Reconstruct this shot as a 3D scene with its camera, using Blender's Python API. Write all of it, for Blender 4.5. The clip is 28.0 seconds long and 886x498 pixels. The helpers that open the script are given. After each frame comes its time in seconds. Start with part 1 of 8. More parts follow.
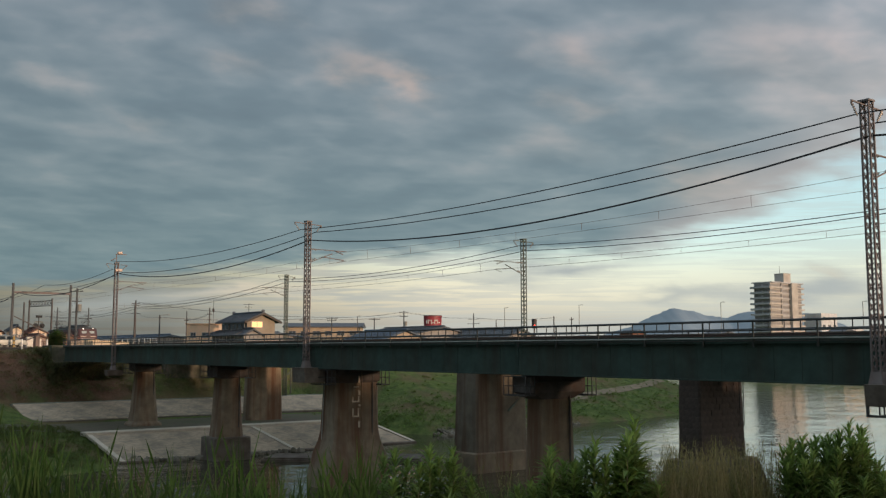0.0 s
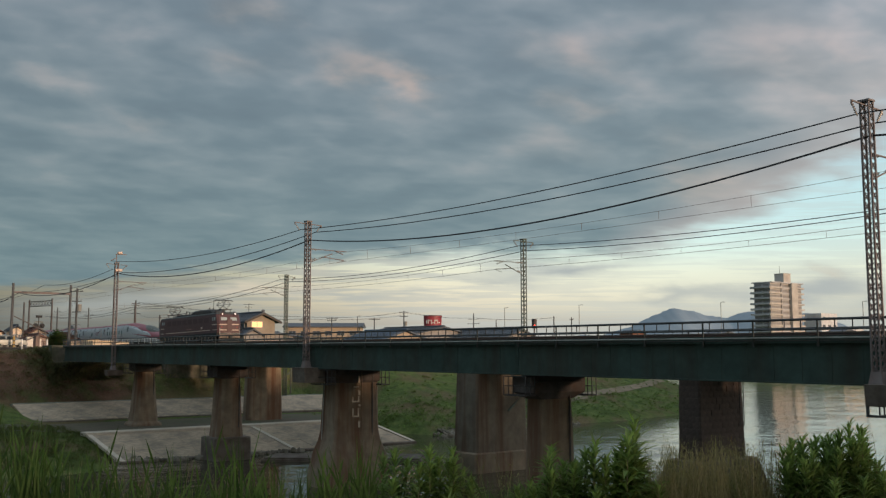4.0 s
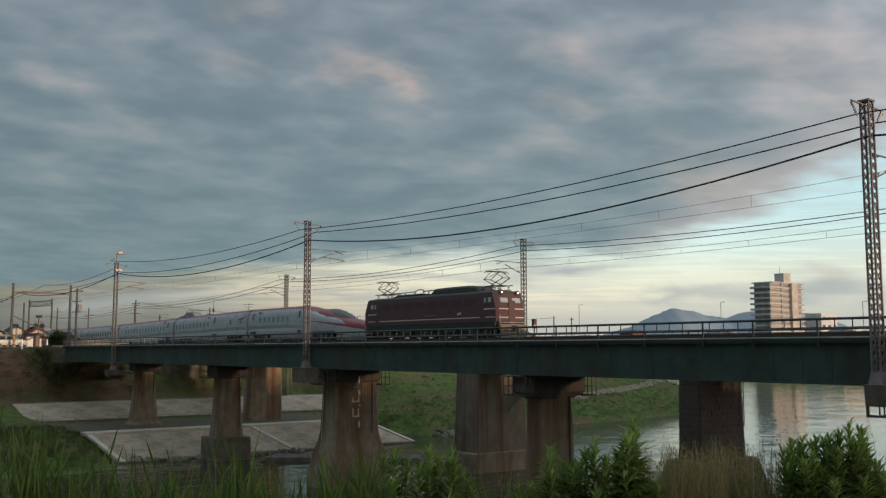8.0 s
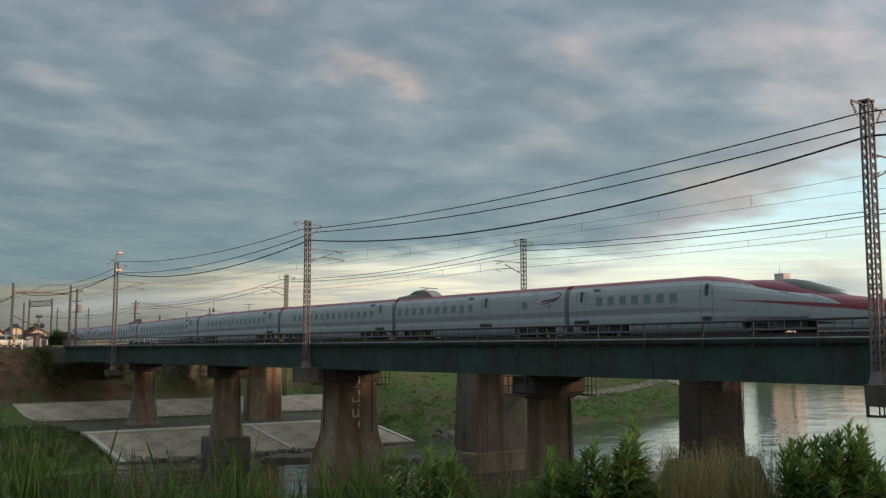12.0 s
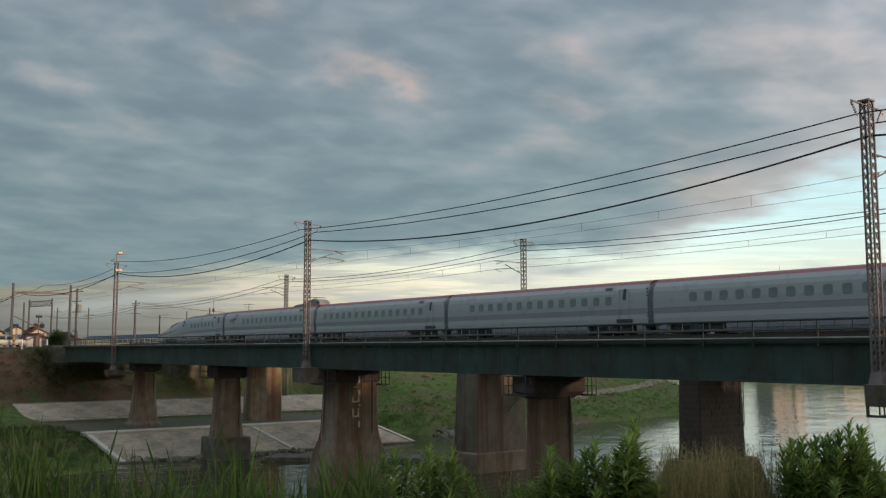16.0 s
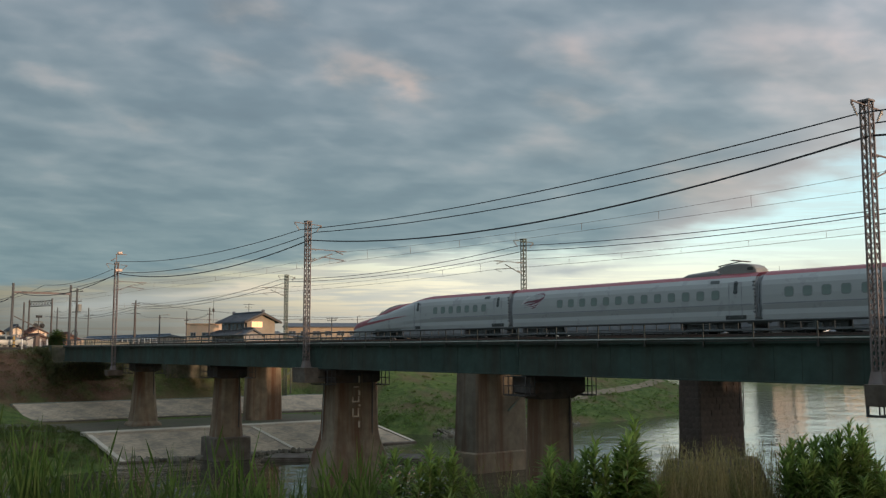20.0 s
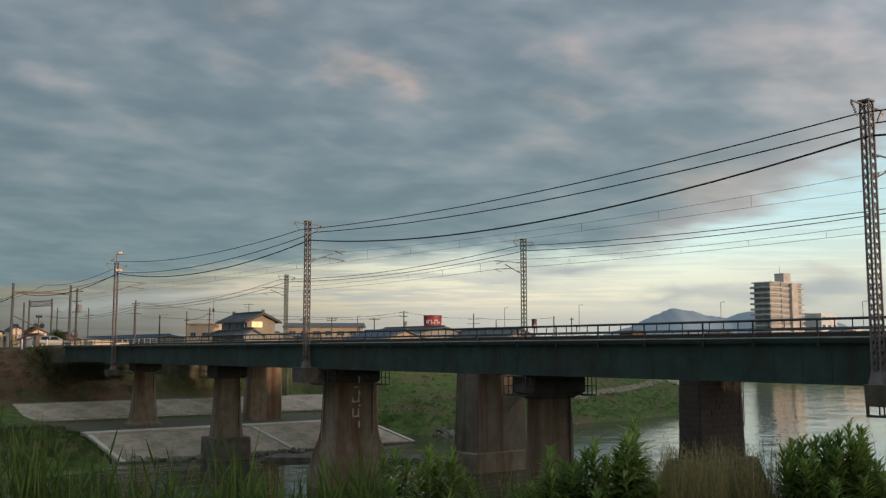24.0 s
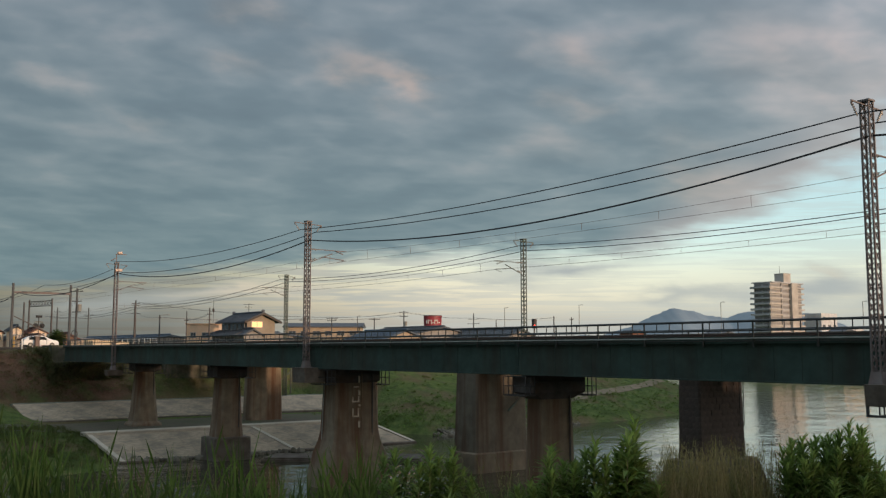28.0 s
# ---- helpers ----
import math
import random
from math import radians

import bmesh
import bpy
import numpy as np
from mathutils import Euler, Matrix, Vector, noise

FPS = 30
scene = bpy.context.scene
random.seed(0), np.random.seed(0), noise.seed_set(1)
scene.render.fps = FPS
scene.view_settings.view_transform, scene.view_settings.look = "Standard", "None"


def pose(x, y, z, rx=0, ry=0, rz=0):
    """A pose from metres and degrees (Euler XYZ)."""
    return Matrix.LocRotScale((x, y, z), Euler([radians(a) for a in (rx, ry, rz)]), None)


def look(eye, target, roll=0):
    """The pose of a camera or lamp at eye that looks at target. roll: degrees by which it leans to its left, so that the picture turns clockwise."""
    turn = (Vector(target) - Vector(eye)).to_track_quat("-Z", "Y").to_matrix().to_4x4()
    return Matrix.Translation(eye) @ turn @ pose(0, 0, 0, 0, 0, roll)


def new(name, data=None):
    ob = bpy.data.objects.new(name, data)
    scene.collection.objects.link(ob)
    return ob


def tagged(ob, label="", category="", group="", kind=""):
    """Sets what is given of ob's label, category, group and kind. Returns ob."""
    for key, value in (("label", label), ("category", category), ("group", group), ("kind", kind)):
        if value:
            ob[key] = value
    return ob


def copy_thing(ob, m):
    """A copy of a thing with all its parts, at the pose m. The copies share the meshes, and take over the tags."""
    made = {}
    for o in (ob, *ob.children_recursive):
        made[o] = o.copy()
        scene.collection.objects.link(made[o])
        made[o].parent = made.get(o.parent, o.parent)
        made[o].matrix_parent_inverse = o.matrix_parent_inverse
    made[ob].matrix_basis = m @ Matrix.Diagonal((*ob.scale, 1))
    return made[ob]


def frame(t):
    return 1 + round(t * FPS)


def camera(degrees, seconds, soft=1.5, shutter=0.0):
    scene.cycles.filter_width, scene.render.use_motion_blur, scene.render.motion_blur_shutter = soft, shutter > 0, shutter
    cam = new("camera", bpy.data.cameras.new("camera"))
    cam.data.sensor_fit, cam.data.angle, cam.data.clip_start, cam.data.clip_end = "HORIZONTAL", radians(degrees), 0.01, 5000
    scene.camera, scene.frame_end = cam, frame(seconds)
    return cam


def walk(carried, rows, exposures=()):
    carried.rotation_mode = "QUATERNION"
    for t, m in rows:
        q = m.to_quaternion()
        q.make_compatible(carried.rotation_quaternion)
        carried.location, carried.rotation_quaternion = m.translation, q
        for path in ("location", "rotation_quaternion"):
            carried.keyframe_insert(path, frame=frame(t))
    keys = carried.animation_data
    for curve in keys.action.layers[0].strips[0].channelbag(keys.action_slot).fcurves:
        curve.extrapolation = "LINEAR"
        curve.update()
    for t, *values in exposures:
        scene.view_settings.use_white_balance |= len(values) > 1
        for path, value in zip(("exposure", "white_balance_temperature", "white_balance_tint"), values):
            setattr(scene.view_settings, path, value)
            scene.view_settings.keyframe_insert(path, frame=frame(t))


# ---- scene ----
cam = camera(49.774, 28.0, soft=1.3, shutter=0.15)
EYE = Vector((0.0, 0.0, 8.866))
AIM = Vector((math.sin(-0.92039) * math.cos(0.10536), math.cos(-0.92039) * math.cos(0.10536), math.sin(0.10536)))
walk(cam, [(0.0, look(EYE, EYE + AIM * 50)), (28.0, look(EYE, EYE + AIM * 50))], [(0.0, 0.0), (3.0, 0.0), (6.0, 0.02), (8.0, 0.02), (10.0, 0.12), (12.0, 0.18), (20.0, 0.20), (21.5, 0.16), (24.0, 0.02), (28.0, -0.02)])

# ---- world, sun ----
SUN_EL, SUN_AZ = radians(1.6), radians(6.0)      # height above the horizon; turn from +x towards +y
SUN_DIR = Vector((math.cos(SUN_EL) * math.cos(SUN_AZ), math.cos(SUN_EL) * math.sin(SUN_AZ), math.sin(SUN_EL)))


def link(nt, a, b):
    nt.links.new(a, b)


def math_node(nt, op, a, b=None, c=None, clamp=False):
    n = nt.nodes.new("ShaderNodeMath")
    n.operation, n.use_clamp = op, clamp
    for i, v in enumerate((a, b, c)):
        if v is None:
            continue
        if isinstance(v, (int, float)):
            n.inputs[i].default_value = v
        else:
            link(nt, v, n.inputs[i])
    return n.outputs[0]


def mix_node(nt, fac, a, b, blend="MIX"):
    n = nt.nodes.new("ShaderNodeMix")
    n.data_type, n.blend_type = "RGBA", blend
    for sock, v in ((n.inputs[0], fac), (n.inputs[6], a), (n.inputs[7], b)):
        if isinstance(v, (int, float)):
            sock.default_value = v
        elif isinstance(v, tuple):
            sock.default_value = (*v[:3], 1)
        else:
            link(nt, v, sock)
    return n.outputs[2]


def ramp_node(nt, fac, stops, interp="EASE"):
    n = nt.nodes.new("ShaderNodeValToRGB")
    n.color_ramp.interpolation = interp
    el = n.color_ramp.elements
    while len(el) < len(stops):
        el.new(0.5)
    for e, (p, c) in zip(el, stops):
        e.position = p
        e.color = (*c, 1) if isinstance(c, tuple) else (c, c, c, 1)
    link(nt, fac, n.inputs[0])
    return n.outputs[0]


def noise_node(nt, vec, scale, detail=5.0, rough=0.55, distort=0.0):
    n = nt.nodes.new("ShaderNodeTexNoise")
    n.inputs["Scale"].default_value = scale
    n.inputs["Detail"].default_value = detail
    n.inputs["Roughness"].default_value = rough
    n.inputs["Distortion"].default_value = distort
    if vec is not None:
        link(nt, vec, n.inputs["Vector"])
    return n.outputs["Fac"]


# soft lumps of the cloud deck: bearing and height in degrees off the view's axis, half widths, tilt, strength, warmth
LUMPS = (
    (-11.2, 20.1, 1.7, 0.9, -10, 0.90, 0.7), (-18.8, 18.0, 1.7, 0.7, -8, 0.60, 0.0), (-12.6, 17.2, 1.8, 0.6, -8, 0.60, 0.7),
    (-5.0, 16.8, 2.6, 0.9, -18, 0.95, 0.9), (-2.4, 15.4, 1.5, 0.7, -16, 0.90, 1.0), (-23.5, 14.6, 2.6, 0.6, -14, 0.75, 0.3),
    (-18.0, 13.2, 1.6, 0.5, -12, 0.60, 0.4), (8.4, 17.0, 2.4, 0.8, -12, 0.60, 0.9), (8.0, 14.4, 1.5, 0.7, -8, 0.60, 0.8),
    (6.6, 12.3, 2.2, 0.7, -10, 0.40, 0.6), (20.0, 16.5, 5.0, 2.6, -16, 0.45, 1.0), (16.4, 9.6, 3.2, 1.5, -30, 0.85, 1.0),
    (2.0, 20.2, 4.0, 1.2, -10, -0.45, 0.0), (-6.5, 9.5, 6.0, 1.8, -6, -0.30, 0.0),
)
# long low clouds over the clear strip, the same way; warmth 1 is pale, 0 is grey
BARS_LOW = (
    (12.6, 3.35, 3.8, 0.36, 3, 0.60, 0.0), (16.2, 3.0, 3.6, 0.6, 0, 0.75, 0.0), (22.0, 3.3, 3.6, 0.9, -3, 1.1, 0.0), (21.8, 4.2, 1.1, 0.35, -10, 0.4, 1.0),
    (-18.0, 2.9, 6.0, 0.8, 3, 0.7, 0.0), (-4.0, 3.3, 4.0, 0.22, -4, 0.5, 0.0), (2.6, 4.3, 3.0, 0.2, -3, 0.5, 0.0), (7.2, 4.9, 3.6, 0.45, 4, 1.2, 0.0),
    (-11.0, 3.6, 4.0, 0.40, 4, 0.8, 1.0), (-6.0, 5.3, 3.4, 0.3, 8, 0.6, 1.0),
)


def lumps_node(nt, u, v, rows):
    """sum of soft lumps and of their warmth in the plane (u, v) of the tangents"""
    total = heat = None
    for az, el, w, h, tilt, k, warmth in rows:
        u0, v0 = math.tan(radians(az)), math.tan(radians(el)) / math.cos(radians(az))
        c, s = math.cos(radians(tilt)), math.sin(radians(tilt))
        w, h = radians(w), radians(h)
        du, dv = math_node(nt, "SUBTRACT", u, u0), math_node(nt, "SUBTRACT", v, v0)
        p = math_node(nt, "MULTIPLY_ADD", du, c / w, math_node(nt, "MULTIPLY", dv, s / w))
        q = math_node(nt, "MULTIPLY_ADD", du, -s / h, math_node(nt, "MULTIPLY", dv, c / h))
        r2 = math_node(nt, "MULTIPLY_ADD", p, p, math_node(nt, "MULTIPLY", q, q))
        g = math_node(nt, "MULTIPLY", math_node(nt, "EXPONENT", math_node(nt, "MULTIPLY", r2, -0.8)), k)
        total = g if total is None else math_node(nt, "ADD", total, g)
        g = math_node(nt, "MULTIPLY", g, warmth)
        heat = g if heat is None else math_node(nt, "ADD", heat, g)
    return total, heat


def make_world():
    w = bpy.data.worlds.new("evening_sky")
    scene.world = w
    w.use_nodes = True
    nt = w.node_tree
    bg = nt.nodes["Background"]
    tc = nt.nodes.new("ShaderNodeTexCoord")
    sep = nt.nodes.new("ShaderNodeSeparateXYZ")
    link(nt, tc.outputs["Generated"], sep.inputs[0])
    dx, dy, dz = sep.outputs
    up = math_node(nt, "MAXIMUM", dz, 0.012)
    # cloud layer as a flat sheet overhead: lateral and depth along the deck's edge
    ca, sa = math.cos(-0.92039), math.sin(-0.92039)
    across = math_node(nt, "ADD", math_node(nt, "MULTIPLY", dx, ca), math_node(nt, "MULTIPLY", dy, -sa))
    ahead = math_node(nt, "ADD", math_node(nt, "MULTIPLY", dx, sa), math_node(nt, "MULTIPLY", dy, ca))
    lat, dep = math_node(nt, "DIVIDE", across, up), math_node(nt, "DIVIDE", ahead, up)
    comb = nt.nodes.new("ShaderNodeCombineXYZ")
    link(nt, lat, comb.inputs[0])
    link(nt, dep, comb.inputs[1])
    sheet = comb.outputs[0]
    # the same sky as tangents of bearing and height
    far = math_node(nt, "MAXIMUM", math_node(nt, "ABSOLUTE", ahead), 0.25)
    side, rise = math_node(nt, "DIVIDE", across, far), math_node(nt, "DIVIDE", dz, far)
    front = math_node(nt, "GREATER_THAN", ahead, 0.25)
    comb = nt.nodes.new("ShaderNodeCombineXYZ")
    link(nt, math_node(nt, "ADD", side, math_node(nt, "MULTIPLY", rise, 0.35)), comb.inputs[0])
    link(nt, math_node(nt, "MULTIPLY", math_node(nt, "POWER", math_node(nt, "MAXIMUM", rise, 0.0), 0.62), 2.3), comb.inputs[1])
    plane = comb.outputs[0]
    # clear sky: physical sky plus a pale evening gradient
    sky = nt.nodes.new("ShaderNodeTexSky")
    sky.sky_type, sky.sun_disc = "NISHITA", False
    sky.sun_elevation, sky.sun_rotation = SUN_EL, math.pi / 2 - SUN_AZ
    clear = ramp_node(nt, dz, [(0.0, (0.36, 0.38, 0.37)), (0.03, (0.45, 0.47, 0.45)), (0.055, (0.74, 0.71, 0.585)), (0.08, (0.74, 0.76, 0.65)), (0.102, (0.64, 0.77, 0.735)), (0.13, (0.54, 0.72, 0.75)), (0.24, (0.42, 0.61, 0.72)), (0.6, (0.12, 0.2, 0.32))], "LINEAR")
    clear = mix_node(nt, 0.06, clear, sky.outputs[0], "ADD")
    # the left of the low sky is duller
    dull = ramp_node(nt, math_node(nt, "MULTIPLY_ADD", side, 1.0, 0.5), [(0.0, (0.29, 0.305, 0.29)), (0.20, (0.39, 0.40, 0.375)), (0.33, (0.74, 0.73, 0.68)), (0.5, (1.0, 0.99, 0.96)), (0.75, (1.03, 1.08, 1.08)), (1.0, (0.96, 1.02, 1.03))], "LINEAR")
    clear = mix_node(nt, 1.0, clear, dull, "MULTIPLY")
    # warped tangents, so that lumps fray
    warp = nt.nodes.new("ShaderNodeTexNoise")
    warp.inputs["Scale"].default_value, warp.inputs["Detail"].default_value = 9.0, 5.0
    mw = nt.nodes.new("ShaderNodeMapping")
    mw.inputs["Scale"].default_value = (1.3, 1.1, 1.0)
    link(nt, plane, mw.inputs[0])
    link(nt, mw.outputs[0], warp.inputs["Vector"])
    sw = nt.nodes.new("ShaderNodeSeparateXYZ")
    link(nt, warp.outputs["Color"], sw.inputs[0])
    wu = math_node(nt, "MULTIPLY_ADD", math_node(nt, "SUBTRACT", sw.outputs[0], 0.5), 0.17, side)
    wv = math_node(nt, "MULTIPLY_ADD", math_node(nt, "SUBTRACT", sw.outputs[1], 0.5), 0.075, rise)
    lv = math_node(nt, "MULTIPLY_ADD", math_node(nt, "SUBTRACT", sw.outputs[1], 0.5), 0.045, rise)
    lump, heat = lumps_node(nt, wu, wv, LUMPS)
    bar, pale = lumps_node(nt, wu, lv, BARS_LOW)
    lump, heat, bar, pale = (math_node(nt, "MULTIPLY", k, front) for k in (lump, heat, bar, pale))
    # thin streaks in the clear part
    mp = nt.nodes.new("ShaderNodeMapping")
    mp.inputs["Scale"].default_value = (3.4, 22.0, 1.0)
    link(nt, plane, mp.inputs[0])
    streak = noise_node(nt, mp.outputs[0], 1.5, 6.0, 0.62, 0.3)
    streak = ramp_node(nt, streak, [(0.0, 0.0), (0.44, 0.0), (0.55, 0.9), (1.0, 1.0)])
    low = mix_node(nt, math_node(nt, "MULTIPLY", streak, ramp_node(nt, math_node(nt, "MULTIPLY_ADD", side, 1.0, 0.5), [(0.4, 0.8), (0.58, 0.5), (0.72, 0.3)], "LINEAR")), clear, mix_node(nt, 1.0, (0.53, 0.555, 0.53), dull, "MULTIPLY"))
    tone = mix_node(nt, math_node(nt, "MULTIPLY", pale, 1.4, clamp=True), (0.42, 0.46, 0.455), (0.66, 0.60, 0.48))
    low = mix_node(nt, math_node(nt, "MULTIPLY", bar, 0.8, clamp=True), low, tone)
    # cloud deck: cells that shrink towards the horizon, drawn out along a falling line
    high = math_node(nt, "MAXIMUM", rise, 0.02)
    fall = math_node(nt, "LOGARITHM", high, math.e)
    spread = math_node(nt, "DIVIDE", side, math_node(nt, "POWER", high, 0.28))
    comb = nt.nodes.new("ShaderNodeCombineXYZ")
    link(nt, math_node(nt, "MULTIPLY", spread, 10.5), comb.inputs[0])
    link(nt, math_node(nt, "MULTIPLY", math_node(nt, "MULTIPLY_ADD", spread, 0.12, fall), 10.5), comb.inputs[1])
    cells = comb.outputs[0]
    big = noise_node(nt, cells, 0.20, 2.0, 0.5, 0.2)
    fine = noise_node(nt, cells, 0.78, 2.5, 0.45, 0.2)
    ripple = noise_node(nt, cells, 2.1, 4.0, 0.5, 0.3)
    body = math_node(nt, "MULTIPLY_ADD", big, 0.38, math_node(nt, "MULTIPLY", fine, 0.62))
    # the far part of the deck is flatter
    keep = ramp_node(nt, dz, [(0.08, 0.32), (0.15, 0.44), (0.28, 0.72)], "LINEAR")
    body = math_node(nt, "MULTIPLY_ADD", math_node(nt, "SUBTRACT", body, 0.5), keep, 0.462)
    body = math_node(nt, "MULTIPLY_ADD", math_node(nt, "SUBTRACT", ripple, 0.5), 0.085, body)
    frayed = body
    body = math_node(nt, "MULTIPLY_ADD", lump, 0.115, body)
    cloud = ramp_node(nt, body, [(0.30, (0.152, 0.205, 0.243)), (0.42, (0.182, 0.243, 0.280)), (0.50, (0.231, 0.289, 0.322)), (0.60, (0.322, 0.356, 0.378)), (0.74, (0.45, 0.455, 0.46))], "LINEAR")
    cloud = mix_node(nt, math_node(nt, "MULTIPLY", heat, 1.0, clamp=True), cloud, mix_node(nt, 1.0, cloud, (1.24, 1.03, 0.93), "MULTIPLY"))
    # the deck thins and warms towards the side of the open sky
    thin = ramp_node(nt, math_node(nt, "MULTIPLY_ADD", side, 1.0, 0.5), [(0.05, (0.92, 0.94, 0.95)), (0.3, (0.98, 0.99, 1.0)), (0.5, (1.02, 1.02, 1.03)), (0.76, (1.08, 1.07, 1.07)), (0.95, (1.50, 1.35, 1.31))], "LINEAR")
    cloud = mix_node(nt, 1.0, cloud, thin, "MULTIPLY")
    # greener low down, a touch of violet high up
    cloud = mix_node(nt, 1.0, cloud, ramp_node(nt, dz, [(0.09, (0.95, 1.03, 0.97)), (0.19, (0.99, 1.01, 0.99)), (0.32, (1.025, 1.0, 1.02))], "LINEAR"), "MULTIPLY")
    # edges of the deck, frayed: far ahead, and a line running out beside the view
    edge = math_node(nt, "SMOOTH_MAX", math_node(nt, "ADD", dep, math_node(nt, "MULTIPLY_ADD", math_node(nt, "MINIMUM", lat, 0.0), 0.80, -10.0)), math_node(nt, "MULTIPLY_ADD", lat, 3.4, -7.6), 0.8)
    fray = math_node(nt, "MULTIPLY_ADD", math_node(nt, "SUBTRACT", frayed, 0.45), 10.0, 0.0)
    edge = math_node(nt, "MULTIPLY_ADD", math_node(nt, "ADD", edge, fray), 0.05, 0.5)
    mask = ramp_node(nt, edge, [(0.43, 1.0), (0.55, 0.0)])
    rim = ramp_node(nt, math_node(nt, "MULTIPLY_ADD", lat, 0.17, 0.117), [(0.34, 0.0), (0.49, 0.7)])
    rim = math_node(nt, "MULTIPLY", rim, ramp_node(nt, math_node(nt, "MULTIPLY_ADD", side, 1.0, 0.5), [(0.45, 0.1), (0.75, 1.0)]))
    cloud = mix_node(nt, rim, cloud, (0.50, 0.455, 0.435))
    full = mix_node(nt, mask, low, cloud)
    # thinner cloud towards the zenith, and the glow round the low sun behind
    full = mix_node(nt, 1.0, full, ramp_node(nt, dz, [(0.36, 1.0), (0.8, 2.5)], "LINEAR"), "MULTIPLY")
    toward = math_node(nt, "ADD", math_node(nt, "MULTIPLY", dx, math.cos(SUN_AZ)), math_node(nt, "MULTIPLY", dy, math.sin(SUN_AZ)))
    low_band = math_node(nt, "SUBTRACT", 1.0, math_node(nt, "MULTIPLY", math_node(nt, "ABSOLUTE", dz), 1.5), clamp=True)
    glowing = math_node(nt, "MULTIPLY", math_node(nt, "POWER", math_node(nt, "MAXIMUM", toward, 0.0), 3.0), low_band)
    full = mix_node(nt, glowing, full, mix_node(nt, 1.0, full, (0.75, 0.42, 0.22), "ADD"))
    # below the horizon
    full = mix_node(nt, math_node(nt, "LESS_THAN", dz, -0.002), full, (0.10, 0.11, 0.10))
    link(nt, full, bg.inputs[0])
    bg.inputs[1].default_value = 1.0


make_world()
sun = new("sun", bpy.data.lights.new("sun", "SUN"))
sun.data.energy, sun.data.angle, sun.data.color = 2.6, radians(1.5), (1.0, 0.70, 0.48)
sun.matrix_world = look(SUN_DIR * 200, (0, 0, 0))

# ---- materials ----
MATS = {}


def mat(name, col, rough=0.7, metal=0.0, var=0.25, scale=3.0, stain=None, stain_amount=0.4, stain_scale=0.6, streak=False, bump=0.15, spec=0.5, island=0.0):
    if name in MATS:
        return MATS[name]
    m = bpy.data.materials.new(name)
    MATS[name] = m
    m.use_nodes = True
    nt = m.node_tree
    b = nt.nodes["Principled BSDF"]
    tc = nt.nodes.new("ShaderNodeTexCoord")
    vec = tc.outputs["Object"]
    fine = noise_node(nt, vec, scale, 6.0, 0.6)
    lo, hi = tuple(c * (1 - var) for c in col), tuple(min(1.0, c * (1 + var)) for c in col)
    c = ramp_node(nt, fine, [(0.28, lo), (0.72, hi)], "LINEAR")
    if stain:
        mp = nt.nodes.new("ShaderNodeMapping")
        mp.inputs["Scale"].default_value = (1, 1, 0.07) if streak else (1, 1, 1)
        link(nt, vec, mp.inputs[0])
        st = noise_node(nt, mp.outputs[0], stain_scale, 5.0, 0.6)
        f = ramp_node(nt, st, [(0.40, 0.0), (0.68, stain_amount)])
        c = mix_node(nt, f, c, stain)
    if island:
        g = nt.nodes.new("ShaderNodeNewGeometry")
        f = math_node(nt, "MULTIPLY_ADD", g.outputs["Random Per Island"], 2 * island, 1 - island)
        c = mix_node(nt, 1.0, c, f, "MULTIPLY")
    link(nt, c, b.inputs["Base Color"])
    r = math_node(nt, "MULTIPLY_ADD", fine, 0.24, rough - 0.12, clamp=True)
    link(nt, r, b.inputs["Roughness"])
    b.inputs["Metallic"].default_value = metal
    b.inputs["Specular IOR Level"].default_value = spec
    if bump:
        bn = nt.nodes.new("ShaderNodeBump")
        bn.inputs["Strength"].default_value = bump
        bn.inputs["Distance"].default_value = 0.05
        link(nt, fine, bn.inputs["Height"])
        link(nt, bn.outputs[0], b.inputs["Normal"])
    return m


def glow(name, col, strength):
    if name in MATS:
        return MATS[name]
    m = bpy.data.materials.new(name)
    MATS[name] = m
    m.use_nodes = True
    b = m.node_tree.nodes["Principled BSDF"]
    b.inputs["Base Color"].default_value = (*col, 1)
    b.inputs["Emission Color"].default_value = (*col, 1)
    b.inputs["Emission Strength"].default_value = strength
    return m


def water_material():
    m = bpy.data.materials.new("river_water")
    m.use_nodes = True
    nt = m.node_tree
    b = nt.nodes["Principled BSDF"]
    b.inputs["Base Color"].default_value = (0.042, 0.040, 0.026, 1)
    b.inputs["Roughness"].default_value = 0.06
    b.inputs["IOR"].default_value = 1.33
    tc = nt.nodes.new("ShaderNodeTexCoord")
    mp = nt.nodes.new("ShaderNodeMapping")
    mp.inputs["Scale"].default_value = (1.0, 0.45, 1.0)
    mp.inputs["Rotation"].default_value = (0, 0, radians(53))
    link(nt, tc.outputs["Object"], mp.inputs[0])
    a = noise_node(nt, mp.outputs[0], 0.9, 4.0, 0.55, 0.3)
    c = noise_node(nt, mp.outputs[0], 0.12, 3.0, 0.5, 0.6)
    h = math_node(nt, "ADD", math_node(nt, "MULTIPLY", a, 0.5), math_node(nt, "MULTIPLY", c, 1.5))
    bn = nt.nodes.new("ShaderNodeBump")
    bn.inputs["Strength"].default_value = 0.6
    bn.inputs["Distance"].default_value = 0.15
    link(nt, h, bn.inputs["Height"])
    link(nt, bn.outputs[0], b.inputs["Normal"])
    return m


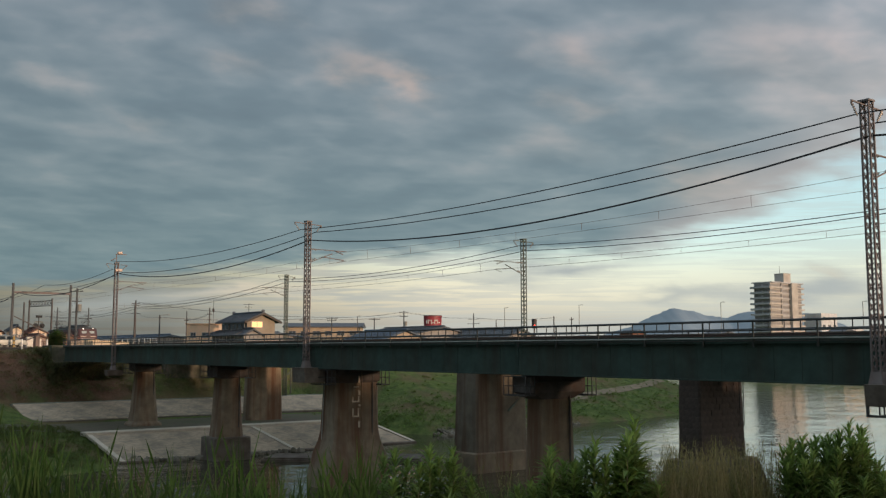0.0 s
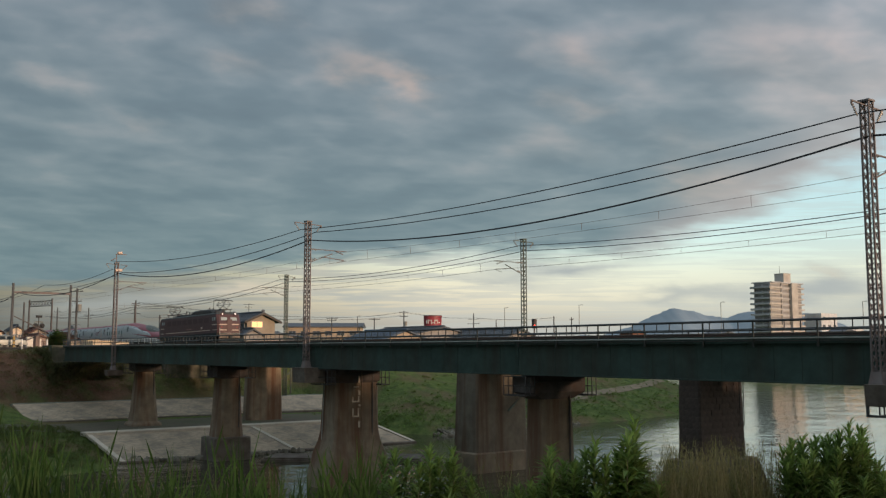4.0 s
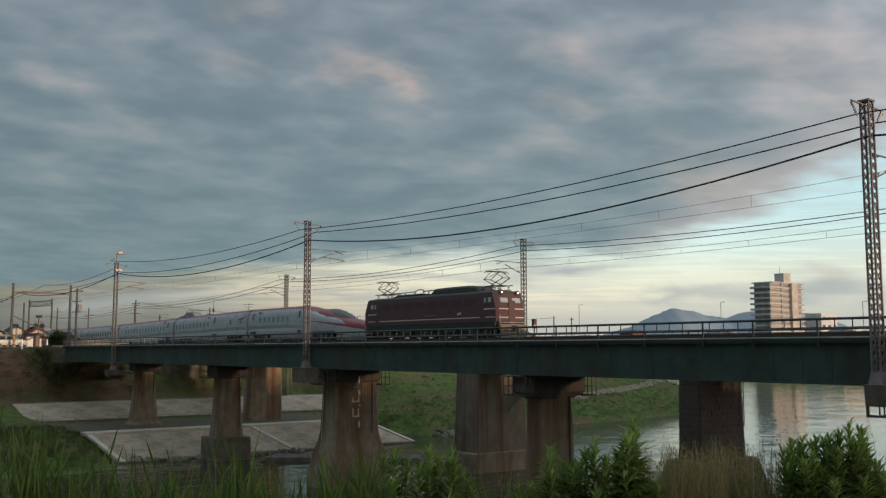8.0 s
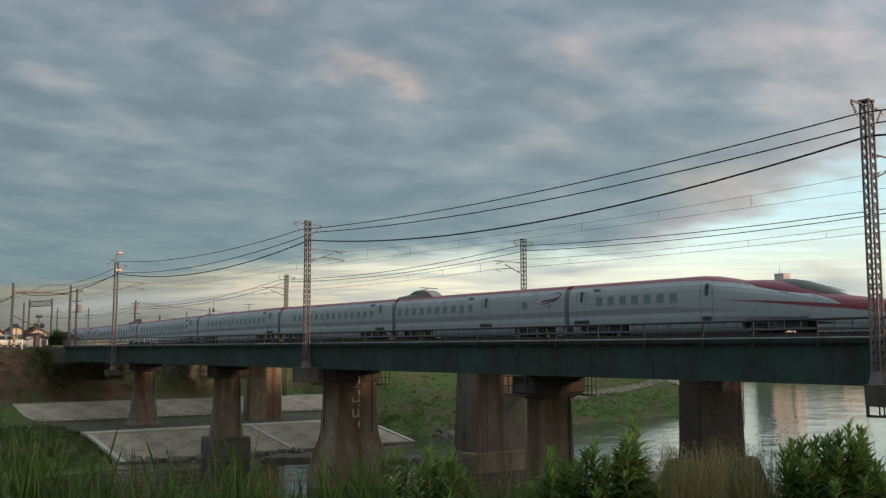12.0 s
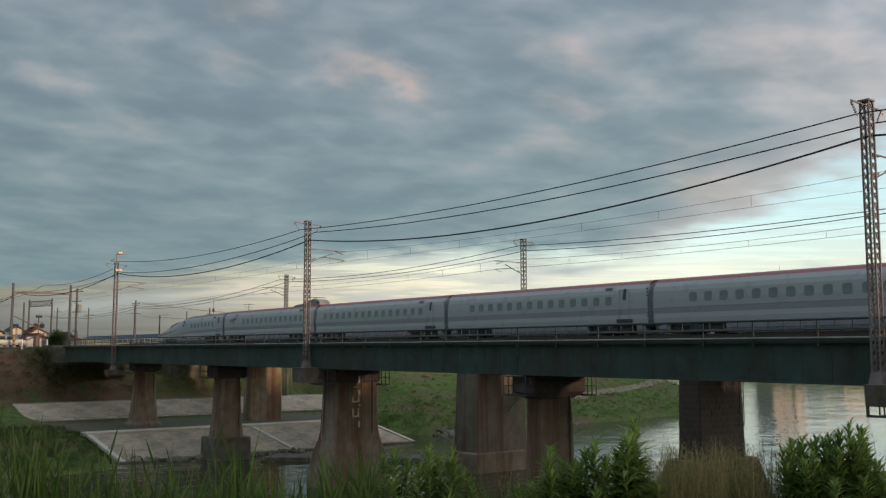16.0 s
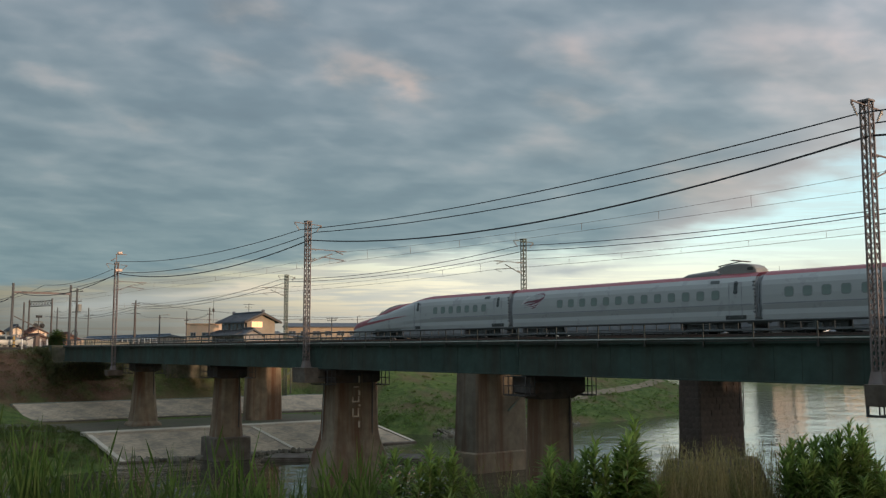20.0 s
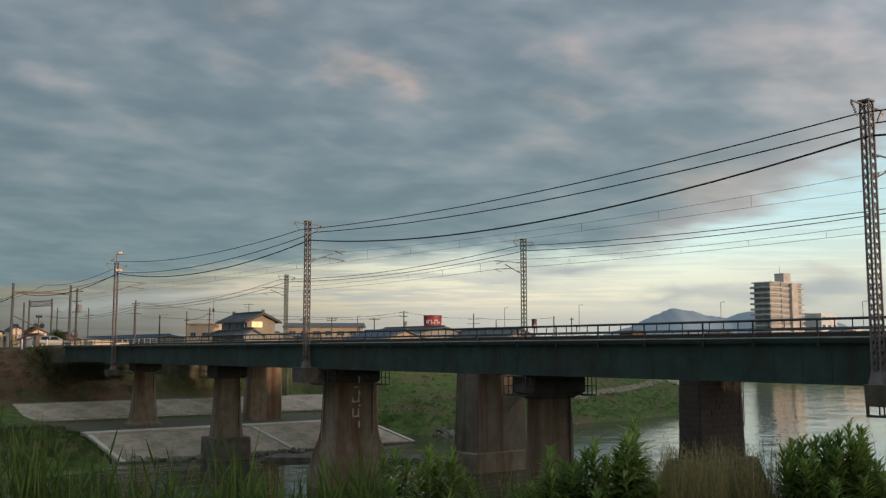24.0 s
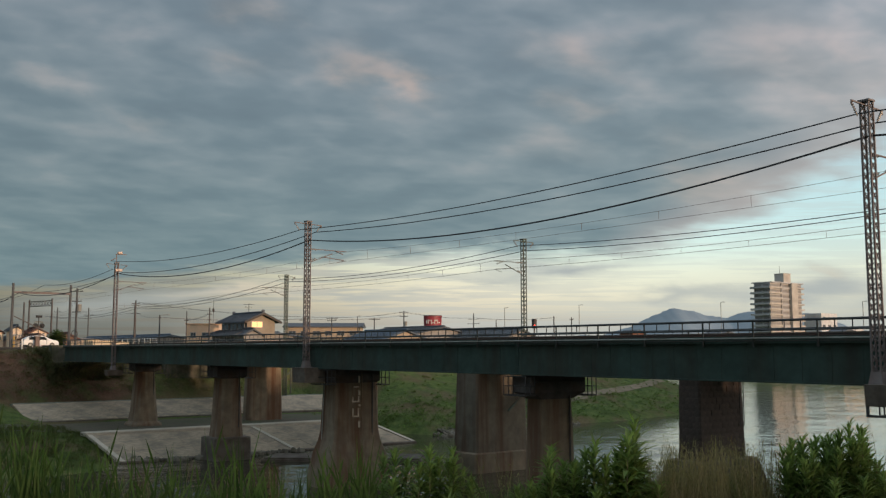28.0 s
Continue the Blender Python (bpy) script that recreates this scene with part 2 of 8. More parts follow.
def ground_material():
    m = bpy.data.materials.new("bank_grass_and_earth")
    m.use_nodes = True
    nt = m.node_tree
    b = nt.nodes["Principled BSDF"]
    tc = nt.nodes.new("ShaderNodeTexCoord")
    v = tc.outputs["Object"]
    g = ramp_node(nt, noise_node(nt, v, 0.9, 8.0, 0.65), [(0.3, (0.035, 0.055, 0.018)), (0.5, (0.075, 0.110, 0.030)), (0.7, (0.13, 0.155, 0.050))], "LINEAR")
    dry = ramp_node(nt, noise_node(nt, v, 0.16, 5.0, 0.6), [(0.45, 0.0), (0.66, 0.75)])
    c = mix_node(nt, dry, g, (0.13, 0.092, 0.055))
    # bare reddish earth on the railway embankment
    sep = nt.nodes.new("ShaderNodeSeparateXYZ")
    link(nt, v, sep.inputs[0])
    worn = noise_node(nt, v, 0.35, 6.0, 0.65)
    bare = math_node(nt, "MULTIPLY", math_node(nt, "MULTIPLY_ADD", sep.outputs[0], -0.16, -16.6, clamp=True), math_node(nt, "MULTIPLY_ADD", sep.outputs[1], -0.12, 5.4, clamp=True))
    bare = math_node(nt, "MULTIPLY", bare, ramp_node(nt, worn, [(0.32, 0.35), (0.55, 1.0)]))
    c = mix_node(nt, bare, c, ramp_node(nt, worn, [(0.3, (0.07, 0.046, 0.032)), (0.7, (0.15, 0.088, 0.058))]))
    link(nt, c, b.inputs["Base Color"])
    b.inputs["Roughness"].default_value = 0.95
    b.inputs["Specular IOR Level"].default_value = 0.1
    bn = nt.nodes.new("ShaderNodeBump")
    bn.inputs["Strength"].default_value = 0.8
    bn.inputs["Distance"].default_value = 0.25
    link(nt, noise_node(nt, v, 3.5, 6.0, 0.7), bn.inputs["Height"])
    link(nt, bn.outputs[0], b.inputs["Normal"])
    return m


CONCRETE = mat("weathered_pier_concrete", (0.205, 0.158, 0.108), 0.9, 0, 0.3, 1.3, (0.115, 0.052, 0.026), 0.95, 1.1, True, 0.45)
CAP = mat("soot_dark_concrete", (0.125, 0.104, 0.084), 0.9, 0, 0.3, 2.0, (0.05, 0.03, 0.02), 0.7, 0.8, False, 0.35)
PALE = mat("pale_slope_concrete", (0.45, 0.39, 0.31), 0.9, 0, 0.16, 1.2, (0.26, 0.24, 0.20), 0.55, 0.35, False, 0.2)
GIRDER = mat("dark_green_girder_paint", (0.042, 0.068, 0.058), 0.85, 0, 0.3, 1.5, (0.045, 0.03, 0.02), 0.5, 0.5, True, 0.1, 0.25)
STEEL = mat("brown_painted_lattice_steel", (0.185, 0.160, 0.155), 0.8, 0.05, 0.3, 4.0, (0.13, 0.07, 0.05), 0.45, 1.0, False, 0.1)
STEELG = mat("green_painted_lattice_steel", (0.105, 0.130, 0.105), 0.75, 0.1, 0.25, 4.0, (0.15, 0.08, 0.04), 0.4, 1.0, False, 0.1)
DARK = mat("dark_iron", (0.075, 0.072, 0.070), 0.6, 0.3, 0.3, 5.0, (0.07, 0.035, 0.02), 0.5, 1.5, False, 0.1)
RAILING = mat("dark_railing_paint", (0.048, 0.052, 0.052), 0.6, 0.2, 0.25, 5.0, None, 0, 1, False, 0.05)
CONDUIT = mat("pale_grey_pipe", (0.36, 0.37, 0.345), 0.7, 0.0, 0.2, 3.0, (0.16, 0.12, 0.08), 0.5, 0.6, False, 0.05)
WIRE = mat("dull_wire", (0.045, 0.045, 0.05), 0.6, 0.5, 0.1, 1.0, None, 0, 1, False, 0.0)
COPPER = mat("contact_wire_copper", (0.16, 0.12, 0.10), 0.5, 0.6, 0.1, 1.0, None, 0, 1, False, 0.0)
PORCELAIN = mat("insulator_porcelain", (0.30, 0.27, 0.24), 0.35, 0, 0.1, 8.0, None, 0, 1, False, 0.0)
TIMBER = mat("sleeper_timber", (0.075, 0.070, 0.064), 0.9, 0, 0.4, 3.0, None, 0, 1, False, 0.3, island=0.3)
RAILSTEEL = mat("rail_steel", (0.085, 0.065, 0.055), 0.6, 0.3, 0.2, 4.0, (0.12, 0.05, 0.03), 0.6, 1.0, False, 0.05)
WOODPOLE = mat("grey_concrete_pole", (0.088, 0.092, 0.094), 0.85, 0, 0.2, 3.0, (0.075, 0.072, 0.070), 0.5, 0.8, True, 0.1)
SILVER = mat("silver_white_train_paint", (0.335, 0.352, 0.350), 0.30, 0.0, 0.03, 0.8, (0.30, 0.30, 0.31), 0.25, 0.5, True, 0.0)
STRIPE = mat("thin_grey_stripe", (0.20, 0.21, 0.23), 0.4, 0, 0.03, 1.0, None, 0, 1, False, 0.0)
CRIMSON = mat("crimson_train_paint", (0.225, 0.034, 0.046), 0.38, 0.0, 0.05, 0.8, None, 0, 1, False, 0.0)
SKIRT = mat("skirt_grey", (0.26, 0.265, 0.28), 0.5, 0.0, 0.08, 1.5, (0.12, 0.11, 0.10), 0.5, 0.8, False, 0.02)
UNDER = mat("underframe_black", (0.045, 0.052, 0.050), 0.8, 0.05, 0.3, 4.0, (0.05, 0.045, 0.038), 0.5, 1.2, False, 0.1)
GLASS = mat("pale_green_tinted_glass", (0.150, 0.198, 0.182), 0.12, 0.0, 0.15, 0.7, None, 0, 1, False, 0.0)
OLIVEGLASS = mat("olive_tinted_windscreen", (0.046, 0.046, 0.027), 0.34, 0.0, 0.1, 0.7, None, 0, 1, False, 0.0)
DOORGLASS = mat("dark_door_glass", (0.045, 0.055, 0.055), 0.12, 0.0, 0.1, 0.7, None, 0, 1, False, 0.0)
GASKET = mat("window_gasket", (0.17, 0.185, 0.185), 0.6, 0, 0.05, 2.0, None, 0, 1, False, 0.0)
BELLOWS = mat("gangway_bellows", (0.20, 0.21, 0.22), 0.7, 0, 0.15, 4.0, None, 0, 1, False, 0.05)
MAROON = mat("maroon_locomotive_paint", (0.078, 0.034, 0.035), 0.55, 0.0, 0.12, 1.2, (0.06, 0.03, 0.025), 0.5, 0.9, True, 0.02)
CREAM = mat("cream_locomotive_stripe", (0.55, 0.42, 0.34), 0.5, 0.0, 0.06, 2.0, None, 0, 1, False, 0.0)
ROOFGREY = mat("sooty_roof_paint", (0.05, 0.05, 0.046), 0.7, 0.1, 0.3, 2.0, None, 0, 1, False, 0.05)
LOCOGREEN = mat("green_black_bogie_paint", (0.026, 0.034, 0.033), 0.75, 0.1, 0.3, 4.0, (0.045, 0.035, 0.025), 0.5, 1.3, False, 0.1)
HEADLAMP = glow("lit_headlamp", (1.0, 0.92, 0.80), 7.0)

# ---- building helpers ----


def thing(name, label, category, group="", kind="", at=(0, 0, 0)):
    ob = new(name)
    ob.location = at
    ob.empty_display_size = 0.3
    return tagged(ob, label, category, group, kind)


def mesh_of(name, bm, material, smooth=False):
    me = bpy.data.meshes.new(name)
    bmesh.ops.recalc_face_normals(bm, faces=bm.faces)
    if smooth:
        for f in bm.faces:
            f.smooth = True
    bm.to_mesh(me)
    bm.free()
    me.materials.append(material)
    return me


def part(name, bm, material, parent=None, label="", smooth=False):
    ob = new(name, mesh_of(name, bm, material, smooth))
    ob.parent = parent
    if label:
        ob["label"] = label
    return ob


def solid(name, bm, material, label, category, group="", kind="", smooth=False):
    return tagged(part(name, bm, material, None, "", smooth), label, category, group, kind)


def box(bm, c, s, rot=None, bevel=0.0):
    m = Matrix.Translation(c)
    if rot is not None:
        m = m @ rot
    m = m @ Matrix.Diagonal((s[0], s[1], s[2], 1))
    r = bmesh.ops.create_cube(bm, size=1.0, matrix=m)
    if bevel:
        edges = {e for v in r["verts"] for e in v.link_edges}
        bmesh.ops.bevel(bm, geom=list(edges), offset=bevel, segments=1, affect="EDGES")
    return bm


def bars(bm, pairs, w, h=None):
    """Square bars between pairs of points."""
    h = h or w
    for p, q in pairs:
        p, q = Vector(p), Vector(q)
        d = (q - p).normalized()
        side = d.cross(Vector((0, 0, 1)))
        if side.length < 1e-3:
            side = Vector((1, 0, 0))
        side.normalize()
        top = side.cross(d).normalized()
        vs = []
        for base in (p, q):
            for a, b in ((-1, -1), (1, -1), (1, 1), (-1, 1)):
                vs.append(bm.verts.new(base + side * a * w / 2 + top * b * h / 2))
        for f in ((0, 1, 2, 3), (7, 6, 5, 4), (0, 4, 5, 1), (1, 5, 6, 2), (2, 6, 7, 3), (3, 7, 4, 0)):
            bm.faces.new([vs[i] for i in f])
    return bm


def rod(bm, p, q, r0, r1=None, n=10):
    """A round bar from p to q."""
    p, q = Vector(p), Vector(q)
    r1 = r0 if r1 is None else r1
    d = (q - p).normalized()
    a = d.orthogonal().normalized()
    b = d.cross(a)
    rings = []
    for c, r in ((p, r0), (q, r1)):
        rings.append([bm.verts.new(c + (a * math.cos(2 * math.pi * i / n) + b * math.sin(2 * math.pi * i / n)) * r) for i in range(n)])
    for i in range(n):
        j = (i + 1) % n
        bm.faces.new((rings[0][i], rings[0][j], rings[1][j], rings[1][i]))
    bm.faces.new(rings[0][::-1])
    bm.faces.new(rings[1])
    return bm


def loft(bm, rings, closed=True, caps=True):
    rows = [[bm.verts.new(p) for p in r] for r in rings]
    n = len(rows[0])
    for a, b in zip(rows, rows[1:]):
        for i in range(n if closed else n - 1):
            j = (i + 1) % n
            bm.faces.new((a[i], a[j], b[j], b[i]))
    if caps and closed:
        bm.faces.new(rows[0][::-1])
        bm.faces.new(rows[-1])
    return bm


def frustum(bm, c, z0, z1, s0, s1, chamfer=0.0, shift=(0, 0)):
    """An upright block, s0 wide below and s1 above, with chamfered corners."""
    def ring(z, s, o):
        a, b, k = s[0] / 2, s[1] / 2, chamfer
        pts = [(-a + k, -b), (a - k, -b), (a, -b + k), (a, b - k), (a - k, b), (-a + k, b), (-a, b - k), (-a, -b + k)] if k else [(-a, -b), (a, -b), (a, b), (-a, b)]
        return [(c[0] + o[0] + x, c[1] + o[1] + y, z) for x, y in pts]
    return loft(bm, [ring(z0, s0, (0, 0)), ring(z1, s1, shift)])


def smooth_step(a, b, x):
    t = min(1.0, max(0.0, (x - a) / (b - a)))
    return t * t * (3 - 2 * t)


def poly(x, pts):
    """Straight pieces through (x, y) points."""
    if x <= pts[0][0]:
        return pts[0][1]
    for (x0, y0), (x1, y1) in zip(pts, pts[1:]):
        if x <= x1:
            return y0 + (y1 - y0) * (x - x0) / (x1 - x0)
    return pts[-1][1]


# ---- plan ----
RAIL = 9.6            # top of rail; the river lies at 0
NEAR, FAR = 34.0, 46.855   # centre lines of the two bridges
EDGE = 31.45          # near walkway's edge

# ---- ground and water ----
SHORE = [(-400, -60), (0, -66), (24, -72.5), (53, -73), (57, -77.6), (62, -79.6), (81, -83), (92, -83.5), (105, -86), (122, -89), (136, -101), (165, -160), (240, -260), (330, -420), (2000, -2500)]


def shore(y):
    return poly(y, SHORE)


def height(x, y):
    u = -0.8 * x + 0.6 * y
    right = poly(u, [(-60, 8.7), (-34, 8.7), (-22, 7.6), (-3, 7.2), (5, 7.1), (9, 6.8), (13, 5.0), (20, 0.0), (24, -1.2), (60, -2.0)])
    d = shore(y) - x
    if y < 150:
        nat = poly(d, [(-20, -2.0), (-4, -0.9), (0, 0.0), (3, 0.7), (9, 1.55), (26, 1.75), (36, 3.6), (44, 8.3), (47, 8.9), (56, 8.9), (62, 8.2)])
        wall = poly(d, [(-20, -2.0), (3.9, -0.9), (5.4, -0.25), (14.0, 1.4), (27.2, 1.62), (36, 2.72), (43, 8.3), (47, 8.9), (56, 8.9), (62, 8.2)])
        far_end = 58.5 + 7.0 * smooth_step(18, 24, d)
        k = smooth_step(23.5, 26.5, y) * (1 - smooth_step(far_end, far_end + 3, y))
        grass = poly(d, [(-20, -2.0), (-4, -0.9), (0, 0.0), (1.5, 0.7), (8, 2.4), (26, 7.6), (34, 8.9), (44, 8.9), (50, 8.2)])
        g = smooth_step(60, 68, y)
        left = (nat * (1 - g) + grass * g) * (1 - k) + wall * k
    else:
        left = poly(d, [(-20, -2.0), (-4, -0.9), (0, 0.0), (1.5, 0.7), (8, 2.4), (26, 7.6), (34, 8.9), (44, 8.9), (50, 8.2)])
    right = max(right, poly(x, [(18, -2.0), (24, 7.0), (36, 9.3), (60, 9.5)]) if y < 250 else -2.0)
    far = poly(y, [(290, -2.0), (302, 0.0), (306, 1.0), (330, 8.2)])
    z = max(left, right, far)
    rough = noise.noise(Vector((x * 0.22, y * 0.22, 0))) * 0.28 + noise.noise(Vector((x * 0.9, y * 0.9, 3))) * 0.10
    flat = 1.0 if z > 0.4 else 0.3
    if 24 < y < 66 and -116 < x < -72:
        flat = 0.12
    if z > 8.0 and x < -100:
        flat = 0.2
    return z + rough * flat


def make_ground():
    xs = np.concatenate([np.linspace(-4500, -420, 14), np.linspace(-390, -150, 25), np.linspace(-146, 24, 136), np.linspace(34, 200, 8), np.linspace(500, 4500, 6)])
    ys = np.concatenate([np.linspace(-4500, -420, 8), np.linspace(-300, -30, 10), np.linspace(-22, 130, 128), np.linspace(136, 430, 30), np.linspace(600, 4500, 10)])
    verts = [(float(x), float(y), height(float(x), float(y))) for y in ys for x in xs]
    nx = len(xs)
    faces = [(j * nx + i, j * nx + i + 1, (j + 1) * nx + i + 1, (j + 1) * nx + i) for j in range(len(ys) - 1) for i in range(nx - 1)]
    me = bpy.data.meshes.new("ground")
    me.from_pydata(verts, [], faces)
    me.materials.append(ground_material())
    for p in me.polygons:
        p.use_smooth = True
    tagged(new("ground", me), "grassy river banks and flat land in evening shade", "ground", kind="structure")


make_ground()
wb = bmesh.new()
for p in ((-2600, -1500), (1500, -1500), (1500, 2500), (-2600, 2500)):
    wb.verts.new((p[0], p[1], 0))
wb.faces.new(wb.verts)
solid("water", wb, water_material(), "rippled grey river water reflecting the pale sky", "water", kind="structure")


def sink(x):
    """How far both tracks lie below the bridge's level: they fall away beyond the bridge."""
    return poly(-x, [(90, 0.0), (95, 0.02), (100, 0.085), (113, 0.31), (137, 0.72), (150, 0.88), (170, 0.95)])

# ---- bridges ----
# soot, and the shade below the girders, both put into the cap colour
SHADED_SOOT = mat("shaded_sooty_cap", (0.085, 0.074, 0.068), 0.9, 0, 0.4, 2.0, (0.085, 0.048, 0.034), 0.7, 0.9, False, 0.5)
SPAN = 19.23
PIERS = [-93.2, -73.95, -54.8, -35.55, -16.3, 2.95]


def girder_span(x, yc, label):
    """A deck girder span from x to the next pier, on two plate girders."""
    t = thing("bridge_span", label, "bridge span", "spans of the railway bridge", at=(x, yc, 0))
    L = SPAN - 0.016
    for side in (-1, 1):
        y = side * 2.22
        b = bmesh.new()
        box(b, (SPAN / 2, y, 8.42), (L, 0.03, 1.46))
        web = part("web", b, GIRDER, t)
        b = bmesh.new()
        box(b, (SPAN / 2, y, 9.17), (L, 0.34, 0.05))
        part("top_flange", b, GIRDER, t)
        b = bmesh.new()
        box(b, (SPAN / 2, y, 7.67), (L, 0.34, 0.06))
        part("bottom_flange", b, GIRDER, t)
        b = bmesh.new()
        box(b, (0, 0, 0), (0.03, 0.016, 1.40), bevel=0.004)
        me = mesh_of("stiffener", b, GIRDER)
        n = 16
        for i in range(n + 1):
            o = new("stiffener", me)
            o.parent = t
            o.location = (0.2 + i * (SPAN - 0.4) / n, y + side * 0.021, 8.42)
    b = bmesh.new()
    for i in range(8):
        xa, xb = 0.3 + i * 2.33, 0.3 + (i + 1) * 2.33
        bars(b, [((xa, -2.2, 7.9), (xb, 2.2, 7.9)), ((xb, -2.2, 7.9), (xa, 2.2, 7.9)), ((xa, -2.2, 9.0), (xa, 2.2, 7.8)), ((xa, -2.2, 7.8), (xa, 2.2, 9.0))], 0.08)
    part("bracing", b, GIRDER, t)
    b = bmesh.new()
    box(b, (SPAN / 2, 0, 9.215), (L, 4.9, 0.04))
    part("deck_plate", b, DARK, t, "dark deck plate")
    for side in (-1, 1):
        b = bmesh.new()
        box(b, (SPAN / 2, side * 2.40, 9.25), (L, 0.06, 0.27))
        part("edge_beam", b, GIRDER, t)
    return t


def handrail(x, y, label):
    t = thing("handrail", label, "handrail", "handrails of the railway bridge", at=(x, y, 0))
    L = SPAN - 0.05
    b = bmesh.new()
    rod(b, (0.02, 0, 9.97), (L, 0, 9.97), 0.048, n=8)
    part("top_rail", b, RAILING, t)
    b = bmesh.new()
    box(b, (SPAN / 2, -0.05, 9.31), (L, 0.05, 0.058), bevel=0.012)
    part("pale_pipe", b, CONDUIT, t, "pale grey cable pipe")
    b = bmesh.new()
    box(b, (0, 0, 0), (0.06, 0.05, 0.98), bevel=0.006)
    box(b, (0, -0.02, -0.44), (0.085, 0.05, 0.10))
    me = mesh_of("post", b, mat("dull_post_paint", (0.036, 0.044, 0.040), 0.8, 0.1, 0.25, 4.0, (0.06, 0.045, 0.035), 0.5, 1.0))
    for i in range(7):
        o = new("post", me)
        o.parent = t
        o.location = (0.25 + i * 2.68 + (0.35 if i == 4 else 0), 0, 9.48)
    b = bmesh.new()
    rod(b, (0.30, 0.01, 9.61), (L - 0.25, 0.01, 9.61), 0.032, n=8)
    for e, d in ((0.30, -1), (L - 0.25, 1)):
        rod(b, (e, 0.01, 9.61), (e + d * 0.10, 0.01, 9.68), 0.032, n=8)
        rod(b, (e + d * 0.10, 0.01, 9.68), (e + d * 0.12, 0.01, 9.96), 0.032, n=8)
    part("lower_rail", b, RAILING, t)
    b = bmesh.new()
    box(b, (0, 0, 0), (0.034, 0.03, 0.38))
    me = mesh_of("baluster", b, RAILING)
    for i in range(28):
        if i % 4:
            o = new("baluster", me)
            o.parent = t
            o.location = (0.25 + i * 0.67, 0.01, 9.79)
    return t


def deck(y, name, low=0.0):
    b = bmesh.new()
    for i in range(210):
        box(b, (-112.6 + i * 0.6, y, 9.31 - low), (0.22, 2.3, 0.22))
    solid("sleepers", b, TIMBER, "row of dark timber sleepers on the " + name + " bridge", "sleepers", kind="stuff")
    for s in (-1, 1):
        b = bmesh.new()
        ring = [(-0.06, 0), (0.06, 0), (0.06, 0.02), (0.012, 0.04), (0.012, 0.12), (0.035, 0.13), (0.035, 0.16), (-0.035, 0.16), (-0.035, 0.13), (-0.012, 0.12), (-0.012, 0.04), (-0.06, 0.02)]
        loft(b, [[(x, y + s * 0.5335 + a, RAIL - 0.16 - low * smooth_step(-125, -113, x) + z) for a, z in [(a, z - sink(x)) for a, z in ring]] for x in (-330, -170, -160, -150, -137, -125, -113, -106, -100, -95, -90, 60)])
        solid("rail", b, RAILSTEEL, "rusty steel rail with a worn bright top", "rail", "rails of both tracks")


first_span = girder_span(PIERS[0] - SPAN, NEAR, "dark green riveted deck girder span over the river")
first_rail = handrail(PIERS[0] - SPAN, NEAR - 2.5, "low steel handrail along the bridge walkway")
for x in PIERS:
    copy_thing(first_span, pose(x, NEAR, 0))
    copy_thing(first_rail, pose(x, NEAR - 2.5, 0))
for x in [PIERS[0] - SPAN] + PIERS:
    copy_thing(first_span, pose(x + 0.2, FAR, 0))
    copy_thing(first_rail, pose(x + 0.2, FAR - 2.5, 0))
deck(NEAR, "nearer", 0.08)
deck(FAR, "farther")


def cable_duct(x):
    """A low closed block, added along the far edge of the farther bridge to stop light gaps under the train."""
    t = thing("cable_duct", "dark added blocker closing bright gaps along the bridge edge", "cable duct", "cable ducts on the bridge", at=(x, FAR + 2.3, 0))
    b = bmesh.new()
    box(b, (SPAN / 2, 0, 9.52), (SPAN - 0.03, 0.30, 0.58), bevel=0.02)
    part("trough", b, CAP, t)
    b = bmesh.new()
    box(b, (0, 0, 0), (1.26, 0.36, 0.07), bevel=0.012)
    me = mesh_of("lid", b, CAP)
    for k in range(15):
        o = new("lid", me)
        o.parent = t
        o.location = (0.66 + k * 1.28, 0, 9.845)


for x in [PIERS[0] - SPAN] + PIERS:
    cable_duct(x + 0.2)


def cage(b, c, s):
    """A small inspection cage of bars round the centre c."""
    x0, x1, y0, y1, z0, z1 = c[0] - s[0] / 2, c[0] + s[0] / 2, c[1] - s[1] / 2, c[1] + s[1] / 2, c[2], c[2] + s[2]
    pr = []
    for z in (z0 + 0.03, z0 + s[2] * 0.5, z1):
        pr += [((x0, y0, z), (x1, y0, z)), ((x1, y0, z), (x1, y1, z)), ((x1, y1, z), (x0, y1, z)), ((x0, y1, z), (x0, y0, z))]
    for x, y in ((x0, y0), (x1, y0), (x1, y1), (x0, y1), (x0, (y0 + y1) / 2), (x1, (y0 + y1) / 2)):
        pr.append(((x, y, z0), (x, y, z1)))
    bars(b, pr, 0.04)
    box(b, (c[0], c[1], z0), (s[0], s[1], 0.04))


def ladder(b, p, z0, z1, w=0.38):
    bars(b, [((p[0], p[1], z0), (p[0], p[1], z1)), ((p[0], p[1] + w, z0), (p[0], p[1] + w, z1))], 0.04)
    bars(b, [((p[0], p[1], z), (p[0], p[1] + w, z)) for z in np.arange(z0 + 0.2, z1, 0.3)], 0.025)


def block_rings(c, rows, chamfer):
    """Rings of an upright block that changes its width with height; rows: z, width along x, width along y."""
    out = []
    for z, a, w in rows:
        p, q, k = a / 2, w / 2, chamfer
        out.append([(c[0] + u, c[1] + v, z) for u, v in ((-p + k, -q), (p - k, -q), (p, -q + k), (p, q - k), (p - k, q), (-p + k, q), (-p, q - k), (-p, -q + k))])
    return out


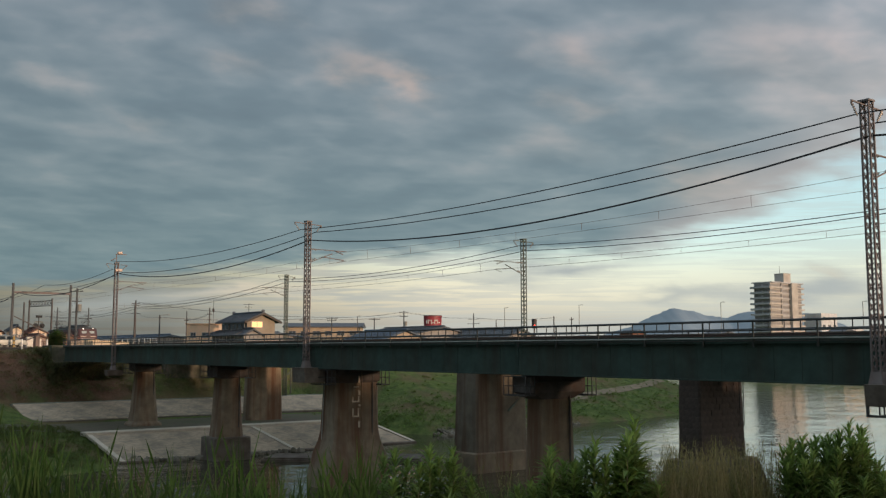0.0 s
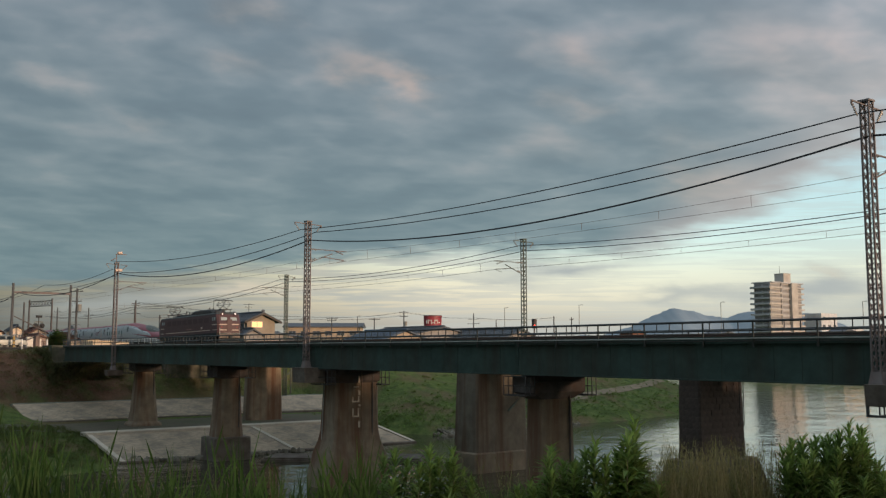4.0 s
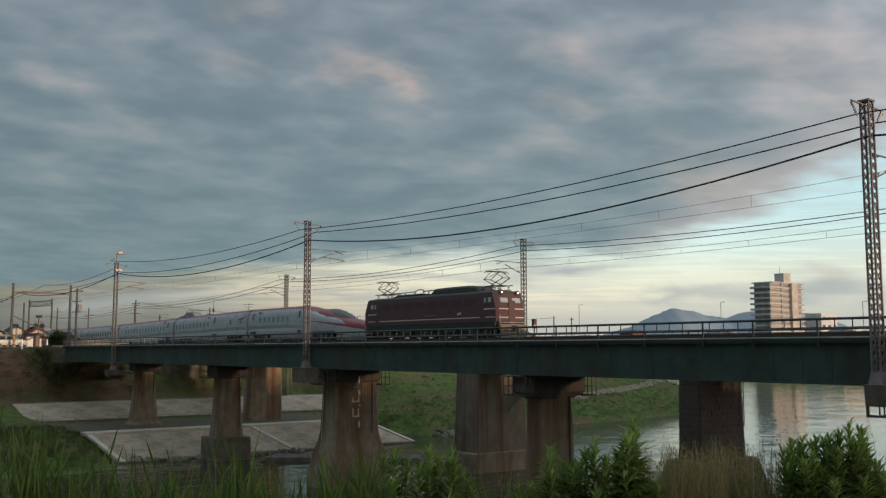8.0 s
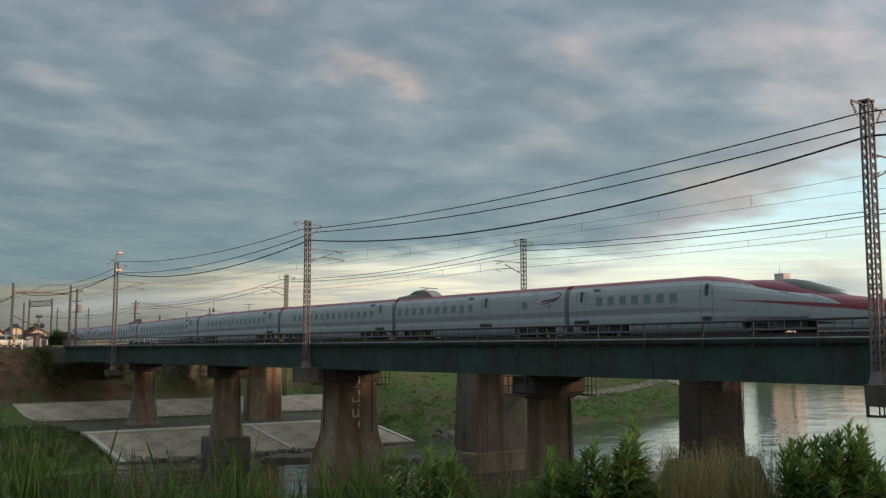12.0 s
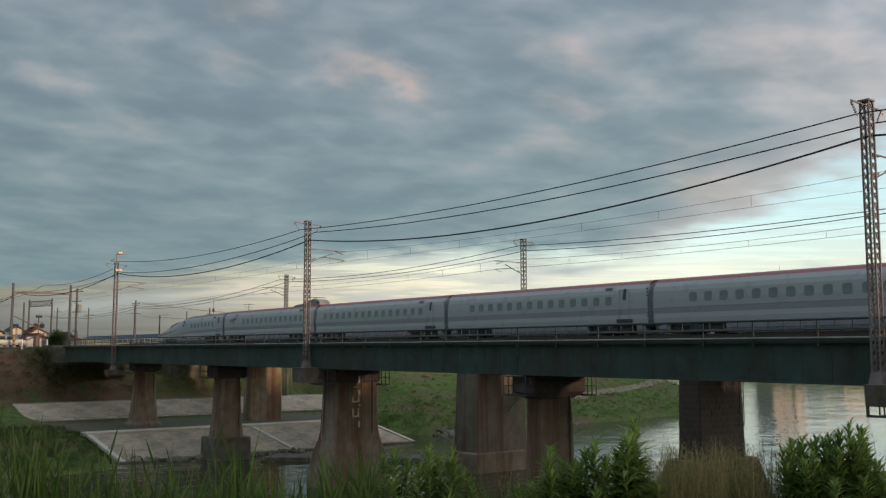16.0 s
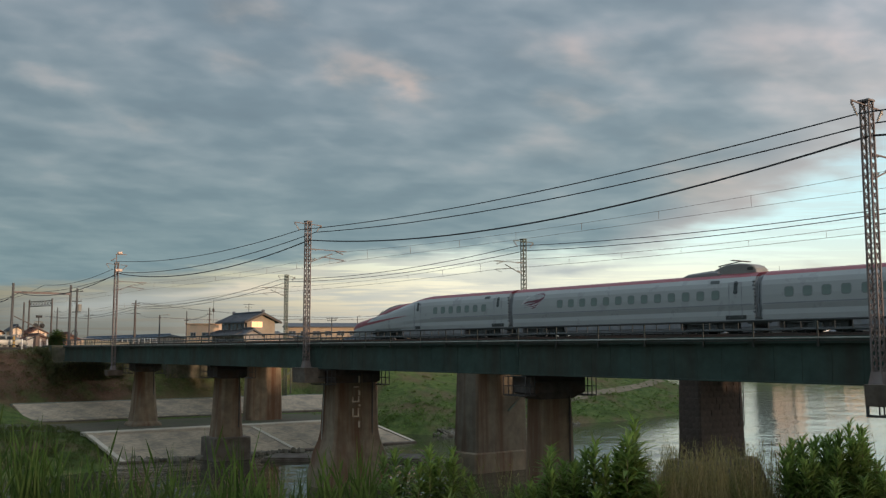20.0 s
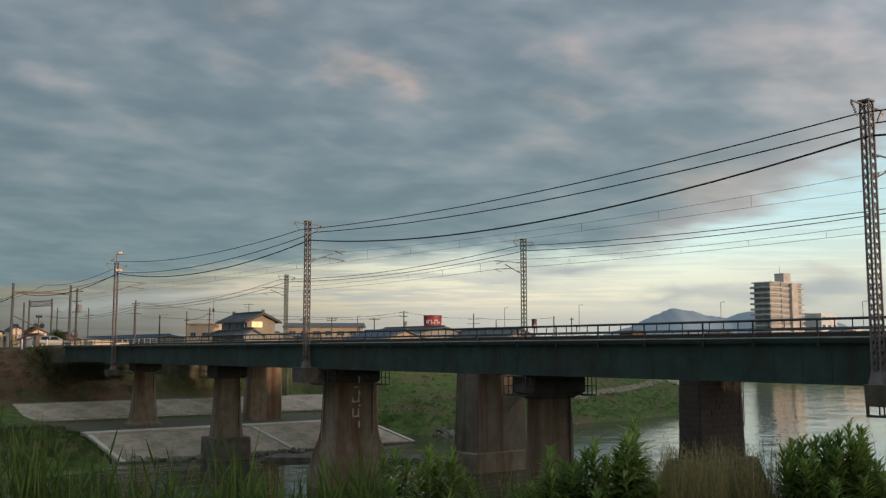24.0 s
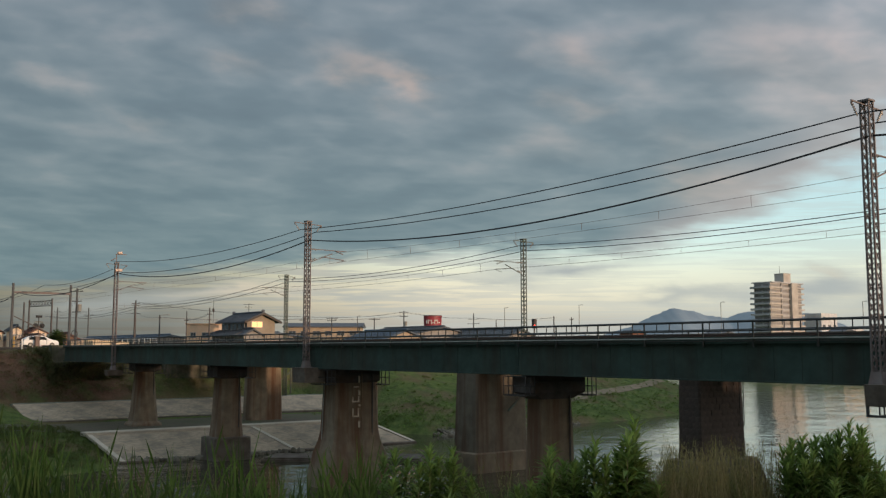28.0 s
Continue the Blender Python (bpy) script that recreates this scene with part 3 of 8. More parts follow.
def near_pier(x, shaft, cap, cap_low=7.0, chamfer=0.14, footing=None, corbel=0.0):
    """A pier of the nearer bridge: shaft rows from below to above, a cap in shaded soot colour, bearings and inspection
    cages.
    """
    t = thing("bridge_pier", "tapered concrete bridge pier with rust-brown stains", "bridge pier", "piers of the railway bridges")
    b = bmesh.new()
    part("shaft", loft(b, block_rings((x, NEAR), shaft, chamfer)), CONCRETE, t)
    top = shaft[-1]
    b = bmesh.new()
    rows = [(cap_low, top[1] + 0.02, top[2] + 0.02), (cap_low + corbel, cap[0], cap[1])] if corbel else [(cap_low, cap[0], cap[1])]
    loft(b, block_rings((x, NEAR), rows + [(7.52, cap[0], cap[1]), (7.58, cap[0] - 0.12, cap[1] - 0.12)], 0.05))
    part("cap", b, SHADED_SOOT, t, "sooty pier cap coloured darker for the shade under the girders")
    for s in (-1.4, 1.4):
        b = bmesh.new()
        box(b, (x, NEAR + s, 7.61), (0.6, 0.5, 0.1), bevel=0.02)
        part("bearing", b, DARK, t)
    for s, z in ((1, 6.55), (-1, 6.62)):
        b = bmesh.new()
        cage(b, (x + 0.1, NEAR + s * (cap[1] / 2 + 0.34), z), (cap[0], 0.62, 0.95))
        part("inspection_cage", b, DARK, t, "rusty inspection cage")
    b = bmesh.new()
    rod(b, (x + cap[0] / 2 + 0.03, NEAR - cap[1] / 2 + 0.1, 7.3), (x + cap[0] / 2 + 0.03, NEAR + cap[1] / 2 - 0.1, 7.3), 0.035, n=8)
    rod(b, (x + top[1] / 2 + 0.08, NEAR + top[2] * 0.36, shaft[0][0] + 2.6), (x + top[1] / 2 + 0.08, NEAR + top[2] * 0.36, 7.3), 0.05, n=8)
    part("drain_pipe", b, DARK, t)
    if footing:
        z, a, w = footing
        b = bmesh.new()
        loft(b, block_rings((x, NEAR), [(-1.5, a + 0.1, w + 0.1), (z - 0.08, a, w), (z, a - 0.16, w - 0.16)], 0.12))
        part("footing", b, CAP, t, "dark concrete pier footing")
    return t


def bracket_beam(x, t):
    """The concrete arm that carries a mast in front of the pier."""
    w, shift, low, top = (0.9, 0.15, 6.4, 6.92) if x < -90 else (1.75, 0.5, 6.75, 7.72) if x < -20 else (1.35, 0.72, 7.0, 7.72)
    b = bmesh.new()
    frustum(b, (x + shift, EDGE - 0.05), low, top, (w, 1.5), (w, 1.6), 0.06)
    part("mast_bracket", b, CAP, t, "dark concrete bracket for a mast")
    if x < -20:
        return
    for e in (-0.7, 0.6):
        b = bmesh.new()
        bars(b, [((x + 0.1, EDGE + e, 6.68), (x + 1.3, EDGE + e, 6.68)), ((x + 0.1, EDGE + e, 6.64), (x + 0.1, EDGE + e, 7.05)), ((x + 1.3, EDGE + e, 6.64), (x + 1.3, EDGE + e, 7.05))], 0.08)
        part("bracket_frame", b, DARK, t)


pa = near_pier(-93.2, [(0.2, 2.9, 3.3), (1.75, 2.6, 3.0), (2.0, 2.28, 2.42), (3.2, 2.05, 2.15), (6.4, 1.66, 1.70), (7.1, 1.64, 1.68)], (1.85, 2.5), 6.75, 0.34, corbel=0.12)
pb = near_pier(-74.1, [(0.0, 2.1, 2.5), (1.88, 2.0, 2.36), (4.2, 1.86, 2.0), (6.43, 1.78, 1.80), (6.8, 1.78, 1.80)], (1.98, 2.7), 6.55, 0.34, footing=(1.84, 2.85, 3.15), corbel=0.16)
pc = near_pier(-54.95, [(-1.5, 3.2, 4.9), (1.0, 3.0, 4.7), (2.2, 2.6, 4.2), (3.0, 2.22, 3.65), (3.6, 2.08, 3.42), (6.67, 1.9, 3.12), (6.9, 1.9, 3.12)], (2.06, 3.5), 6.72, 0.16, corbel=0.14)
pd = near_pier(-35.75, [(-1.5, 1.45, 2.75), (2.0, 1.28, 2.45), (4.2, 1.22, 2.31), (6.5, 1.17, 2.12), (6.7, 1.17, 2.12)], (1.6, 3.62), 6.42, 0.12, corbel=0.34)
pe = near_pier(-16.3, [(-1.5, 2.1, 4.4), (7.1, 1.4, 3.4)], (1.75, 3.6))
for x, t in ((-94.6, pa), (-56.4, pc), (-17.15, pe)):
    bracket_beam(x, t)
# white gauge marks and pipes on the middle pier
GAUGE = mat("white_gauge_enamel", (0.62, 0.54, 0.42), 0.6, 0, 0.15, 4.0, (0.30, 0.16, 0.08), 0.6, 3.0)
for y, z, w, h in ((0.08, 6.95, 0.13, 0.46), (-0.12, 6.45, 0.42, 0.08), (0.10, 6.06, 0.15, 0.34), (0.12, 5.24, 0.16, 0.12), (0.10, 4.02, 0.15, 0.42), (0.10, 3.42, 0.15, 0.16)):
    b = bmesh.new()
    box(b, (-53.93, NEAR + y, z), (0.03, w, h), bevel=0.008)
    part("gauge_plate", b, GAUGE, pc, "white water gauge plate")
for z, w, h in ((5.66, 0.56, 0.32), (4.80, 0.52, 0.52)):
    b = bmesh.new()
    for dy, dz, sy, sz in ((0, -h / 2, w, 0.09), (-w / 2 + 0.05, 0, 0.10, h), (w / 2 - 0.05, 0.03, 0.10, h)):
        box(b, (-53.93, NEAR - 0.17 + dy, z + dz), (0.03, sy, sz))
    part("gauge_mark", b, GAUGE, pc, "white painted level mark")
b = bmesh.new()
rod(b, (-53.9, NEAR + 0.28, 2.9), (-53.9, NEAR + 0.28, 7.4), 0.03)
part("gauge_pipe", b, mat("stained_pipe", (0.22, 0.15, 0.10), 0.8, 0, 0.3, 3.0), pc, "rust-stained gauge pipe")
b = bmesh.new()
rod(b, (-55.5, NEAR - 1.80, 2.9), (-55.5, NEAR - 1.60, 7.4), 0.04)
part("cable_pipe", b, CONDUIT, pc)
b = bmesh.new()
for z0, z1, grow in ((-1.0, 0.16, 0.25), (0.16, 0.30, 0.0)):
    loft(b, [[(x + u * grow, y + v * grow, z) for x, y, u, v in ((-70.6, 35.7, -0.3, -1), (-62.5, 45.2, 1, -0.3), (-65.1, 47.6, 0.3, 1), (-73.0, 38.0, -1, 0.3))] for z in (z0, z1)])
solid("pier_apron", b, CAP, "low concrete slab round the foot of a pier", "slab")


def far_pier(x, a, c, base, foot=False, rungs=False, skin=None, ledge=None):
    t = thing("bridge_pier", "broad concrete bridge pier streaked with rust", "bridge pier", "piers of the railway bridges")
    b = bmesh.new()
    frustum(b, (x, FAR), base - 1.5, 7.55, (a * 1.18, c * 1.1), (a, c), 0.16)
    part("shaft", b, skin or CONCRETE, t)
    b = bmesh.new()
    box(b, (x, FAR, 7.60), (a + 0.3, c + 0.35, 0.09), bevel=0.02)
    part("cap", b, CAP, t)
    if foot:
        b = bmesh.new()
        frustum(b, (x, FAR), -1.5, 2.6, (a + 3.4, c + 4.2), (a + 1.2, c + 1.6), 0.2)
        part("footing", b, CAP, t)
    if ledge:
        b = bmesh.new()
        loft(b, block_rings((x, FAR), [(-1.5, ledge[1] + 0.1, ledge[2] + 0.1), (ledge[0] - 0.1, ledge[1], ledge[2]), (ledge[0], ledge[1] - 0.2, ledge[2] - 0.2)], 0.2))
        part("footing", b, CONCRETE, t)
    if rungs:
        b = bmesh.new()
        ladder(b, (x + a / 2 + 0.12, FAR + c / 2 - 0.25), 4.4, 7.6)
        part("ladder", b, DARK, t)
    return t


dark_pier = far_pier(-35.6, 1.34, 3.84, 0.0, foot=True, rungs=True, skin=mat("rough_dark_masonry", (0.12, 0.088, 0.066), 0.95, 0, 0.5, 3.0, (0.06, 0.04, 0.03), 0.7, 1.2, False, 0.9))
far_pier(-55.65, 2.5, 4.7, 0.0, skin=mat("grey_brown_pier_concrete", (0.165, 0.136, 0.100), 0.9, 0, 0.3, 1.3, (0.095, 0.052, 0.030), 0.9, 1.1, True, 0.45), ledge=(1.45, 3.1, 5.4))
far_pier(-74.6, 1.6, 3.6, 0.0)
far_pier(-93.2, 1.5, 3.6, 1.4)
far_pier(-16.8, 1.5, 4.0, 0.0)


def masonry(t, x, a, c, z0, z1):
    """Courses of rough stone blocks proud of a pier's two open faces; the taper follows the shaft."""
    m = mat("rough_dark_stone", (0.090, 0.067, 0.055), 0.95, 0, 0.45, 2.2, (0.05, 0.037, 0.03), 0.6, 1.0, False, 0.5)
    nt = m.node_tree
    bs = nt.nodes["Principled BSDF"]
    oi = nt.nodes.new("ShaderNodeObjectInfo")
    link(nt, mix_node(nt, 1.0, bs.inputs["Base Color"].links[0].from_socket, math_node(nt, "MULTIPLY_ADD", oi.outputs["Random"], 0.18, 0.90), "MULTIPLY"), bs.inputs["Base Color"])
    shapes = []
    pick = random.Random(21)
    for k in range(5):
        b = bmesh.new()
        box(b, (0, 0, 0), (0.12, 1.0, 1.0))
        bmesh.ops.bevel(b, geom=b.edges[:], offset=0.010, segments=1, affect="EDGES")
        for v in b.verts:
            v.co += Vector((pick.uniform(-0.012, 0.012), pick.uniform(-0.006, 0.006), pick.uniform(-0.015, 0.015)))
        shapes.append(mesh_of("stone", b, m))
    rows = int((z1 - z0) / 0.33)
    for r in range(rows):
        z = z0 + (r + 0.5) * (z1 - z0) / rows
        f = (7.55 - z) / 9.05
        ha, hc = a / 2 * (1 + 0.18 * f), c / 2 * (1 + 0.1 * f)
        for face, run_len in (("x", 2 * hc), ("y", 2 * ha)):
            n = 8 if face == "x" else 3
            shift = 0.5 if r % 2 else 0.0
            for k in range(n + (1 if shift else 0)):
                u0, u1 = max(0.0, (k - shift) / n), min(1.0, (k + 1 - shift) / n)
                mid, w = -run_len / 2 + run_len * (u0 + u1) / 2, run_len * (u1 - u0) + 0.02
                o = new("stone", pick.choice(shapes))
                o.parent = t
                out = 0.01 + pick.uniform(-0.012, 0.022)
                if face == "x":
                    o.matrix_basis = Matrix.Translation((x + ha + out, FAR + mid, z)) @ Matrix.Diagonal((1, w, (z1 - z0) / rows + 0.01, 1))
                else:
                    o.matrix_basis = Matrix.Translation((x + mid, FAR - hc - out, z)) @ Matrix.Rotation(math.pi / 2, 4, "Z") @ Matrix.Diagonal((1, w, (z1 - z0) / rows + 0.01, 1))


masonry(dark_pier, -35.6, 1.34, 3.84, 1.6, 7.5)


MOSSY = mat("dark_mossy_concrete", (0.095, 0.086, 0.064), 0.95, 0, 0.4, 1.8, (0.035, 0.045, 0.018), 0.8, 0.7, False, 0.5)


def abutment(x0, x1, y, name):
    t = thing("abutment", "dark concrete bridge abutment with wing walls", "abutment", kind="structure")
    b = bmesh.new()
    box(b, ((x0 + x1) / 2, y, 4.4), (abs(x1 - x0), 6.5, 6.3), bevel=0.05)
    part("wall", b, MOSSY, t)
    b = bmesh.new()
    box(b, ((x0 + x1) / 2 - 0.6 * (1 if x0 < -50 else -1), y, 8.45), (abs(x1 - x0) - 1.2, 6.5, 1.9), bevel=0.05)
    part("back_wall", b, MOSSY, t)


abutment(-118, -112.9, NEAR, "left")
abutment(-117, -112.3, FAR, "left")
abutment(20.4, 24.5, NEAR, "right")
abutment(21, 25.1, FAR, "right")

# railway embankment beyond the abutments
b = bmesh.new()
loft(b, [[(x, 28.5, 7.0), (x, 31.3, 9.15 - sink(x)), (x, 49.8, 9.15 - sink(x)), (x, 52.6, 7.0)] for x in (-600, -170, -150, -137, -125, -115.5)])
solid("trackbed", b, mat("brown_ballast", (0.13, 0.10, 0.075), 0.95, 0, 0.4, 6.0, (0.06, 0.05, 0.03), 0.5, 0.5, False, 0.6), "brown ballast bed carrying both tracks", "track bed", kind="structure")

# ---- lattice masts ----


def lattice(b_lace, w, z0, z1):
    n = int(round((z1 - z0) / (w * 1.15)))
    h = (z1 - z0) / n
    pr = []
    for i in range(n):
        za, zb = z0 + i * h, z0 + (i + 1) * h
        for s in (-1, 1):
            pr += [((-w / 2, s * w / 2, za), (w / 2, s * w / 2, zb)), ((w / 2, s * w / 2, za), (-w / 2, s * w / 2, zb)),
                   ((s * w / 2, -w / 2, za), (s * w / 2, w / 2, zb)), ((s * w / 2, w / 2, za), (s * w / 2, -w / 2, zb))]
    bars(b_lace, pr, 0.034, 0.014)


def insulator(b, p, q, n=4, r=0.055):
    p, q = Vector(p), Vector(q)
    rod(b, p, q, 0.018, n=6)
    for i in range(n):
        c = p.lerp(q, (i + 0.7) / (n + 0.4))
        d = (q - p).normalized() * 0.022
        rod(b, c - d, c + d, r, r * 0.6, n=8)


def mast(x, y, z0, steel, arm, top=17.42, label=""):
    """A lattice mast with cross-arms at its head and a bracket arm towards the track (arm: +1 or -1 in y)."""
    t = thing("catenary_mast", label, "mast", "catenary masts on the bridge", at=(x, y, 0))
    w = 0.30 if arm > 0 else 0.29
    lace = bmesh.new()
    lattice(lace, w, z0, top)
    for sx in (-1, 1):
        for sy in (-1, 1):
            b = bmesh.new()
            box(b, (sx * w / 2, sy * w / 2, (z0 + top) / 2), (0.055, 0.055, top - z0))
            part("leg", b, steel, t)
    part("lacing", lace, steel, t)
    b = bmesh.new()
    box(b, (0, 0, top + 0.03), (w + 0.12, w + 0.12, 0.07))
    part("cap", b, steel, t)
    if arm > 0:
        b = bmesh.new()
        frustum(b, (0, 0), z0 - 0.02, z0 + 0.42, (w + 0.22, w + 0.22), (w + 0.07, w + 0.07))
        part("base", b, steel, t)
    else:
        b = bmesh.new()
        bars(b, [((1.15, 0.7, 7.0), (1.15, -2.7, 4.4)), ((1.15, -2.0, 7.05), (1.15, 0.9, 7.05)), ((0.1, 0.0, 7.05), (1.2, 0.0, 7.05)), ((1.15, 0.1, 4.2), (1.15, 0.1, 7.6))], 0.12)
        part("brace", b, steel, t)
    # head arm along y, with hanging insulators
    b = bmesh.new()
    bars(b, [((0.02, -1.02, top - 0.10), (0.02, 1.02, top - 0.18)), ((0.02, -1.0, top - 0.12), (0.02, -1.0, top - 0.24)), ((0.02, 1.0, top - 0.20), (0.02, 1.0, top - 0.32))], 0.05)
    part("cross_arm", b, steel, t)
    for s in (-0.98, 0.98):
        b = bmesh.new()
        insulator(b, (0.02, s, top - 0.2), (0.02, s * 0.66, top - 0.60), 5, 0.055)
        part("insulator", b, PORCELAIN, t)
    # bracket arm for the contact line
    b = bmesh.new()
    yt = arm * 2.75
    bars(b, [((0, arm * 0.2, 15.62), (0, yt * 1.1, 15.58)), ((0, yt * 0.75, 15.60), (0, yt * 1.0, 15.38)), ((0, arm * 0.2, 14.72), (0, arm * 1.9, 15.38)), ((0, arm * 1.1, 15.12), (0, yt * 1.02, 14.98))], 0.05)
    rod(b, (0, yt * 1.08, 14.96), (0, yt * 0.82, 14.80), 0.02, n=6)
    part("bracket_arm", b, steel, t)
    for z, s in ((15.60, 0.5), (14.83, 0.45)):
        b = bmesh.new()
        insulator(b, (0, arm * 0.2, z), (0, arm * (0.2 + s), z - 0.03 if z > 15 else z + 0.16), 4, 0.05)
        part("insulator", b, PORCELAIN, t)
    return t


NEAR_MASTS = [-94.45, -56.1, -16.9, 22.3]
FAR_MASTS = [-93.9, -55.1, -16.5, 22.5]
for i, x in enumerate(NEAR_MASTS):
    mast(x, 31.3, 6.9 if x < -90 else 7.72, STEEL, 1, label="tall brown lattice catenary mast lit warm on one side")
# the leftmost mast carries a raised bracket
t = thing("mast_extension", "steel bracket raising a feeder wire above the mast", "bracket", at=(NEAR_MASTS[0], 31.3, 0))
b = bmesh.new()
bars(b, [((-0.1, 0, 17.4), (-0.1, 0, 18.35)), ((-0.1, -0.1, 18.3), (0.05, 0.95, 18.3)), ((0.05, -0.6, 17.62), (0.05, -0.1, 17.9))], 0.07)
part("frame", b, STEEL, t)
b = bmesh.new()
box(b, (0.0, 0.28, 18.45), (0.26, 0.5, 0.22), bevel=0.05)
part("marker", b, CREAM, t, "pale marker plate")
b = bmesh.new()
box(b, (0.05, 0.2, 16.72), (0.25, 0.7, 0.26), bevel=0.05)
part("switch_box", b, CREAM, t, "pale switch box")
for x in FAR_MASTS:
    mast(x, 49.8, 3.9, STEELG, -1, 17.05 if x < -90 else 17.42, label="grey-green lattice catenary mast standing beside the bridge")

# ---- wires ----


def wire(points, r, material, sags, name, label):
    """A run of wire through its supports, sagging between them."""
    b = bmesh.new()
    pts = []
    for p, q, sag in zip(points, points[1:], sags):
        p, q = Vector(p), Vector(q)
        for i in range(18):
            s = i / 18
            c = p.lerp(q, s)
            c.z -= 4 * sag * s * (1 - s)
            pts.append(c)
    pts.append(Vector(points[-1]))
    rings = []
    for c in pts:
        rings.append([(c.x, c.y + r * math.cos(k * 2 * math.pi / 5), c.z + r * math.sin(k * 2 * math.pi / 5)) for k in range(5)])
    loft(b, rings)
    return solid(name, b, material, label, "wire", "overhead wires")


NX = [-171.5, -133.0] + NEAR_MASTS
FX = [-188.0, -141.2] + FAR_MASTS
FEED = "dark feeder wire hanging between lattice masts"


def run(xs, y, zs, sags, r, material, name, label):
    wire([(x, y, z) for x, z in zip(xs, zs)], r, material, sags, name, label)


run(NEAR_MASTS, 30.72, (17.6, 16.85, 16.92, 16.9), (0.76, 0.56, 0.56), 0.026, WIRE, "feeder_wire", FEED)
wire([(-94.45, 31.0, 16.84), (-133.3, 34.7, 17.5), (-171.5, 34.7, 16.6)], 0.026, WIRE, (0.55, 0.7), "feeder_wire", FEED)
run(NX, 31.88, (16.5, 16.5, 16.5, 16.77, 16.77, 16.8), (0.7, 0.7, 0.78, 0.64, 0.6), 0.028, WIRE, "feeder_wire", FEED)
run(NX, 31.40, (16.3, 16.3, 16.4, 16.2, 16.24, 16.2), (1.1, 1.1, 1.15, 1.215, 1.1), 0.040, WIRE, "feeder_cable", "thick dark feeder cable hanging between lattice masts")
run(NX, 34.0, (15.5, 15.5, 15.5, 15.55, 15.45, 15.5), (0.37,) * 5, 0.008, COPPER, "messenger_wire", "thin messenger wire over the track")
run(NX, 34.0, (14.85, 14.85, 14.85, 14.89, 14.81, 14.85), (0.1,) * 5, 0.008, COPPER, "contact_wire", "thin copper contact wire over the track")
run(FX, 49.22, (15.2, 15.2, 16.6, 16.9, 16.64, 16.7), (0.8, 0.86, 0.67, 0.50, 0.5), 0.026, WIRE, "feeder_wire", FEED)
run(FX, 50.00, (15.0, 15.0, 16.35, 16.57, 16.64, 16.6), (0.8, 0.86, 0.57, 0.55, 0.5), 0.026, WIRE, "feeder_wire", FEED)
run(FX, FAR, (15.4, 15.4, 15.6, 15.62, 15.57, 15.6), (0.49,) * 5, 0.013, COPPER, "messenger_wire", "thin messenger wire over the track")
run(FX, FAR, (14.9, 14.9, 14.95, 14.94, 14.98, 14.95), (0.2,) * 5, 0.013, COPPER, "contact_wire", "thin copper contact wire over the track")
for xs, y, zm, sg, zc in ((NX, 34.0, 15.5, 0.37, 14.80), (FX, FAR, 15.6, 0.49, 14.82)):
    for p, q in zip(xs[1:], xs[2:]):
        for k in range(8):
            s = (k + 0.65) / 8
            b = bmesh.new()
            rod(b, (0, 0, zc), (0, 0, zm - 4 * sg * s * (1 - s)), 0.009, n=4)
            o = solid("dropper", b, COPPER, "thin dropper between messenger and contact wire", "wire", "droppers")
            o.location = (p + (q - p) * s, y, 0)

# ---- the train: a locomotive hauling seven red and silver express cars ----
SPEED = 12.06        # metres a second
PROFILE = [(0.0, 0.975), (0.098, 0.985), (0.196, 0.968), (0.294, 1.0), (0.50, 0.995), (0.68, 0.965), (0.80, 0.90), (0.883, 0.80), (0.945, 0.645), (0.982, 0.41), (1.0, 0.0)]


SMOOTH_PROFILE = [(0.0, 0.935), (0.09, 0.985), (0.29, 1.0)] + PROFILE[4:]


def half(s, crease=1.0):
    """Half width of the cross-section; crease 0 leaves out the fold below the windows."""
    return poly(s, PROFILE) * crease + poly(s, SMOOTH_PROFILE) * (1 - crease)


def shell(xs, width, top, bottom, border, crease=lambda x: 1.0):
    """Rings of the lower body and of the roof above the border line, along xs."""
    low, high = [], []
    for x in xs:
        w, zt, zb, zc = width(x), top(x), bottom(x), border(x)
        sc = (zc - zb) / (zt - zb)
        ss = [sc * k / 9 for k in range(10)]
        right = [(x, -w * half(s, crease(x)), zb + s * (zt - zb)) for s in ss]
        low.append(right + [(p[0], -p[1], p[2]) for p in reversed(right)])
        ss = [sc + (1 - sc) * (1 - (1 - k / 8) ** 1.6) for k in range(9)]
        right = [(x, -w * half(s, crease(x)), zb + s * (zt - zb)) for s in ss]
        high.append(right + [(p[0], -p[1], p[2]) for p in reversed(right[:-1])])
    return low, high


def rounded_plate(w, h, d, r, n=3):
    """A thin upright plate in the x-z plane, rounded at its corners, from y = 0 to -d."""
    b = bmesh.new()
    pts = []
    for cx, cz, a0 in ((w / 2 - r, h / 2 - r, 0), (-w / 2 + r, h / 2 - r, 90), (-w / 2 + r, -h / 2 + r, 180), (w / 2 - r, -h / 2 + r, 270)):
        for i in range(n + 1):
            a = radians(a0 + 90 * i / n)
            pts.append((cx + r * math.cos(a), cz + r * math.sin(a)))
    loft(b, [[(x, 0.02, z) for x, z in pts], [(x, -d, z) for x, z in pts]])
    return b


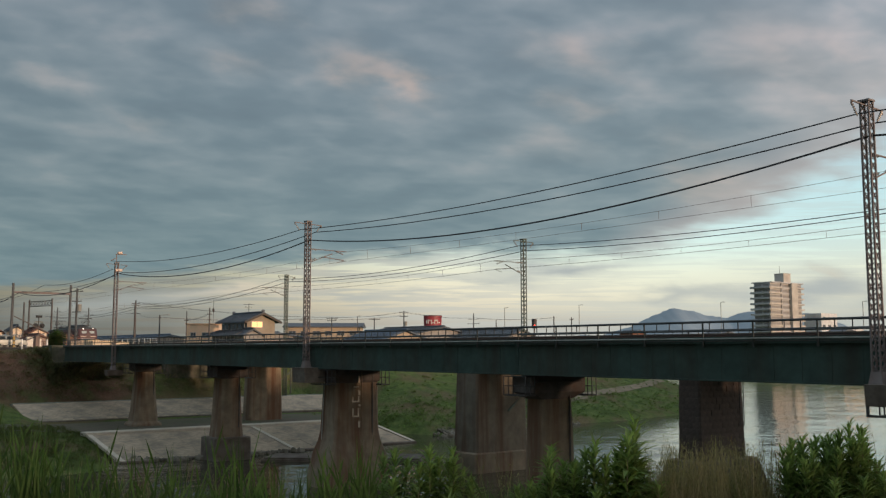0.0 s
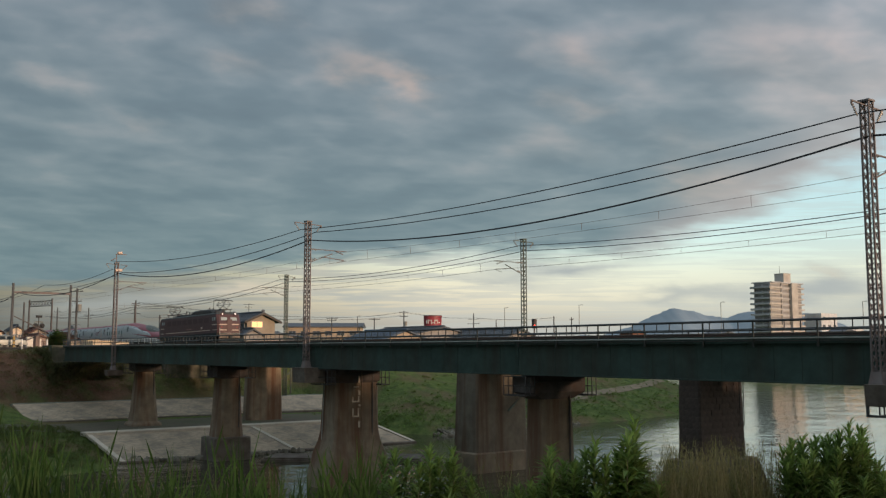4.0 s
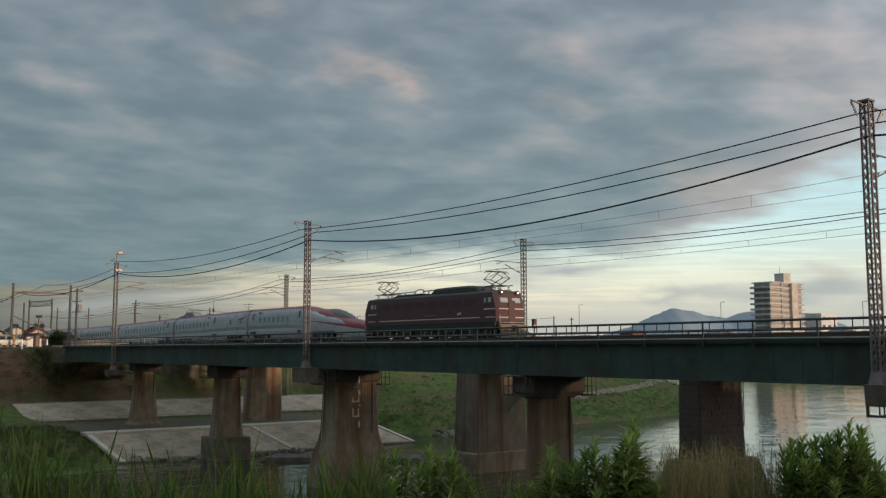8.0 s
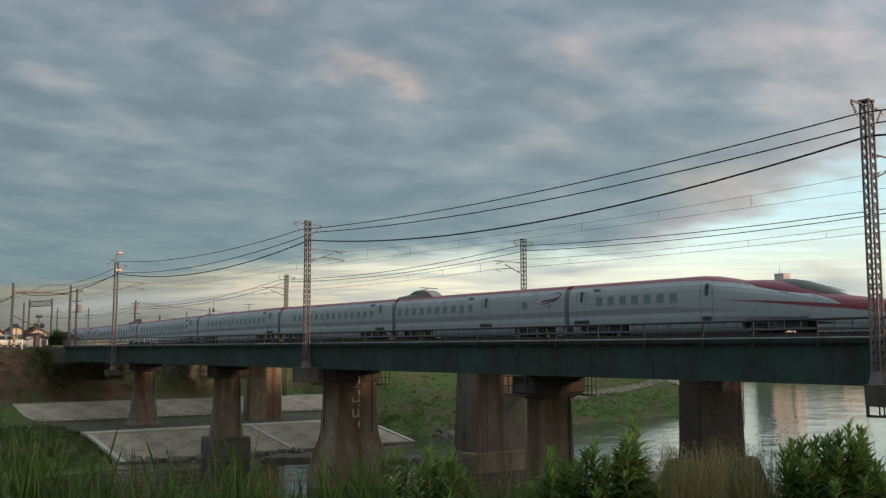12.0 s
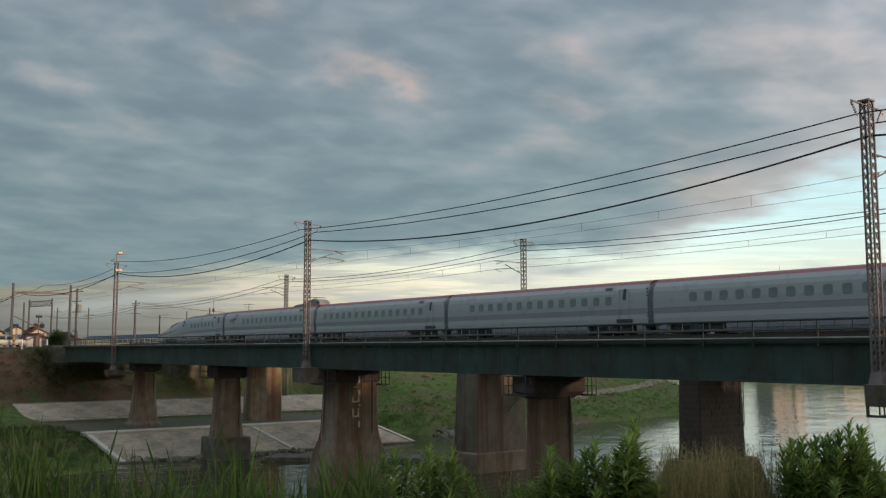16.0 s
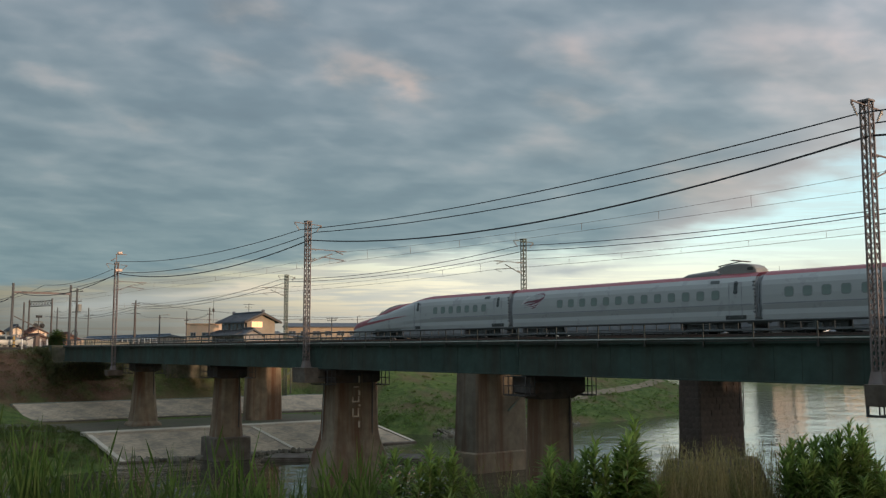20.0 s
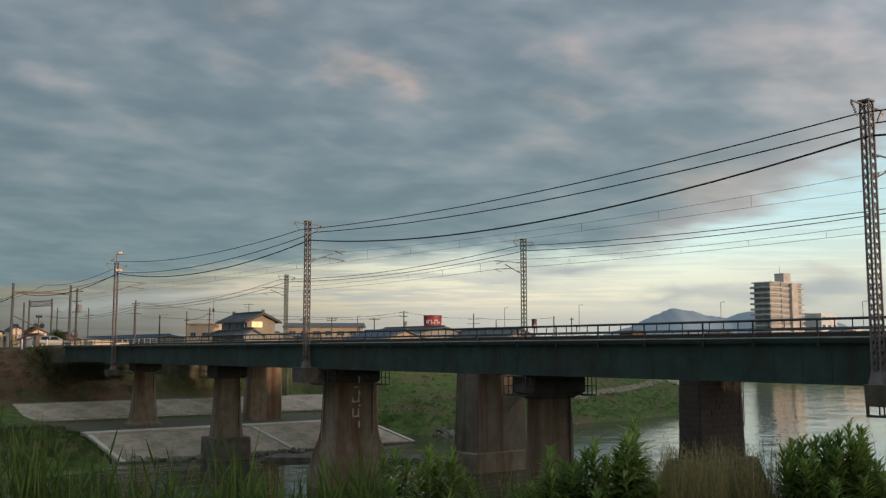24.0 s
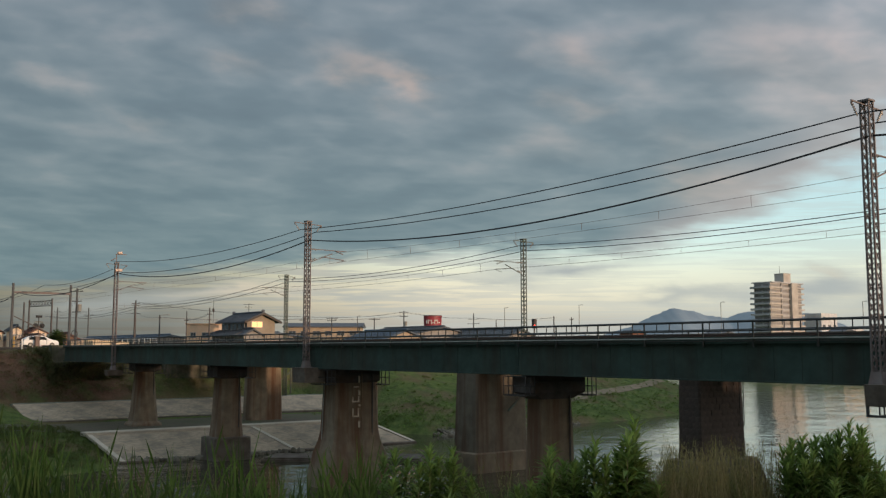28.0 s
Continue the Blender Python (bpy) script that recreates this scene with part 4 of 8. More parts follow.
WIN_FRAME = mesh_of("window", rounded_plate(0.56, 0.56, 0.006, 0.14), GASKET)
WIN_PANE = mesh_of("pane", rounded_plate(0.49, 0.48, 0.010, 0.11), GLASS)
DOOR_PANE = mesh_of("door_window", rounded_plate(0.24, 0.72, 0.010, 0.08), DOORGLASS)
DISPLAY = mesh_of("display", rounded_plate(0.62, 0.20, 0.010, 0.06), DOORGLASS)
STEP = mesh_of("door_step", rounded_plate(1.36, 0.24, 0.02, 0.03), UNDER)
GROOVE_B = bmesh.new()
bars(GROOVE_B, [((-0.42, 0, 1.05), (-0.42, 0, 3.02)), ((0.42, 0, 1.05), (0.42, 0, 3.02)), ((-0.42, 0, 3.02), (0.42, 0, 3.02))], 0.022, 0.02)
GROOVE = mesh_of("door_seam", GROOVE_B, STRIPE)


def side_y(z, w=1.472, zb=0.92, zt=3.65):
    return w * half((z - zb) / (zt - zb))


def on_side(name, me, t, x, z, out=0.0, parent=None):
    """Hangs a piece on both flanks of a car."""
    made = []
    for s in (-1, 1):
        o = new(name, me)
        o.parent = parent or t
        tilt = math.atan2(side_y(z - 0.2) - side_y(z + 0.2), 0.4)
        o.matrix_basis = Matrix.Translation((x, s * (side_y(z) + out), z)) @ Matrix.Rotation(0 if s < 0 else math.pi, 4, "Z") @ Matrix.Rotation(-tilt, 4, "X")
        made.append(o)
    return made


def windows(t, xs):
    for x in xs:
        for o in on_side("window", WIN_FRAME, t, x, 2.37):
            p = new("pane", WIN_PANE)
            p.parent = o


def door(t, x, step=True, display=None):
    on_side("door_window", DOOR_PANE, t, x, 2.74)
    for o in on_side("door_seam", GROOVE, t, x, 2.0, 0.0):
        o.location.z = 0
        o.location.y = math.copysign(1.466, o.location.y)
        o.rotation_euler = (0, 0, 0 if o.location.y < 0 else math.pi)
    if step:
        on_side("door_step", STEP, t, x, 1.07)
    if display is not None:
        on_side("display", DISPLAY, t, display, 3.12)


WHEEL_B = bmesh.new()
rod(WHEEL_B, (0, -0.60, 0), (0, -0.46, 0), 0.46, 0.43, n=24)
rod(WHEEL_B, (0, 0.46, 0), (0, 0.60, 0), 0.43, 0.46, n=24)
rod(WHEEL_B, (0, -0.95, 0), (0, 0.95, 0), 0.08, n=10)
WHEELSET = mesh_of("wheelset", WHEEL_B, UNDER)


def bogie(t, x, base=2.25, material=None, wide=1.12):
    b = bmesh.new()
    for s in (-1, 1):
        box(b, (x, s * wide, 0.60), (base + 1.3, 0.18, 0.34), bevel=0.05)
        for e in (-1, 1):
            box(b, (x + e * base / 2, s * wide, 0.46), (0.42, 0.24, 0.34), bevel=0.04)
            rod(b, (x + e * base / 2 * 0.72, s * wide * 1.06, 0.5), (x + e * base / 2 * 0.72, s * wide * 1.06, 0.86), 0.11, n=10)
        rod(b, (x, s * (wide + 0.12), 0.45), (x, s * (wide + 0.12), 0.95), 0.17, n=12)
    box(b, (x, 0, 0.62), (0.7, 2.2, 0.3))
    # added dark filler, so that no light shows through the bogie
    box(b, (x, 0, 0.62), (base + 1.5, 1.7, 0.52), bevel=0.05)
    for s in (-1, 1):
        box(b, (x, s * (wide + 0.14), 0.88), (base + 1.7, 0.24, 0.30), bevel=0.06)
        box(b, (x, s * (wide + 0.16), 0.50), (0.9, 0.16, 0.36), bevel=0.05)
        rod(b, (x - base * 0.62, s * (wide + 0.2), 0.74), (x + base * 0.1, s * (wide + 0.2), 0.70), 0.06, n=8)
    f = part("bogie", b, material or UNDER, t)
    for e in (-1, 1):
        o = new("wheelset", WHEELSET)
        o.parent = f
        o.location = (x + e * base / 2, 0, 0.45)


def underside(t, L, bogies, nose=None):
    """Skirts between and beyond the bogies, and the dark gear under the floor."""
    cuts = sorted(bogies)
    edges = [0.5] + [v for c in cuts for v in (c - 2.1, c + 2.1)] + [L - (0.5 if nose is None else nose)]
    for a, c in zip(edges[0::2], edges[1::2]):
        if c - a < 0.4:
            continue
        b = bmesh.new()
        loft(b, [[(x, -1.39, 0.93), (x, -1.36, 0.55), (x, -1.22, 0.24), (x, 1.22, 0.24), (x, 1.36, 0.55), (x, 1.39, 0.93)] for x in (a, c)])
        part("skirt", b, SKIRT, t)
        n = max(1, int((c - a) / 2.2))
        for i in range(n):
            b = bmesh.new()
            w = (c - a) / n * 0.62
            box(b, (a + (i + 0.5) * (c - a) / n, -1.372, 0.66), (w, 0.01, 0.22))
            part("skirt_louvre", b, STRIPE, t)
    b = bmesh.new()
    box(b, (L / 2, 0, 0.80), (L - 1.2 - (nose or 0), 1.9, 0.25))
    part("floor_frame", b, UNDER, t)


def stripe(t, a, c, z=1.78, h=0.06):
    for s in (-1, 1):
        b = bmesh.new()
        box(b, ((a + c) / 2, s * (side_y(z) + 0.003), z), (c - a, 0.012, h))
        part("side_stripe", b, STRIPE, t)


TOOTH = mesh_of("rubber_tooth", box(bmesh.new(), (0, 0, 0), (0.16, 0.08, 0.10), bevel=0.02), mat("grey_rubber", (0.11, 0.115, 0.12), 0.7, 0, 0.1, 4.0))


def bellows(t, x):
    b = bmesh.new()
    for k in range(4):
        xx = x - 0.24 + k * 0.16
        ring = [(-1.33, 1.0), (-1.38, 1.6), (-1.38, 2.4), (-1.28, 2.95), (-1.0, 3.3), (-0.5, 3.46), (0.5, 3.46), (1.0, 3.3), (1.28, 2.95), (1.38, 2.4), (1.38, 1.6), (1.33, 1.0)]
        loft(b, [[(xx, y, z) for y, z in ring], [(xx + 0.09, y, z) for y, z in ring]])
    part("gangway_bellows", b, BELLOWS, t)
    # toothed rubber edge of the gangway on both flanks
    for s in (-1, 1):
        for k in range(9):
            o = new("rubber_tooth", TOOTH)
            o.parent = t
            o.location = (x - 0.27, s * 1.40, 1.35 + k * 0.21)


def coupler(t, x):
    b = bmesh.new()
    box(b, (x, 0, 0.88), (1.7, 2.85, 0.46), bevel=0.12)
    box(b, (x, 0, 0.55), (0.5, 0.9, 0.5), bevel=0.05)
    for s in (-1, 1):
        rod(b, (x - 0.5, s * 1.15, 0.98), (x + 0.5, s * 1.15, 0.98), 0.14, n=10)
    part("coupling_gear", b, UNDER, t)


def emblem(t, x):
    """A plain bird-like swoosh: a hooked stroke with feathers trailing from it."""
    hook = [(-1.15, 2.46, 0.02), (-0.5, 2.60, 0.05), (0.2, 2.64, 0.075), (0.75, 2.70, 0.085), (1.12, 2.84, 0.075), (1.22, 3.00, 0.06), (1.05, 3.12, 0.05), (0.7, 3.14, 0.03), (0.35, 3.10, 0.01)]
    feathers = [[(0.9, 2.66, 0.02), (0.45, 2.52, 0.07), (-0.1, 2.42, 0.06), (-0.75, 2.40, 0.01)], [(0.8, 2.56, 0.01), (0.5, 2.40, 0.06), (0.05, 2.29, 0.05), (-0.45, 2.27, 0.01)], [(0.7, 2.44, 0.01), (0.45, 2.28, 0.05), (0.1, 2.18, 0.04), (-0.15, 2.16, 0.01)]]
    wing = [(-1.15, 2.44, 0.01), (-0.95, 2.56, 0.10), (-0.7, 2.74, 0.12), (-0.4, 2.92, 0.05), (-0.2, 3.0, 0.01)]
    rose = mat("wine_red_emblem", (0.13, 0.035, 0.055), 0.4, 0, 0.05, 1.0)
    pale = mat("pale_emblem", (0.46, 0.45, 0.45), 0.4, 0, 0.05, 1.0)
    for s in (-1, 1):
        for strokes, paint, label in (([hook] + feathers, rose, "wine-red swoosh emblem"), ([wing] + [[(px, pz - 0.075, w * 0.8) for px, pz, w in f] for f in feathers[:2]], pale, "pale strokes of the emblem")):
            b = bmesh.new()
            for path in strokes:
                up = [b.verts.new((x + px, s * (side_y(pz + w) + 0.006), pz + w)) for px, pz, w in path]
                dn = [b.verts.new((x + px, s * (side_y(pz - w) + 0.006), pz - w)) for px, pz, w in path]
                for i in range(len(path) - 1):
                    b.faces.new((up[i], up[i + 1], dn[i + 1], dn[i]))
            part("emblem", b, paint, t, label)


def roof_gear(t, x0, d, flip=False):
    """A pantograph well with its streamlined screens; d: the way from the low fairing to the high screen."""
    b = bmesh.new()
    prof = [(0.0, 3.50, 0.75), (0.5, 3.74, 0.85), (2.2, 3.86, 0.9), (2.7, 3.82, 0.85), (3.0, 3.50, 0.75)]
    loft(b, [[(x0 + d * x, -w, 3.45), (x0 + d * x, -w * 0.94, (3.45 + z) / 2 + 0.06), (x0 + d * x, -w * 0.75, z), (x0 + d * x, w * 0.75, z), (x0 + d * x, w * 0.94, (3.45 + z) / 2 + 0.06), (x0 + d * x, w, 3.45)] for x, z, w in prof])
    part("roof_fairing", b, mat("dull_roof_fairing", (0.15, 0.14, 0.14), 0.5, 0, 0.1, 1.5), t, "low grey roof fairing")
    for s in (1,):
        b = bmesh.new()
        prof = [(1.9, 3.60), (2.3, 3.88), (2.8, 4.08), (3.3, 4.17), (4.0, 4.19), (4.6, 4.13), (4.95, 4.02), (5.12, 3.86), (5.2, 3.56)]
        if flip:
            prof = [(7.0 - x, z) for x, z in reversed(prof)]
        loft(b, [[(x0 + d * x, -0.62, 3.40), (x0 + d * x, -0.58, z - 0.06), (x0 + d * x, -0.48, z), (x0 + d * x, 0.48, z), (x0 + d * x, 0.58, z - 0.06), (x0 + d * x, 0.62, 3.40)] for x, z in prof])
        part("pantograph_screen", b, mat("beige_grey_screen", (0.19, 0.185, 0.17), 0.5, 0, 0.1, 1.5), t, "pale curved screen beside the pantograph")
    b = bmesh.new()
    box(b, (x0 + d * (2.2 if flip else 4.8), -0.60, 3.84), (0.40, 0.06, 0.16), bevel=0.01)
    part("screen_vent", b, UNDER, t)
    b = bmesh.new()
    xx = x0 + d * 3.4
    bars(b, [((xx, -0.3, 3.75), (xx - d * 1.2, 0, 4.15)), ((xx, 0.3, 3.75), (xx - d * 1.2, 0, 4.15)), ((xx - d * 1.2, 0, 4.15), (xx + d * 0.3, 0, 4.34)), ((xx + d * 0.3, -0.85, 4.36), (xx + d * 0.3, 0.85, 4.36)), ((xx + d * 0.42, -0.85, 4.36), (xx + d * 0.42, 0.85, 4.36))], 0.05)
    part("folded_pantograph", b, DARK, t)


def plain_car(name_label):
    t = thing("express_car", name_label, "train car", "cars of the express train")
    L = 20.5
    low, high = shell([0.24, 0.34, L - 0.34, L - 0.24], lambda x: 1.472, lambda x: 3.65, lambda x: 0.92, lambda x: 3.33)
    b = bmesh.new()
    part("body", loft(b, low), SILVER, t, "silver-white car body", smooth=False)
    b = bmesh.new()
    part("roof", loft(b, high), CRIMSON, t, "crimson roof", smooth=False)
    stripe(t, 0.3, L - 0.3)
    bogie(t, 3.3)
    bogie(t, L - 3.3)
    underside(t, L, (3.3, L - 3.3))
    bellows(t, 0.0)
    coupler(t, 0.0)
    return t


def end_car(label):
    """A leading car; x runs from its coupled end to the tip of the nose at 23."""
    t = thing("express_car", label, "train car", "cars of the express train")
    tip = 23.0
    xs = [0.24] + [tip - d for d in (18.0, 16.0, 14.5, 13.5, 12.7, 11.7, 10.7, 9.8, 9.0, 8.2, 7.4, 6.6, 5.8, 5.0, 4.2, 3.5, 2.8, 2.2, 1.6, 1.1, 0.7, 0.4, 0.18, 0.05)]
    d_of = lambda x: tip - x
    top = lambda x: poly(d_of(x), [(0.05, 1.02), (0.18, 1.20), (0.4, 1.40), (0.7, 1.55), (1.1, 1.69), (1.6, 1.82), (2.8, 1.99), (3.8, 2.13), (6.0, 2.50), (8.0, 2.88), (9.5, 3.15), (10.7, 3.40), (11.7, 3.57), (12.7, 3.65)])
    wid = lambda x: poly(d_of(x), [(0.05, 0.22), (0.18, 0.38), (0.4, 0.55), (0.7, 0.70), (1.1, 0.84), (1.6, 0.95), (2.8, 1.12), (4.2, 1.25), (6.0, 1.36), (8.0, 1.43), (10.5, 1.472)])
    bot = lambda x: poly(d_of(x), [(0.05, 0.80), (0.4, 0.62), (1.1, 0.52), (3.0, 0.55), (5.0, 0.78), (7.0, 0.92)])
    bor = lambda x: poly(d_of(x), [(0.05, 0.90), (0.7, 1.02), (2.1, 1.30), (3.4, 1.58), (4.2, 1.95), (5.0, 2.16), (6.3, 2.44), (8.4, 2.80), (10.0, 3.07), (11.6, 3.26), (13.0, 3.33)])
    fold = lambda x: smooth_step(8.0, 14.0, tip - x)
    low, high = shell(xs, wid, top, bot, bor, fold)
    b = bmesh.new()
    part("body", loft(b, low), SILVER, t, "silver-white car body with a long tapering nose", smooth=False)
    b = bmesh.new()
    part("roof", loft(b, high), CRIMSON, t, "crimson roof and nose top", smooth=False)
    # red streak on each flank of the nose
    for s in (-1, 1):
        b = bmesh.new()
        up, dn = [], []
        for dd in (10.0, 9.0, 8.0, 7.0, 6.0, 5.0, 4.2, 3.4, 2.8, 2.2, 1.7):
            x = tip - dd
            zl, zu = poly(dd, [(1.7, 1.17), (2.2, 1.24), (3.4, 1.40), (4.7, 1.51), (6.3, 1.69), (8.05, 1.88), (10.0, 2.05)]), poly(dd, [(1.7, 1.24), (2.2, 1.34), (3.4, 1.60), (4.7, 1.72), (6.3, 1.84), (8.05, 1.97), (10.0, 2.07)])
            f = lambda z: wid(x) * half((z - bot(x)) / (top(x) - bot(x)), fold(x)) + 0.008
            up.append(b.verts.new((x, s * f(zu), zu)))
            dn.append(b.verts.new((x, s * f(zl), zl)))
        for i in range(len(up) - 1):
            b.faces.new((up[i], up[i + 1], dn[i + 1], dn[i]))
        part("nose_streak", b, CRIMSON, t)
        b = bmesh.new()
        vs = []
        for dd, zc, hh in ((7.0, 2.42, 0.02), (6.6, 2.40, 0.10), (5.8, 2.24, 0.12), (5.0, 2.02, 0.09), (4.5, 1.88, 0.02)):
            x = tip - dd
            f = lambda z: wid(x) * half((z - bot(x)) / (top(x) - bot(x)), fold(x)) + 0.010
            vs.append((b.verts.new((x, s * f(zc + hh), zc + hh)), b.verts.new((x, s * f(zc - hh), zc - hh))))
        for (a0, a1), (c0, c1) in zip(vs, vs[1:]):
            b.faces.new((a0, c0, c1, a1))
        part("cab_side_window", b, GLASS, t)
    # cockpit canopy
    b = bmesh.new()
    rings = []
    for dd, zt, w in ((8.2, 3.13, 0.25), (7.8, 3.17, 0.50), (7.3, 3.17, 0.74), (6.8, 3.13, 0.90), (6.1, 3.01, 0.98), (5.2, 2.73, 0.95), (4.5, 2.44, 0.84), (3.95, 2.21, 0.62), (3.6, 2.08, 0.28)):
        x = tip - dd
        zb = top(x) - 0.42
        rings.append([(x, -w * math.cos(a), zb + (zt - zb) * math.sin(a) ** 0.8) for a in [math.pi * k / 12 for k in range(13)]])
    loft(b, rings)
    part("windscreen", b, OLIVEGLASS, t, "dark olive wraparound windscreen", smooth=True)
    b = bmesh.new()
    rings = []
    for dd, zt, w in ((10.4, 3.24, 0.5), (9.6, 3.22, 0.95), (8.4, 3.18, 1.12), (7.2, 3.05, 1.14), (6.2, 2.86, 1.10), (5.2, 2.58, 1.02), (4.5, 2.34, 0.9), (3.8, 2.15, 0.7), (3.3, 2.04, 0.4)):
        x = tip - dd
        zb = top(x) - 0.45
        rings.append([(x, -w * math.cos(a), zb + (zt - zb) * math.sin(a) ** 0.7) for a in [math.pi * k / 12 for k in range(13)]])
    loft(b, rings)
    part("canopy_fairing", b, CRIMSON, t, "crimson fairing round the windscreen", smooth=True)
    b = bmesh.new()
    bars(b, [((tip - 5.2, -0.55, 2.68), (tip - 4.0, -0.2, 2.34)), ((tip - 5.2, 0.55, 2.68), (tip - 4.0, 0.2, 2.34))], 0.03)
    part("wiper", b, CONDUIT, t)
    b = bmesh.new()
    loft(b, [[(tip - dd, -w, 0.20), (tip - dd, -w, 0.62), (tip - dd, w, 0.62), (tip - dd, w, 0.20)] for dd, w in ((4.9, 1.20), (4.0, 1.14), (2.4, 1.0), (1.0, 0.72), (0.5, 0.45))])
    part("nose_skirt", b, SKIRT, t)
    windows(t, [tip - 20.0 + k * 1.0 for k in range(7)])
    door(t, tip - 21.6, True, tip - 20.3)
    door(t, tip - 11.6, False)
    on_side("door_step", mesh_of("door_step", rounded_plate(0.62, 0.24, 0.02, 0.03), UNDER), t, tip - 11.6, 1.07)
    stripe(t, 0.3, tip - 13.4)
    bogie(t, 3.3)
    bogie(t, tip - 7.2)
    underside(t, tip, (3.3, tip - 7.2), nose=7.0)
    return t


CAR_TEXT = "silver express car with crimson roof and small square windows"
cars = []
front = end_car("leading express car, silver with a long crimson nose")
cars.append((front, -46.0, False))
mid_a = plain_car(CAR_TEXT)
windows(mid_a, [0.85 + k * 1.045 for k in range(10)] + [16.33])
door(mid_a, 12.05, True, 10.2)
emblem(mid_a, 18.7)
roof_gear(mid_a, -0.8, 1, True)
tagged(mid_a, "silver express car with crimson roof and a roof pantograph")
cars.append((mid_a, -66.5, False))
mid_b = plain_car(CAR_TEXT)
windows(mid_b, [3.22 + k * 1.065 for k in range(14)])
door(mid_b, 18.4, True, 17.0)
cars.append((mid_b, -87.0, False))
cars.append((copy_thing(mid_b, Matrix.Identity(4)), -107.5, False))
mid_d = plain_car(CAR_TEXT)
windows(mid_d, [1.92 + k * 1.082 for k in range(15)])
door(mid_d, 18.4, True, 17.0)
cars.append((mid_d, -128.0, False))
mid_c = plain_car(CAR_TEXT)
windows(mid_c, [5.05 + k * 1.055 for k in range(13)])
door(mid_c, 19.05, True, 17.6)
emblem(mid_c, 2.3)
roof_gear(mid_c, 14.7, 1)
tagged(mid_c, "silver express car with crimson roof and a roof pantograph")
cars.append((mid_c, -148.5, False))
rear = copy_thing(front, Matrix.Identity(4))
tagged(rear, "trailing express car, silver with a long crimson nose")
cars.append((rear, -148.5, True))


